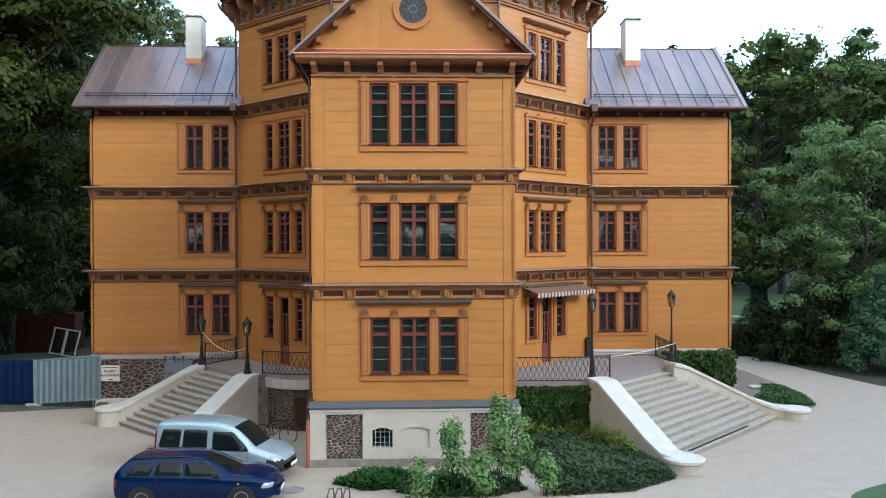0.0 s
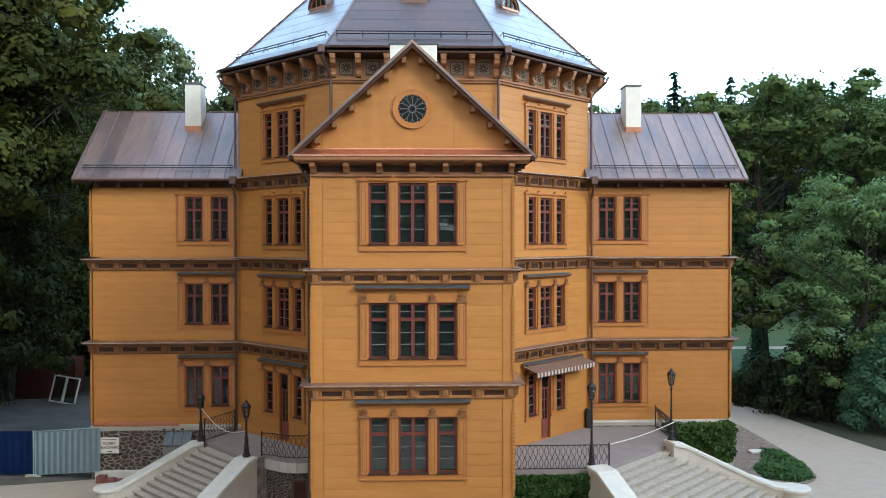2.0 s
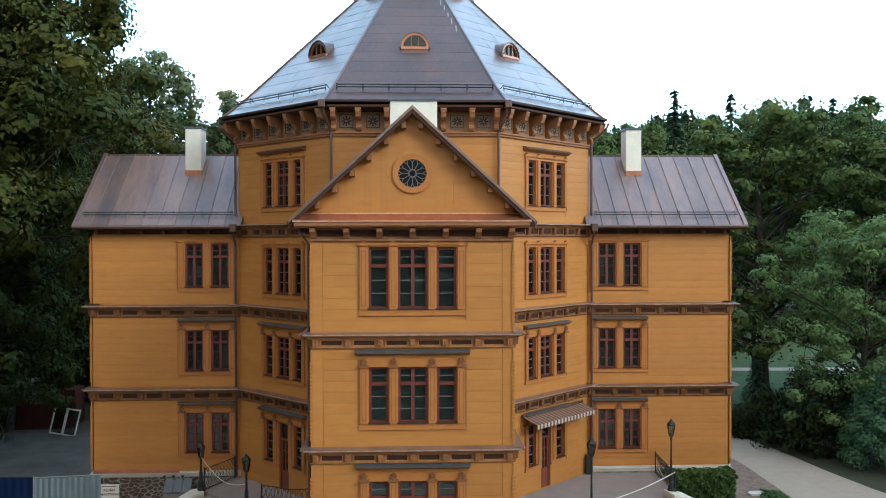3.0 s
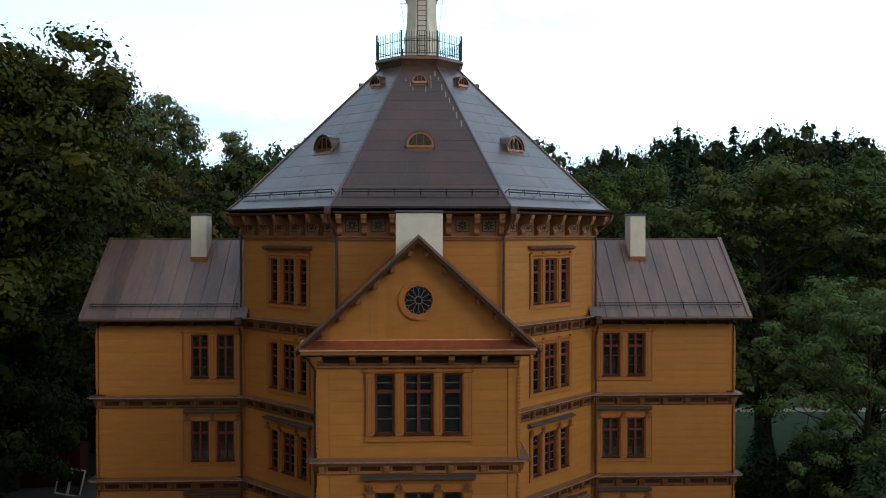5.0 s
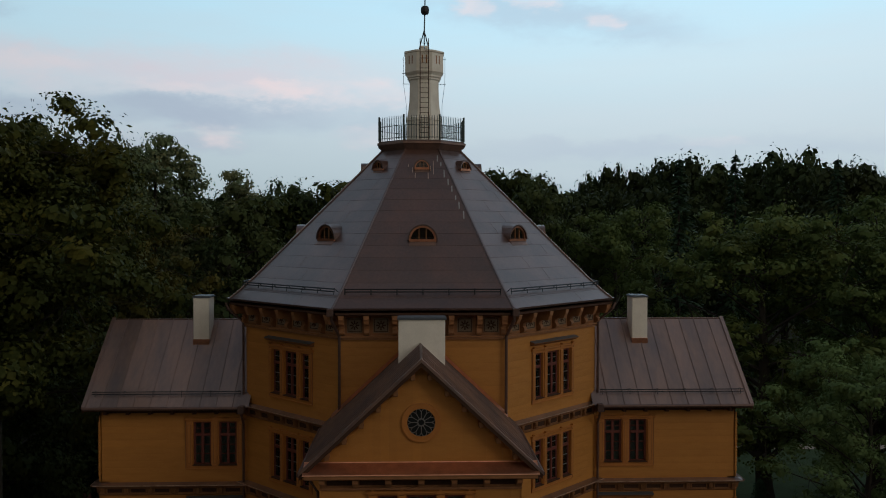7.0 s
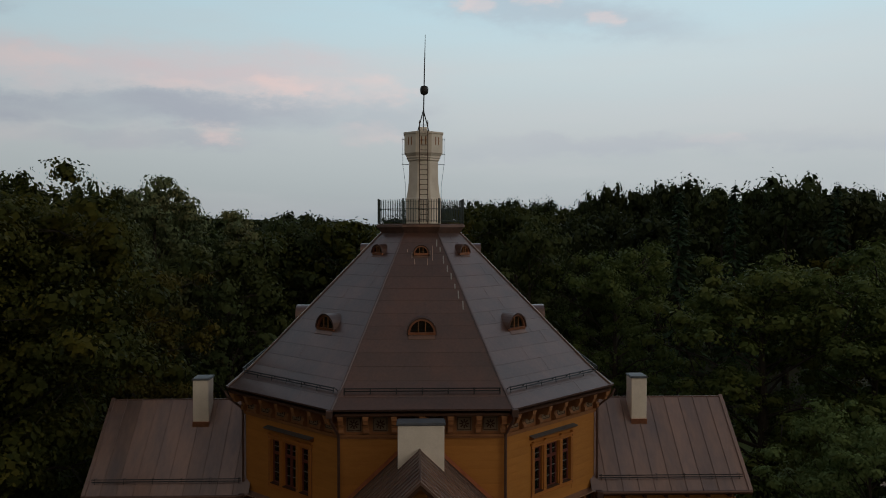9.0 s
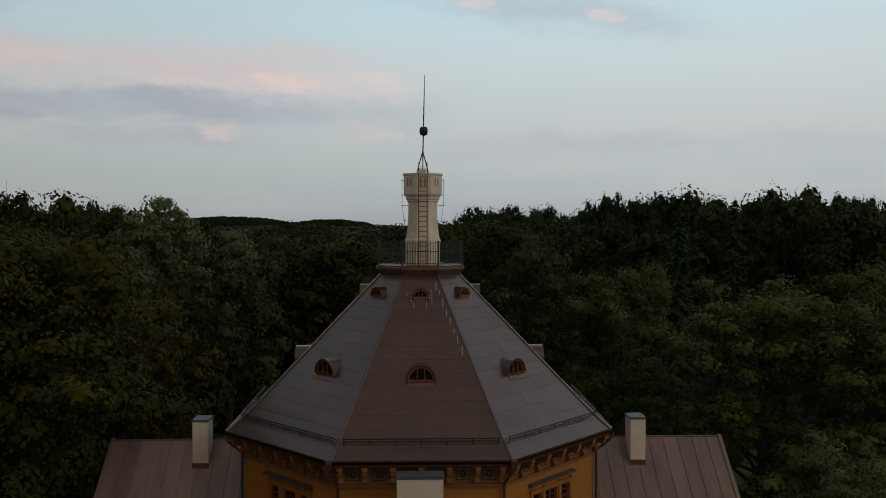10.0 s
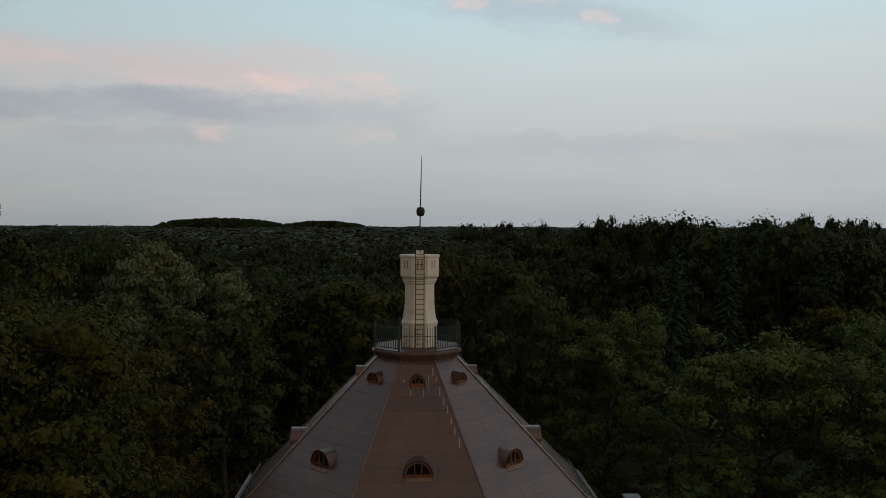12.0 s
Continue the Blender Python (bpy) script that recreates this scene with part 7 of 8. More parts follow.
cp = thing("corrugated_panel", "leaning galvanised corrugated sheet panel", "fence panel")
bm = bmesh.new()
n = 44
a, b = Vector((-17.1, -2.85, 0)), Vector((-13.95, -3.62, 0))
prev = None
for k in range(n + 1):
    f = k / n
    p = a.lerp(b, f) + Vector((-0.24, -0.97, 0)) * 0.03 * (1 if (k // 2) % 2 else -1)
    q = [bm.verts.new((p.x + 0.02 * h, p.y, z)) for z, h in ((0.12 + 0.32 * f, 0), (2.02 + 0.3 * f, 1))]
    if prev:
        bm.faces.new((prev[0], q[0], q[1], prev[1]))
    prev = q
ex = bmesh.ops.solidify(bm, geom=bm.faces[:], thickness=0.012)
part("sheet", bm, "zinc_sheet", cp)
bm = bmesh.new()
for z in (0.12, 2.06):
    tube(bm, [a + Vector((0, 0, z)), b + Vector((0, 0, z + 0.32))], 0.022, 5)
tube(bm, [a + Vector((0, 0, 0)), a + Vector((0, 0, 2.1))], 0.022, 5)
part("tube_frame", bm, "zinc_sheet", cp)
wf = thing("window_frame", "old white double window frame leaning on rubble", "window frame", m=pose(-22.9, 14.4, 0.05, -10, 10, 0))
for nm, x0, x1, z0, z1 in (("stile", -0.85, -0.76, 0, 1.75), ("stile", 0.76, 0.85, 0, 1.75), ("rail", -0.76, 0.76, 1.66, 1.75), ("rail", -0.76, 0.76, 0, 0.09), ("mullion", -0.08, 0.08, 0.09, 1.66)):
    bm = bmesh.new()
    bevel_box(bm, x0, x1, -0.05, 0.05, z0, z1, 0.01)
    part(nm, bm, "white", wf)
bm = bmesh.new()
box(bm, -0.76, 0.76, -0.004, 0.004, 0.09, 1.66)
part("pane", bm, "glass", wf)
ct = thing("shipping_container", "rusty dark red shipping container in the shade of trees", "container", m=pose(-25.6, 17.5, 0.0, 0, 0, 6))
bm = bmesh.new()
box(bm, -2.6, 2.6, -1.1, 1.1, 0.1, 2.55)
part("body", bm, "rust_red", ct)


def rib(bm):
    box(bm, 0, 0.11, -1.13, -1.1, 0.2, 2.45)


for i in range(22):
    part("rib", cached("rib", rib, "rust_red"), "rust_red", ct, matrix=pose(-2.5 + i * 0.235, 0, 0))
bm = bmesh.new()
for x in (-2.6, 2.52):
    box(bm, x, x + 0.08, -1.15, -1.07, 0.0, 2.6)
box(bm, -2.6, 2.6, -1.15, -1.07, 2.5, 2.6)
box(bm, -2.6, 2.6, -1.15, -1.07, 0.0, 0.12)
part("frame", bm, "rust_red", ct)

sg = thing("sign_board", "cream notice board with brown lettering on the stone plinth", "sign")
sx0, sx1, sz0, sz1, sy = -14.02, -13.16, 1.20, 1.90, -3.50
bm = bmesh.new()
bevel_box(bm, sx0, sx1, sy, sy + 0.05, sz0, sz1, 0.006)
part("board", bm, "cream", sg)


def lettering(txt, x, z, size, material, parent):
    cu = bpy.data.curves.new("lettering", "FONT")
    cu.body, cu.size, cu.align_x, cu.extrude = txt, size, "CENTER", 0.002
    cu.offset = 0.004
    cu.materials.append(M[material])
    ob = new("lettering", cu)
    ob.parent = parent
    ob.matrix_local = pose(x, sy - 0.003, z, 90, 0, 0)
    return ob


lettering("KLUBU", (sx0 + sx1) / 2, 1.60, 0.16, "sign_ink", sg)
lettering("PA\u0141ACOWEGO", (sx0 + sx1) / 2, 1.42, 0.135, "sign_ink", sg)
for x0, x1, z0, z1, mm in ((sx0 + 0.12, sx1 - 0.12, 1.795, 1.825, "sign_ink"), (sx0 + 0.36, sx1 - 0.30, 1.26, 1.30, "black_plastic")):
    bm = bmesh.new()
    box(bm, x0, x1, sy - 0.003, sy + 0.002, z0, z1)
    part("text_bar", bm, mm, sg)
bm = bmesh.new()
prism(bm, [(0.02, 2.56), (-0.125, 2.47), (-0.125, 2.37), (-0.11, 2.37), (-0.11, 2.43), (0.02, 2.50)], -3.2, 0.6, LEFT.at())
bmesh.ops.recalc_face_normals(bm, faces=bm.faces[:])
part("base_flashing", bm, "copper_new", palace, "bright new copper flashing strip")

# ---- awning over the right terrace door ----
aw = thing("awning", "brown and white striped awning with a scalloped edge", "awning")
n = 36
for i in range(n):
    u0, u1 = -1.75 + 4.3 * i / n, -1.75 + 4.3 * (i + 1) / n
    bm = bmesh.new()
    m_ = DIAG_R.at()
    pr = [(-0.10, 5.44), (-0.85, 5.22), (-0.87, 5.21)]
    top = [[bm.verts.new(m_ @ Vector((u, y, z))) for y, z in pr] for u in (u0, u1)]
    for k in range(2):
        bm.faces.new((top[0][k], top[0][k + 1], top[1][k + 1], top[1][k]))
    part("canopy_strip", bm, "awning_brown" if i % 2 else "awning_tan", aw)
    bm = bmesh.new()
    q = [bm.verts.new(m_ @ Vector((u, -0.875, z))) for u, z in ((u0, 5.22), (u0, 5.06), ((u0 + u1) / 2, 5.01), (u1, 5.06), (u1, 5.22))]
    bm.faces.new(q)
    part("valance_stripe", bm, "awning_brown" if i % 2 else "awning_white", aw)
bm = bmesh.new()
tube(bm, [DIAG_R.at() @ Vector((-1.8, -0.12, 5.48)), DIAG_R.at() @ Vector((2.6, -0.12, 5.48))], 0.06, 8)
for u in (-1.6, 2.4):
    tube(bm, [DIAG_R.at() @ Vector((u, 0, 5.05)), DIAG_R.at() @ Vector((u, -0.85, 5.2))], 0.018, 5)
part("roller", bm, "gutter", aw)

# barrier tape and chain across the stair heads
def rope(pts, material, label, r=0.02, sag=0.05):
    a, b = Vector(pts[0]), Vector(pts[1])
    bm = bmesh.new()
    tube(bm, [a.lerp(b, i / 14) - Vector((0, 0, sag * math.sin(math.pi * i / 14))) for i in range(15)], r, 5)
    t = tagged(part("barrier_rope", bm, material), label, "rope")
    return t


rope([(7.15, -10.45, 3.05), (10.75, -6.9, 3.10)], "white", "pale barrier tape strung across the stair head", 0.014, 0.08)
rope([(-9.06, -5.5, 3.6), (-6.60, -8.4, 3.25)], "white", "pale rope strung between the stair lamps", 0.013, 0.45)
bm = bmesh.new()
bevel_box(bm, 7.70, 7.92, -3.66, -3.45, 2.12, 3.0, 0.02)
tagged(part("pipe_guard", bm, "black_plastic"), "black guard box round the foot of a downpipe", "pipe guard")
bm = bmesh.new()
lathe(bm, [(0.40, 0.0), (0.40, 0.008), (0.37, 0.012), (0.0001, 0.012)], 28, cx=-3.8, cy=-16.5)
tagged(part("manhole_cover", bm, "dirty_plaster"), "round cast-iron manhole cover in the gravel", "manhole cover")


# ---- cars ----
def wheel(parent, x, y, r, w):
    side = -1 if y < 0 else 1
    bm = bmesh.new()
    prof = [(r * 0.62, -w / 2), (r * 0.93, -w / 2), (r, -w * 0.36), (r, w * 0.36), (r * 0.93, w / 2), (r * 0.62, w / 2)]
    rings = [[bm.verts.new((x + q * math.cos(2 * math.pi * i / 28), y + d, r + q * math.sin(2 * math.pi * i / 28))) for i in range(28)] for q, d in prof]
    for a, b in zip(rings, rings[1:] + rings[:1]):
        for i in range(28):
            bm.faces.new((a[i], a[(i + 1) % 28], b[(i + 1) % 28], b[i]))
    wh = part("wheel", bm, "rubber", parent)
    bm = bmesh.new()
    ctr = Matrix.Translation((x, y, r))
    for i in range(5):
        box(bm, -0.045, 0.045, min(0, side * w * 0.42), max(0, side * w * 0.42), 0.04, r * 0.6, ctr @ Matrix.Rotation(2 * math.pi * i / 5, 4, "Y"))
    ring(bm, r * 0.54, r * 0.63, -w * 0.45, w * 0.45, ctr, 28)
    box(bm, -0.06, 0.06, -w * 0.44, w * 0.44, -0.06, 0.06, ctr)
    part("rim", bm, "alloy", wh)


def car(name, label, px, py, deg, stations, paint, wheels, wr, glass_sides, screens, lamps, bumpers, seams, extra):
    """Body lofted along its length. stations: x, sill z, half width, belt z, belt half width, roof z, roof half width."""
    c = thing(name, label, "car", m=pose(px, py, 0, 0, 0, deg))

    def station(x):
        k = max(0, min(len(stations) - 2, sum(1 for st in stations if st[0] <= x) - 1))
        a, b = stations[k], stations[k + 1]
        before, after = stations[max(0, k - 1)], stations[min(len(stations) - 1, k + 2)]
        h = b[0] - a[0]
        t = max(0.0, min(1.0, (x - a[0]) / h))
        out = [x]
        for i in range(1, 7):
            d = (b[i] - a[i]) / h
            d0 = (a[i] - before[i]) / (a[0] - before[0]) if before is not a else d
            d1 = (after[i] - b[i]) / (after[0] - b[0]) if after is not b else d
            # slopes that never overshoot, so that the panels stay fair
            m0 = 0.0 if d0 * d <= 0 else 2 * d0 * d / (d0 + d)
            m1 = 0.0 if d1 * d <= 0 else 2 * d1 * d / (d1 + d)
            out.append(a[i] * (2 * t ** 3 - 3 * t * t + 1) + b[i] * (3 * t * t - 2 * t ** 3) + h * (m0 * (t ** 3 - 2 * t * t + t) + m1 * (t ** 3 - t * t)))
        return out

    def sec(st):
        x, zs, hw, zb, bw, zr, rw = st
        g = zr - zb
        return [(0, zs), (hw * 0.80, zs), (hw * 0.93, zs + 0.03), (hw * 0.975, zs + 0.10), (hw * 0.995, zs + (zb - zs) * 0.35), (hw, zs + (zb - zs) * 0.6), (hw * 0.99, zs + (zb - zs) * 0.80), (bw + (hw - bw) * 0.45, zb - (zb - zs) * 0.06), (bw, zb),
                (bw + (rw - bw) * 0.30, zb + g * 0.34), (bw + (rw - bw) * 0.66, zb + g * 0.68), (rw, zb + g * 0.88), (rw * 0.955, zb + g * 0.96), (rw * 0.87, zr), (rw * 0.6, zr + 0.022), (rw * 0.3, zr + 0.034), (0, zr + 0.038)]

    def bow(x, y, hw):
        """Nose and tail are rounded in plan."""
        f = max(0.0, min(1.0, x / 1.1))
        b = max(0.0, min(1.0, (-1.2 - x) / 0.8))
        return x + (0.15 * f * f * (3 - 2 * f) - 0.05 * b) * (1 - (y / hw) ** 2)
    marks = sorted({round(q, 3) for q in [st[0] for st in stations] + [e for sc in screens for e in sc[1:3]] + [b[1] for b in bumpers] + [b[2] for b in bumpers] + [stations[0][0] + 0.07 * i for i in range(1, int((stations[-1][0] - stations[0][0]) / 0.07))] if stations[0][0] <= q <= stations[-1][0]})
    rings = []
    for x in marks:
        st = station(x)
        pts = sec(st)
        rings.append([(bow(x, y, st[2]), y, z) for y, z in [(-y, z) for y, z in pts] + pts[-2:0:-1]])
    n = len(rings[0])
    shells = {}
    for k, (a, b) in enumerate(zip(rings, rings[1:])):
        xm = (marks[k] + marks[k + 1]) / 2
        for i in range(n):
            j = (i + 1) % n
            zm = (a[i][2] + a[j][2] + b[i][2] + b[j][2]) / 4
            where = "body"
            for nm, x0, x1 in screens:
                if x0 < xm < x1 and 13 <= i <= 18:
                    where = nm
            for nm, x0, x1, z1 in bumpers:
                if x0 < xm < x1 and zm < z1:
                    where = nm
            shells.setdefault(where, []).append([a[i], a[j], b[j], b[i]])
    shells["body"].append(rings[0])
    last = "front_bumper" if any(q[0] == "front_bumper" for q in bumpers) else "body"
    shells.setdefault(last, []).append(rings[-1][::-1])
    for nm, faces in shells.items():
        bm = bmesh.new()
        pool = {}
        for f in faces:
            vs_ = []
            for p in f:
                q = tuple(round(e, 4) for e in p)
                if q not in pool:
                    pool[q] = bm.verts.new(q)
                if pool[q] not in vs_:
                    vs_.append(pool[q])
            if len(vs_) > 2:
                bm.faces.new(vs_)
        for f in bm.faces:
            f.smooth = True
        o = part(nm, bm, "car_glass" if nm in ("windscreen", "rear_window") else "black_plastic" if "bumper" in nm else paint, c)
        if nm == "body":
            body = o
    for wx in wheels:
        for s in (-1, 1):
            hw = max(st[2] for st in stations)
            bm = bmesh.new()
            rr = wr + 0.06
            v = [bm.verts.new((wx + rr * math.cos(math.pi * i / 18), s * (hw + 0.004), max(stations[3][1] - 0.06, wr + rr * math.sin(math.pi * i / 18) - 0.02))) for i in range(19)]
            v2 = [bm.verts.new((q.co.x, s * (hw - 0.2), q.co.z)) for q in v]
            bm.faces.new(v if s < 0 else v[::-1])
            for i in range(18):
                bm.faces.new((v[i], v[i + 1], v2[i + 1], v2[i]))
            part("wheel_arch", bm, "black_plastic", body)
            wheel(c, wx, s * (hw - 0.085), wr, 0.2)

    def skin(x, z, s, out):
        """The point of the body's side at x and z, lifted by out."""
        st = station(x)
        pts = sec(st)
        y = pts[-1][0]
        for (y0, z0), (y1, z1) in zip(pts[1:], pts[2:]):
            if z0 <= z <= z1 and z1 > z0:
                y = y0 + (y1 - y0) * (z - z0) / (z1 - z0)
        return Vector((bow(x, y, st[2]), s * (y + out), z))

    def patch(nm, material, s, lo, hi, z0, z1, out, power=0.28, grow=0.0):
        """A rounded four-sided panel on the side: lo and hi are its lower and upper x ranges."""
        bm = bmesh.new()
        loops = []
        for shrink, o in ((1.0, -0.004), (0.97, out), (0.6, out + 0.003), (0.25, out + 0.004)):
            loop = []
            for i in range(36):
                t = 2 * math.pi * i / 36
                u, v = [0.5 + 0.5 * shrink * math.copysign(abs(q) ** power, q) for q in (math.cos(t), math.sin(t))]
                a, b = lo[0] - grow + (lo[1] - lo[0] + 2 * grow) * u, hi[0] - grow + (hi[1] - hi[0] + 2 * grow) * u
                loop.append(bm.verts.new(skin(a + (b - a) * v, z0 - grow + (z1 - z0 + 2 * grow) * v, s, o)))
            loops.append(loop)
        for p_, q_ in zip(loops, loops[1:]):
            for i in range(36):
                bm.faces.new((p_[i], p_[(i + 1) % 36], q_[(i + 1) % 36], q_[i]))
        bm.faces.new(loops[-1])
        bmesh.ops.recalc_face_normals(bm, faces=bm.faces[:])
        for f in bm.faces:
            f.smooth = True
        return part(nm, bm, material, c)
    for s in (-1, 1):
        for x0l, x1l, x0h, x1h, z0, z1 in glass_sides:
            patch("window_seal", "black_plastic", s, (x0l, x1l), (x0h, x1h), z0, z1, 0.003, 0.18, 0.018)
            patch("side_window", "car_glass", s, (x0l, x1l), (x0h, x1h), z0, z1, 0.007, 0.18 if z1 < 1.4 else 0.26)
        for nm, material, x0l, x1l, x0h, x1h, z0, z1 in lamps:
            patch(nm, material, s, (x0l, x1l), (x0h, x1h), z0, z1, 0.008, 0.45)
        for nm, material, x0, x1, z0, z1 in seams:
            patch(nm, material, s, (x0, x1), (x0, x1), z0, z1, 0.002 if "seam" in nm else 0.014, 0.2)
    for nm, material, x0, x1, y0, y1, z0, z1 in extra:
        bm = bmesh.new()
        bevel_box(bm, x0, x1, y0, y1, z0, z1, min(0.03, (x1 - x0) / 4, (y1 - y0) / 4, (z1 - z0) / 4))
        part(nm, bm, material, c)
    return c


def roof_rail(parent, y, x0, x1, z):
    bm = bmesh.new()
    tube(bm, [(x0, y, z - 0.05), (x0 + 0.08, y, z + 0.012), (x0 + 0.5, y, z + 0.03), (x1 - 0.5, y, z + 0.03), (x1 - 0.08, y, z + 0.005), (x1, y, z - 0.06)], 0.016, 6)
    part("roof_rail", bm, "black_plastic", parent)


estate = [(-2.26, 0.42, 0.64, 0.80, 0.62, 0.88, 0.52), (-2.20, 0.32, 0.76, 0.90, 0.74, 0.98, 0.62), (-1.98, 0.26, 0.84, 0.93, 0.80, 1.20, 0.59), (-1.72, 0.24, 0.86, 0.93, 0.81, 1.33, 0.60), (-1.2, 0.22, 0.87, 0.925, 0.82, 1.375, 0.61), (-0.5, 0.22, 0.87, 0.915, 0.82, 1.39, 0.61),
          (0.05, 0.22, 0.87, 0.905, 0.82, 1.37, 0.605), (0.28, 0.22, 0.87, 0.905, 0.815, 1.31, 0.60), (0.66, 0.22, 0.87, 0.90, 0.80, 1.12, 0.62), (0.98, 0.22, 0.87, 0.90, 0.78, 0.95, 0.68), (1.45, 0.23, 0.86, 0.87, 0.76, 0.91, 0.66), (1.80, 0.25, 0.83, 0.81, 0.73, 0.845, 0.61), (2.0, 0.28, 0.76, 0.72, 0.67, 0.75, 0.55),
          (2.09, 0.32, 0.68, 0.62, 0.60, 0.65, 0.49), (2.12, 0.38, 0.58, 0.52, 0.52, 0.55, 0.42)]
estate_car = car("estate_car", "dark blue estate car with roof rails parked on gravel", -6.17, -17.45, -0.5, estate, "paint_blue", (-1.43, 1.28), 0.315,
    [(-1.90, -1.22, -1.62, -1.09, 0.945, 1.285), (-1.13, -0.36, -1.00, -0.37, 0.935, 1.295), (-0.28, 0.70, -0.28, 0.26, 0.925, 1.27)],
    [("windscreen", 0.20, 0.98), ("rear_window", -2.14, -1.82)],
    [("headlamp", "headlamp", 1.80, 2.105, 1.84, 2.06, 0.57, 0.70), ("indicator", "clear_orange", 1.16, 1.22, 1.16, 1.22, 0.70, 0.73), ("tail_lamp", "tail", -2.245, -2.14, -2.235, -2.13, 0.64, 0.86)],
    [],
    [("door_seam", "black_plastic", -0.345, -0.335, 0.34, 0.92), ("door_seam", "black_plastic", 0.745, 0.755, 0.36, 0.86), ("door_seam", "black_plastic", -1.05, -1.04, 0.6, 0.92), ("rub_strip", "paint_blue", -1.05, 0.95, 0.50, 0.55), ("door_handle", "paint_blue", -0.26, -0.10, 0.775, 0.81), ("door_handle", "paint_blue", -1.0, -0.84, 0.785, 0.82)],
    [("front_bumper", "paint_blue", 2.10, 2.27, -0.50, 0.50, 0.28, 0.48), ("grille", "black_plastic", 2.13, 2.262, -0.30, 0.30, 0.54, 0.68), ("number_plate", "white", 2.265, 2.285, -0.26, 0.26, 0.36, 0.46),
     ("wing_mirror", "black_plastic", 0.50, 0.62, -1.0, -0.80, 0.93, 1.05), ("wing_mirror", "black_plastic", 0.50, 0.62, 0.80, 1.0, 0.93, 1.05), ("aerial", "black_plastic", -1.45, -1.42, -0.015, 0.015, 1.39, 1.54)])
for y in (-0.55, 0.55):
    roof_rail(estate_car, y, -1.75, 0.05, 1.37)
mpv = [(-2.02, 0.45, 0.74, 0.98, 0.74, 1.50, 0.60), (-1.97, 0.32, 0.83, 0.98, 0.82, 1.64, 0.66), (-1.80, 0.26, 0.865, 0.98, 0.845, 1.70, 0.68), (-1.0, 0.24, 0.88, 0.97, 0.85, 1.745, 0.69), (-0.2, 0.24, 0.88, 0.96, 0.85, 1.745, 0.69), (0.38, 0.24, 0.88, 0.96, 0.85, 1.68, 0.69), (0.62, 0.24, 0.88, 0.96, 0.845, 1.57, 0.68),
       (0.90, 0.24, 0.88, 0.96, 0.84, 1.33, 0.69), (1.22, 0.24, 0.875, 0.95, 0.82, 1.07, 0.73), (1.5, 0.25, 0.865, 0.91, 0.79, 0.99, 0.71), (1.80, 0.27, 0.83, 0.83, 0.75, 0.90, 0.65), (2.0, 0.30, 0.76, 0.72, 0.68, 0.78, 0.56), (2.10, 0.33, 0.68, 0.60, 0.60, 0.66, 0.48), (2.13, 0.38, 0.58, 0.52, 0.52, 0.56, 0.42)]
car("leisure_van", "pale silver-blue high-roofed passenger van parked on gravel", -6.12, -14.62, -12.0, mpv, "paint_silver", (-1.30, 1.42), 0.315,
    [(-1.84, -1.15, -1.70, -1.11, 1.0, 1.52), (-1.05, -0.24, -1.01, -0.25, 0.965, 1.53), (-0.06, 1.14, -0.06, 0.52, 0.955, 1.50)],
    [("windscreen", 0.52, 1.22)],
    [("headlamp", "headlamp", 1.80, 2.10, 1.72, 2.02, 0.71, 0.82), ("tail_lamp", "tail", -2.01, -1.91, -2.0, -1.92, 0.92, 1.48)],
    [("front_bumper", 1.58, 2.2, 0.68), ("rear_bumper", -2.1, -1.85, 0.55)],
    [("door_seam", "black_plastic", -0.155, -0.145, 0.34, 0.95), ("door_seam", "black_plastic", 1.10, 1.11, 0.36, 0.92), ("door_seam", "black_plastic", -1.10, -1.09, 0.5, 0.96), ("door_handle", "black_plastic", -0.10, 0.08, 0.83, 0.88), ("door_handle", "black_plastic", -0.38, -0.20, 0.83, 0.88)],
    [("number_plate", "white", 2.265, 2.29, -0.26, 0.26, 0.42, 0.52), ("wing_mirror", "black_plastic", 0.88, 1.0, -1.07, -0.84, 1.02, 1.20), ("wing_mirror", "black_plastic", 0.88, 1.0, 0.84, 1.07, 1.02, 1.20), ("aerial", "black_plastic", -1.68, -1.65, -0.015, 0.015, 1.72, 1.86)])


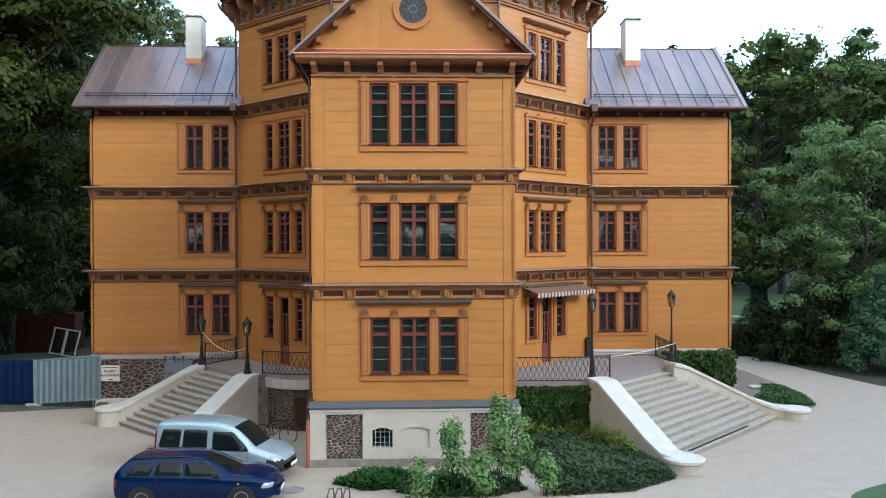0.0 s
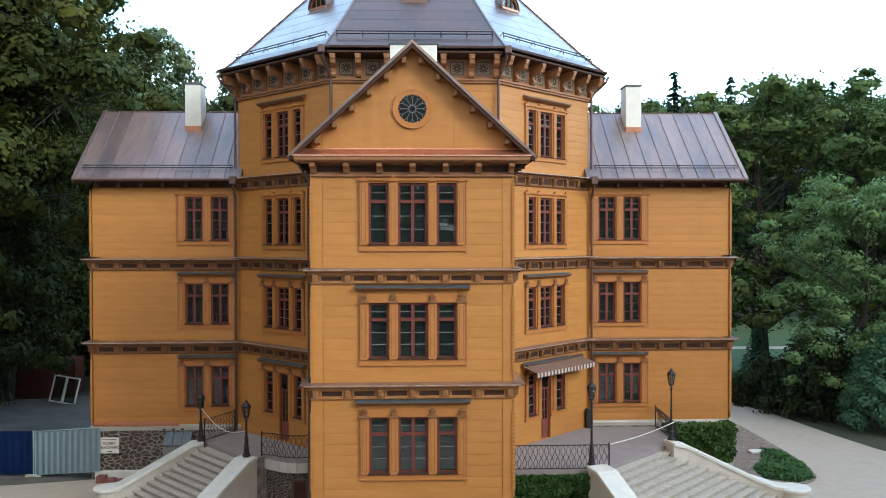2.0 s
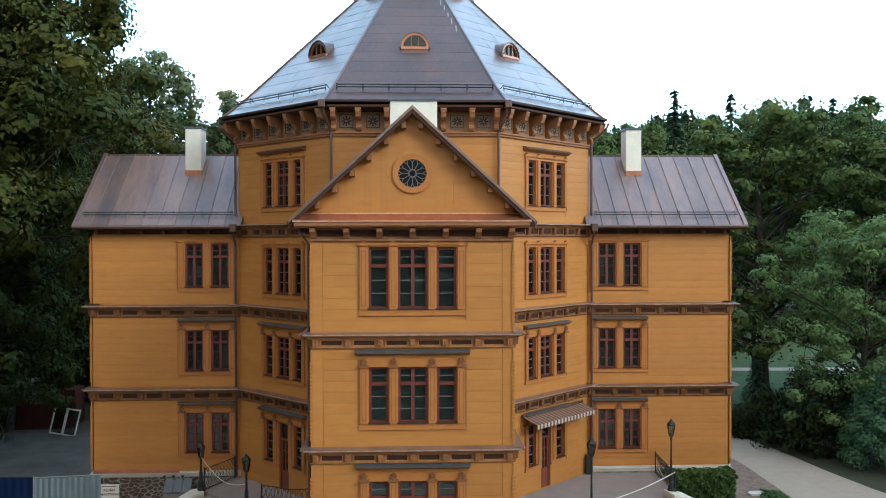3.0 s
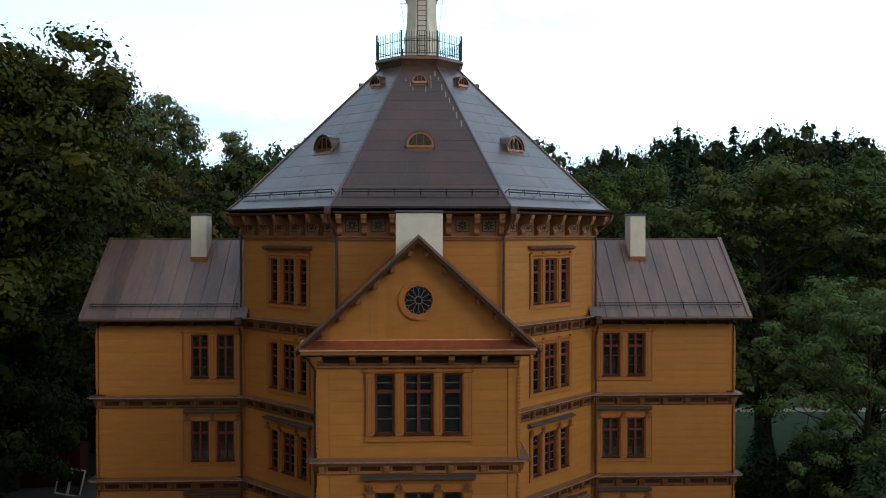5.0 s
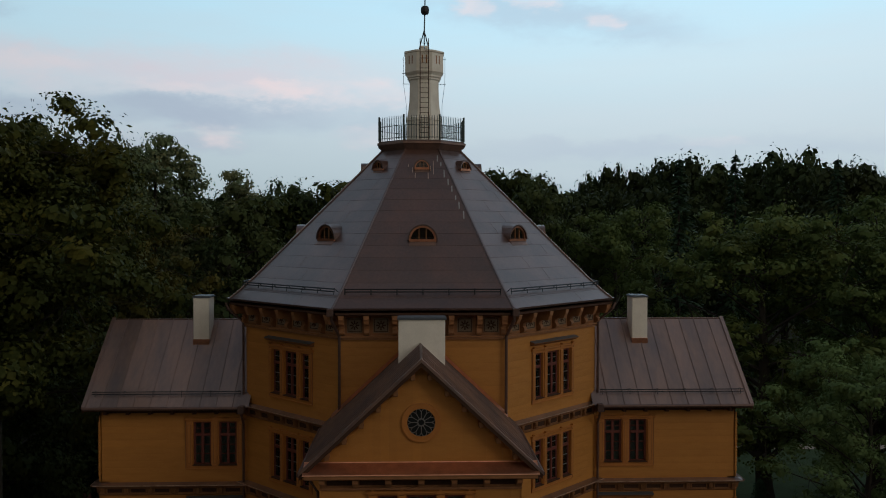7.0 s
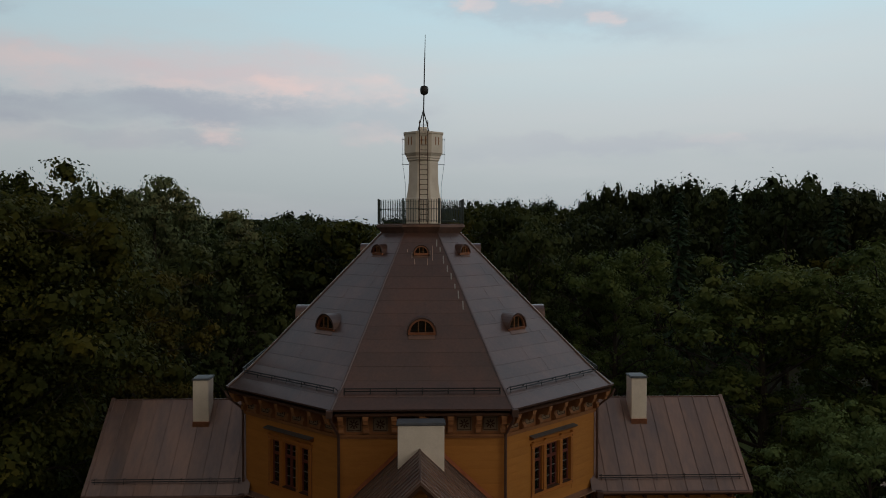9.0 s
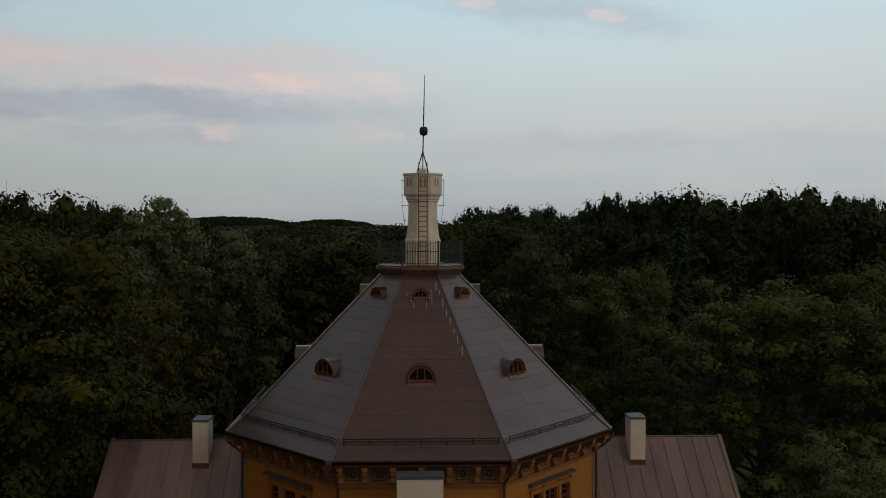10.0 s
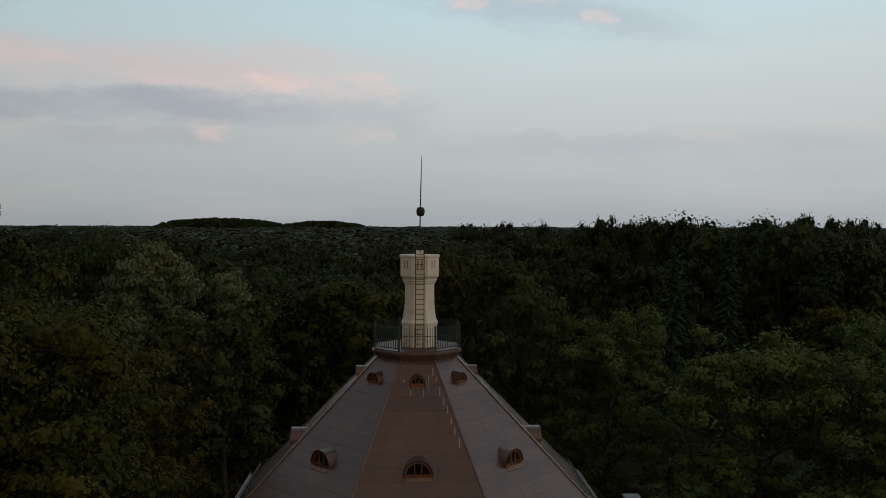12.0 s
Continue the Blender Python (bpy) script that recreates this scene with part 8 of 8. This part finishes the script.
# ---- bicycle and cycle stand ----
def bicycle(x, y, deg):
    b = thing("bicycle", "dark bicycle leaning by the terrace wall", "bicycle", m=pose(x, y, 0, 0, 8, deg))
    for wx in (-0.5, 0.5):
        bm = bmesh.new()
        tube(bm, [(wx + 0.33 * math.cos(2 * math.pi * i / 24), 0, 0.34 + 0.33 * math.sin(2 * math.pi * i / 24)) for i in range(25)], 0.018, 5)
        wh = part("wheel", bm, "rubber", b)
        for i in range(8):
            bm = bmesh.new()
            tube(bm, [(wx, 0, 0.34), (wx + 0.32 * math.cos(2 * math.pi * i / 8), 0, 0.34 + 0.32 * math.sin(2 * math.pi * i / 8))], 0.003, 3)
            part("spoke", bm, "alloy", wh)
    bm = bmesh.new()
    for p, q in (((-0.5, 0, 0.34), (-0.05, 0, 0.30)), ((-0.05, 0, 0.3), (-0.2, 0, 0.9)), ((-0.2, 0, 0.82), (0.38, 0, 0.86)), ((-0.05, 0, 0.3), (0.4, 0, 0.78)), ((0.36, 0, 0.95), (0.5, 0, 0.34)), ((-0.2, 0, 0.8), (-0.5, 0, 0.34))):
        tube(bm, [p, q], 0.018, 6)
    part("frame", bm, "iron", b)
    bm = bmesh.new()
    bevel_box(bm, -0.33, -0.08, -0.08, 0.08, 0.9, 0.95, 0.02)
    part("saddle", bm, "rubber", b)
    bm = bmesh.new()
    tube(bm, [(0.30, -0.28, 1.02), (0.36, -0.1, 1.0), (0.36, 0.1, 1.0), (0.30, 0.28, 1.02)], 0.014, 5)
    part("handlebar", bm, "iron", b)


bicycle(-5.25, -10.6, 20)
st = thing("cycle_stand", "looped metal cycle stand on the gravel", "cycle stand")
for k in range(3):
    bm = bmesh.new()
    x = -2.55 + 0.22 * k
    tube(bm, [(x, -18.35, 0.0), (x, -18.33, 0.35), (x + 0.05, -18.25, 0.52), (x + 0.13, -18.1, 0.5), (x + 0.15, -18.0, 0.35), (x + 0.15, -17.95, 0.0)], 0.02, 6)
    part("hoop", bm, "gutter", st)
bm = bmesh.new()
tube(bm, [(-2.65, -18.35, 0.03), (-1.9, -18.35, 0.03)], 0.02, 6)
part("foot_bar", bm, "gutter", st)

# field stones: irregular, wedged together, each proud of its mortar
def rubble(parent, place, u0, u1, z0, z1, sz, seed):
    r6 = random.Random(seed)
    # large stones first, then smaller ones pushed in between them
    seeds = []
    for want, near in ((0.30, 1.0), (0.45, 0.72), (0.9, 0.48)):
        for _ in range(int(want * (u1 - u0) * (z1 - z0) / (sz * sz * 0.45))):
            u, z = r6.uniform(u0, u1), r6.uniform(z0, z1)
            if all(((u - p[0]) / sz) ** 2 + ((z - p[1]) / (sz * 0.62)) ** 2 > near * near for p in seeds):
                seeds.append((u, z))
    for su, sv in seeds:
        cell = [(u0, z0), (u1, z0), (u1, z1), (u0, z1)]
        for qu, qv in seeds:
            # heights count more than widths, so that the stones lie flat
            du, dv = qu - su, (qv - sv) * 2.8
            if (du == 0 and dv == 0) or abs(du) > sz * 3 or abs(qv - sv) > sz * 2:
                continue
            mu, mv = (qu + su) / 2, (qv + sv) / 2
            side = [(p[0] - mu) * du + (p[1] - mv) * dv for p in cell]
            cut = []
            for a, b, fa, fb in zip(cell, cell[1:] + cell[:1], side, side[1:] + side[:1]):
                if fa <= 0:
                    cut.append(a)
                if (fa < 0) != (fb < 0):
                    t = fa / (fa - fb)
                    cut.append((a[0] + (b[0] - a[0]) * t, a[1] + (b[1] - a[1]) * t))
            cell = cut
            if len(cell) < 3:
                break
        if len(cell) < 3:
            continue
        cu_, cv = sum(p[0] for p in cell) / len(cell), sum(p[1] for p in cell) / len(cell)
        soft = []
        for a, b in zip(cell, cell[1:] + cell[:1]):
            soft += [(a[0] * 0.70 + b[0] * 0.30, a[1] * 0.70 + b[1] * 0.30), (a[0] * 0.32 + b[0] * 0.68, a[1] * 0.32 + b[1] * 0.68)]
        gap = sz * (0.02 + 0.075 * r6.random() ** 1.6)
        rim, top = [], []
        bm = bmesh.new()
        for pu, pv in soft:
            d = math.hypot(pu - cu_, pv - cv) or 1.0
            f = max(0.3, (d - gap * r6.uniform(0.4, 2.0)) / d)
            x, z = (pu - cu_) * f, (pv - cv) * f
            rim.append(bm.verts.new((x, 0.012, z)))
            top.append(bm.verts.new((x * 0.80, -0.022 - 0.018 * r6.random(), z * 0.80)))
        bm.faces.new(top)
        for i in range(len(rim)):
            bm.faces.new((rim[i], rim[(i + 1) % len(rim)], top[(i + 1) % len(rim)], top[i]))
        bmesh.ops.recalc_face_normals(bm, faces=bm.faces[:])
        part("stone", bm, "rock", parent, matrix=place(cu_, cv))


rubble(plinth, lambda u, z: PL.at(u, z, -0.10), -2.92, -1.75, 0.26, 1.72, 0.165, 61)
rubble(plinth, lambda u, z: PL.at(u, z, -0.10), 1.80, 2.93, 0.26, 1.72, 0.165, 62)
rubble(left_plinth, lambda u, z: LP.at(u, z, -0.03), -3.25, 1.9, 0.0, 2.16, 0.29, 64)
CW = [Vector((x * 0.995, y * 0.995, 0)) for x, y in arc]


def curve_at(u, z):
    k = min(7, max(0, int(u / 0.355)))
    p, q = CW[k], CW[k + 1]
    d = (q - p).normalized()
    n_ = Vector((d.y, -d.x, 0))
    m = Matrix.Identity(4)
    c_ = p.lerp(q, min(1, u / 0.355 - k)) + Vector((0, 0, z))
    for i in range(3):
        m[i][0], m[i][1], m[i][2], m[i][3] = d[i], -n_[i], (0, 0, 1)[i], c_[i]
    return m


rubble([o for o in tl.children if o.name.startswith("retaining_wall")][0], curve_at, 0.0, 2.8, 0.0, 1.62, 0.175, 65)
cd = thing("cellar_door", "small dark wooden cellar door in the stone wall", "door")
bm = bmesh.new()
box(bm, -4.72, -4.28, -8.70, -8.50, 0.30, 1.32)
part("door_leaf", bm, "dark_brown", cd)
for x0, x1, z0, z1 in ((-4.80, -4.722, 0.30, 1.40), (-4.278, -4.20, 0.30, 1.40), (-4.722, -4.278, 1.322, 1.40)):
    bm = bmesh.new()
    bevel_box(bm, x0, x1, -8.74, -8.50, z0, z1, 0.01)
    part("door_frame", bm, "gutter", cd)

hatch = thing("cellar_hatch", "sloping grey sheet-metal hatch against the stone plinth", "hatch")
for i in range(3):
    x0 = -11.15 + 0.40 * i
    bm = bmesh.new()
    v = [bm.verts.new(p) for p in ((x0 + 0.008, -3.80, 1.60), (x0 + 0.392, -3.80, 1.60), (x0 + 0.392, -3.42, 2.12), (x0 + 0.008, -3.42, 2.12), (x0 + 0.008, -3.80, 1.55), (x0 + 0.392, -3.80, 1.55), (x0 + 0.392, -3.42, 2.07), (x0 + 0.008, -3.42, 2.07))]
    for f in ((0, 1, 2, 3), (7, 6, 5, 4), (0, 4, 5, 1), (1, 5, 6, 2), (2, 6, 7, 3), (3, 7, 4, 0)):
        bm.faces.new([v[q] for q in f])
    part("metal_panel", bm, "lead", hatch)
    bm = bmesh.new()
    tube(bm, [(x0 + 0.02, -3.46, 2.06), (x0 + 0.02, -3.60, 2.20), (x0 + 0.02, -3.62, 2.27)], 0.018, 5)
    bevel_box(bm, x0 - 0.05, x0 + 0.09, -3.66, -3.58, 2.25, 2.30, 0.01)
    part("bracket_arm", bm, "iron", hatch)
bm = bmesh.new()
box(bm, -11.15, -9.95, -3.78, -3.40, -0.1, 1.54)
part("hatch_wall", bm, "dirty_plaster", hatch)
crate = thing("crate", "dark wooden crate with a pale board on the container roof", "crate", m=pose(-25.3, 17.1, 2.6, 0, 0, 20))
bm = bmesh.new()
bevel_box(bm, -0.45, 0.45, -0.35, 0.35, 0.0, 0.62, 0.02)
part("box", bm, "dark_brown", crate)
bm = bmesh.new()
bevel_box(bm, -0.75, 0.75, -0.42, 0.42, -0.02, 0.02, 0.006, pose(0.0, 0.0, 0.74, 16, -10, 0))
part("board", bm, "coping", crate, "pale tilted board")
# dark band on the lowest tread, added as a thin flat strip
e0, e1 = Vector((8.7, -13.9, 0)), Vector((15.1, -7.1, 0))
side = Vector((-0.728, 0.685, 0))
bm = bmesh.new()
v = [bm.verts.new(e0.lerp(e1, f) + side * o + Vector((0, 0, z))) for z in (0.158, 0.170) for f, o in ((0.10, 0.07), (0.66, 0.07), (0.66, 0.19), (0.10, 0.19))]
for f in ((3, 2, 1, 0), (4, 5, 6, 7), (0, 1, 5, 4), (1, 2, 6, 5), (2, 3, 7, 6), (3, 0, 4, 7)):
    bm.faces.new([v[q] for q in f])
tagged(part("tread_strip", bm, "rubber"), "dark strip added along the lowest stone tread", "strip")
bricks = thing("brick_step", "low step of dull red bricks beside the plinth", "step")
for x0, x1, y0, y1, z1 in ((-14.02, -13.62, -3.98, -3.60, 0.30), (-13.60, -13.22, -3.98, -3.60, 0.17), (-13.20, -12.74, -4.0, -3.62, 0.13)):
    bm = bmesh.new()
    bevel_box(bm, x0, x1, y0, y1, -0.03, z1, 0.012)
    part("brick", bm, "brick_red", bricks)
bm = bmesh.new()
bevel_box(bm, -14.2, -12.2, -3.585, -3.30, -0.1, 0.42, 0.02)
tagged(part("plinth_ledge", bm, "coping"), "pale plastered ledge at the foot of the stone plinth", "ledge", kind="structure")
slab = thing("stone_slab", "pale broken stone slab lying on the bare soil", "stone", m=pose(17.0, 0.0, 0.03, 0, 3, 24))
bm = bmesh.new()
poly_slab(bm, [(-0.55, -0.22), (0.1, -0.30), (0.52, -0.12), (0.44, 0.2), (-0.2, 0.27), (-0.5, 0.1)], 0.0, 0.09)
part("slab", bm, "coping", slab)

# nearer trees round the palace: (kind, x, y, width scale, height in metres, turn)
rng = random.Random(77)
NEAR = [
    (TALL_LIME, -22.2, 3.0, 1.10, 29.4, 0.3), (NEAR_LIME, -25.8, 8.5, 1.0, 28.6, 3.6), (LIME[1], -27.0, 16.0, 0.9, 26.0, 1.4), (FINE[1], -29.0, -3.0, 1.2, 29.0, 2.2), (LIME[0], -28.0, 15.0, 1.0, 27.5, 0.9),
    (FINE[1], -37.0, 6.0, 1.2, 29.0, 4.0), (AUTUMN, -21.5, 24.0, 0.95, 23.0, 3.0), (FINE[0], -31.0, 25.0, 1.05, 27.0, 5.0), (FINE[1], -38.5, 38.0, 1.1, 30.5, 0.2), (FINE[0], -33.0, 41.0, 0.7, 30.0, 1.2), (FINE[1], -29.5, 43.0, 0.6, 29.4, 2.6),
    (POPLAR, -23.0, 34.0, 1.0, 29.9, 1.1), (POPLAR, -20.4, 36.0, 1.0, 28.9, 2.9), (POPLAR, -16.9, 40.0, 1.0, 26.9, 4.1), (POPLAR, -25.0, 33.0, 1.0, 28.4, 5.1),
    (OAK[0], 26.2, 21.6, 1.12, 23.6, 0.0), (OAK[1], 34.0, 20.0, 1.0, 22.4, 1.0), (OAK[0], 40.0, 27.0, 1.1, 24.5, 2.0), (OAK[1], 42.0, 12.0, 1.0, 22.0, 3.3),
    (OAK[1], 18.0, 36.0, 0.9, 24.0, 4.4), (FINE[0], 49.0, 24.0, 1.1, 25.0, 5.2),
]
for proto, x, y, s, hh, rz in NEAR:
    plant(proto, x, y, s, rz, hh / proto[2], "tree", "tall broad-leaved tree with a dense dark green crown", "park trees")
plant(LIGHT, 26.6, 7.5, 0.85, 0.4, 15.3 / LIGHT[2], "tree", "broad light-green tree beside the drive")
for x, y, w_, hh, rz in ((28.4, 50.0, 1.2, 29.4, 0.7), (38.4, 60.0, 1.1, 30.8, 2.0), (51.0, 60.0, 1.1, 30.3, 3.4)):
    plant(SPRUCE, x, y, w_, rz, hh / 26, "spruce", "dark pointed spruce standing above the wood", category="spruce")

plant(YOUNG_SPRUCE, 22.4, 13.2, 1.0, 0.8, 0.95, "spruce", "small young spruce among the dark shrubs", category="spruce")
bn = thing("bench", "wooden park bench beside the pale footpath", "bench", m=pose(39.4, 41.6, 0.0, 0, 0, -8))
for nm, x0, x1, y0, y1, z0, z1 in (("seat_slat", -1.0, 1.0, -0.22, -0.05, 0.42, 0.46), ("seat_slat", -1.0, 1.0, 0.0, 0.17, 0.42, 0.46), ("back_slat", -1.0, 1.0, 0.24, 0.28, 0.58, 0.70), ("back_slat", -1.0, 1.0, 0.27, 0.31, 0.78, 0.90),
                                   ("leg", -0.85, -0.75, -0.2, 0.3, 0.0, 0.42), ("leg", 0.75, 0.85, -0.2, 0.3, 0.0, 0.42), ("back_post", -0.84, -0.76, 0.31, 0.36, 0.0, 0.92), ("back_post", 0.76, 0.84, 0.31, 0.36, 0.0, 0.92)):
    bm = bmesh.new()
    bevel_box(bm, x0, x1, y0, y1, z0, z1, 0.008)
    part(nm, bm, "step" if "leg" in nm or "post" in nm else "bracket", bn)

# the wood behind, tree by tree: tallest beyond the clearing
for i in range(205):
    y = 26 + 125 * (i / 205) ** 0.85 + rng.uniform(-3, 3)
    half = 27 + y * 0.56
    x = rng.uniform(-half, half)
    if abs(x) < 18 and y < 30:
        continue
    if 14 < x < 74 and y < 57:
        continue
    base = 25.5 + 5.0 * max(0.0, min(1.0, (x - 5) / 30)) * (1 if y > 60 else 0.5) + 2.5 * max(0.0, min(1.0, (-x - 25) / 20))
    if x > 15 and y < 62:
        base = 21.5
    p = FINE[rng.randrange(2)] if y < 62 else MID[rng.randrange(3)]
    plant(p, x, y, rng.uniform(0.85, 1.15), rng.uniform(0, 6.28), (base + rng.uniform(-3.5, 2.5) + (0.8 if x > 20 and y > 60 else 0)) / p[2], "tree", "woodland tree with a dark green crown", "wood round the palace")
# taller trees that stand out of the far canopy
for i, (x, y, hh) in enumerate(((14, 160, 32.3), (18, 156, 31.6), (22, 162, 32.2), (27, 150, 31.0), (31, 158, 32.6), (36, 108, 33.2), (33.5, 112, 32.6), (39.5, 106, 32.8), (46, 118, 32.2), (52, 112, 32.6), (60, 104, 33.0), (66, 100, 33.4), (-58, 120, 31.5), (-64, 118, 31.0))):
    p = MID[i % 3]
    plant(p, x, y, 0.8, i * 1.3, hh / p[2], "tree", "tall woodland tree standing above its neighbours", "wood round the palace")
# added trees behind the camera and to both sides, seen only in panes
# out of view, they dim reflections and shade the walls, most on the left
for i in range(80):
    a = radians(-205 + 230 * i / 79)
    r = (58, 70)[i % 2] + rng.uniform(-3, 3)
    x, y = r * (1.1 if math.cos(a) > 0 else 0.70) * math.cos(a), -16 + r * math.sin(a)
    if y > 20:
        continue
    plant(UNSEEN_TREE, x, y, rng.uniform(1.1, 1.4), rng.uniform(0, 6.28), rng.uniform(25, 31) / UNSEEN_TREE[2], "tree", "woodland tree with a dark green crown", "wood round the palace")

# a lattice radio mast far off in the wood
bm = bmesh.new()
for k in range(3):
    a = radians(90 + 120 * k)
    tube(bm, [(1.1 * math.cos(a), 1.1 * math.sin(a), 0), (0.45 * math.cos(a), 0.45 * math.sin(a), 42)], 0.11, 5)
for i in range(22):
    z, w_ = 1.8 * i, 1.1 - 0.65 * 1.8 * i / 42
    for k in range(3):
        a, b = radians(90 + 120 * k), radians(210 + 120 * k)
        tube(bm, [(w_ * math.cos(a), w_ * math.sin(a), z), (w_ * math.cos(b), w_ * math.sin(b), z + 1.8)], 0.05, 4)
radio = thing("radio_mast", "grey lattice radio mast standing in the far wood", "mast", m=pose(-160.5, 300, -4))
part("lattice", bm, "zinc_sheet", radio)
for k in range(3):
    a = radians(30 + 120 * k)
    for z in (37.5, 40.2):
        bm = bmesh.new()
        bevel_box(bm, -0.28, 0.28, -0.18, 0.18, 0, 2.1, 0.04)
        part("panel_antenna", bm, "cream", radio, matrix=pose(0.95 * math.cos(a), 0.95 * math.sin(a), z, 0, 0, math.degrees(a) + 90))
bm = bmesh.new()
tube(bm, [(0, 0, 41.5), (0, 0, 48)], [0.07, 0.03], 5)
part("whip", bm, "iron", radio)

# the far forest: an unbroken canopy to the horizon
def canopy():
    r2 = random.Random(9)
    cs = []
    for i in range(4600):
        y = 140 * (3600 / 140) ** (i / 4600)
        half = y * 0.62 + 40
        x = r2.uniform(-half, half)
        h = 16 + 4 * noise.noise((x * 0.01, y * 0.006, 0)) + r2.uniform(-2.5, 2.5)
        k = max(1.0, y / 300)
        cs.append((Vector((x, y, h - 3)), 5.0 * k ** 0.85))
    vs, fs = [], []
    for c, rad in cs:
        for _ in range(18):
            d = Vector((r2.gauss(0, 1), r2.gauss(0, 1), abs(r2.gauss(0, 0.8)) - 0.3)).normalized() * rad * r2.uniform(0.75, 1.05)
            d.z *= 0.75 * 5.0 / rad
            p = c + d
            s = rad * 0.55 * r2.uniform(0.6, 1.2)
            nr = (d.normalized() + Vector((r2.gauss(0, 0.2), r2.gauss(0, 0.2), 0.5))).normalized()
            a = nr.cross(Vector((r2.gauss(0, 1), r2.gauss(0, 1), r2.gauss(0, 1)))).normalized()
            b = nr.cross(a)
            sb = s * 0.8
            b.z *= 5.0 / rad
            a.z *= 5.0 / rad
            k = len(vs)
            vs += [p - a * s * 0.5, p + b * sb * 0.5, p + a * s * 0.5, p - b * sb * 0.5]
            fs.append((k, k + 1, k + 2, k + 3))
    ob = part("forest", mesh_from("forest", vs, fs, "leaf_far"), None)
    tagged(ob, "endless dark green forest canopy to the horizon", "forest", kind="stuff")


canopy()
# flat sheet added for the shade between the far treetops
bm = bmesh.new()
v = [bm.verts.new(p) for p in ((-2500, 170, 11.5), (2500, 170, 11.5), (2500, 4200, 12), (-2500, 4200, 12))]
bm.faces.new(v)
tagged(part("forest_understorey", bm, "leaf_far"), "flat dark sheet standing in for the shade below the far treetops", "forest", kind="stuff")

# low wooded hills on the horizon: rounded treetops packed over a swell of ground
for cx, wd, hh, y in ((-0.222, 0.076, 45, 2700), (-0.10, 0.05, 37, 3000)):
    r3 = random.Random(int(y))
    vs, fs = [], []
    for i in range(1500):
        f = r3.uniform(-1, 1)
        yy = y + r3.uniform(-60, 160)
        x = (cx + wd * f) * y
        z = 8 + (hh - 8) * (1 - f * f) ** 0.5 * r3.uniform(0.0, 1.0) ** 0.5 + 2.5 * noise.noise((x * 0.02, 3.0, 0))
        a, b = Vector((r3.uniform(9, 16), r3.gauss(0, 3), r3.gauss(0, 2))), Vector((r3.gauss(0, 2), r3.gauss(0, 2), r3.uniform(5, 9)))
        p, k = Vector((x, yy, z - 5)), len(vs)
        vs += [p - a, p - b - a * 0.4, p + a * 0.8 - b * 0.5, p + a, p + b * 0.6 + a * 0.6, p + b, p + b * 0.7 - a * 0.6]
        fs.append(tuple(range(k, k + 7)))
    tagged(part("far_hill", mesh_from("far_hill", vs, fs, "leaf_far"), None), "low dark wooded hill on the horizon", "hill", kind="stuff")

lay_planks()
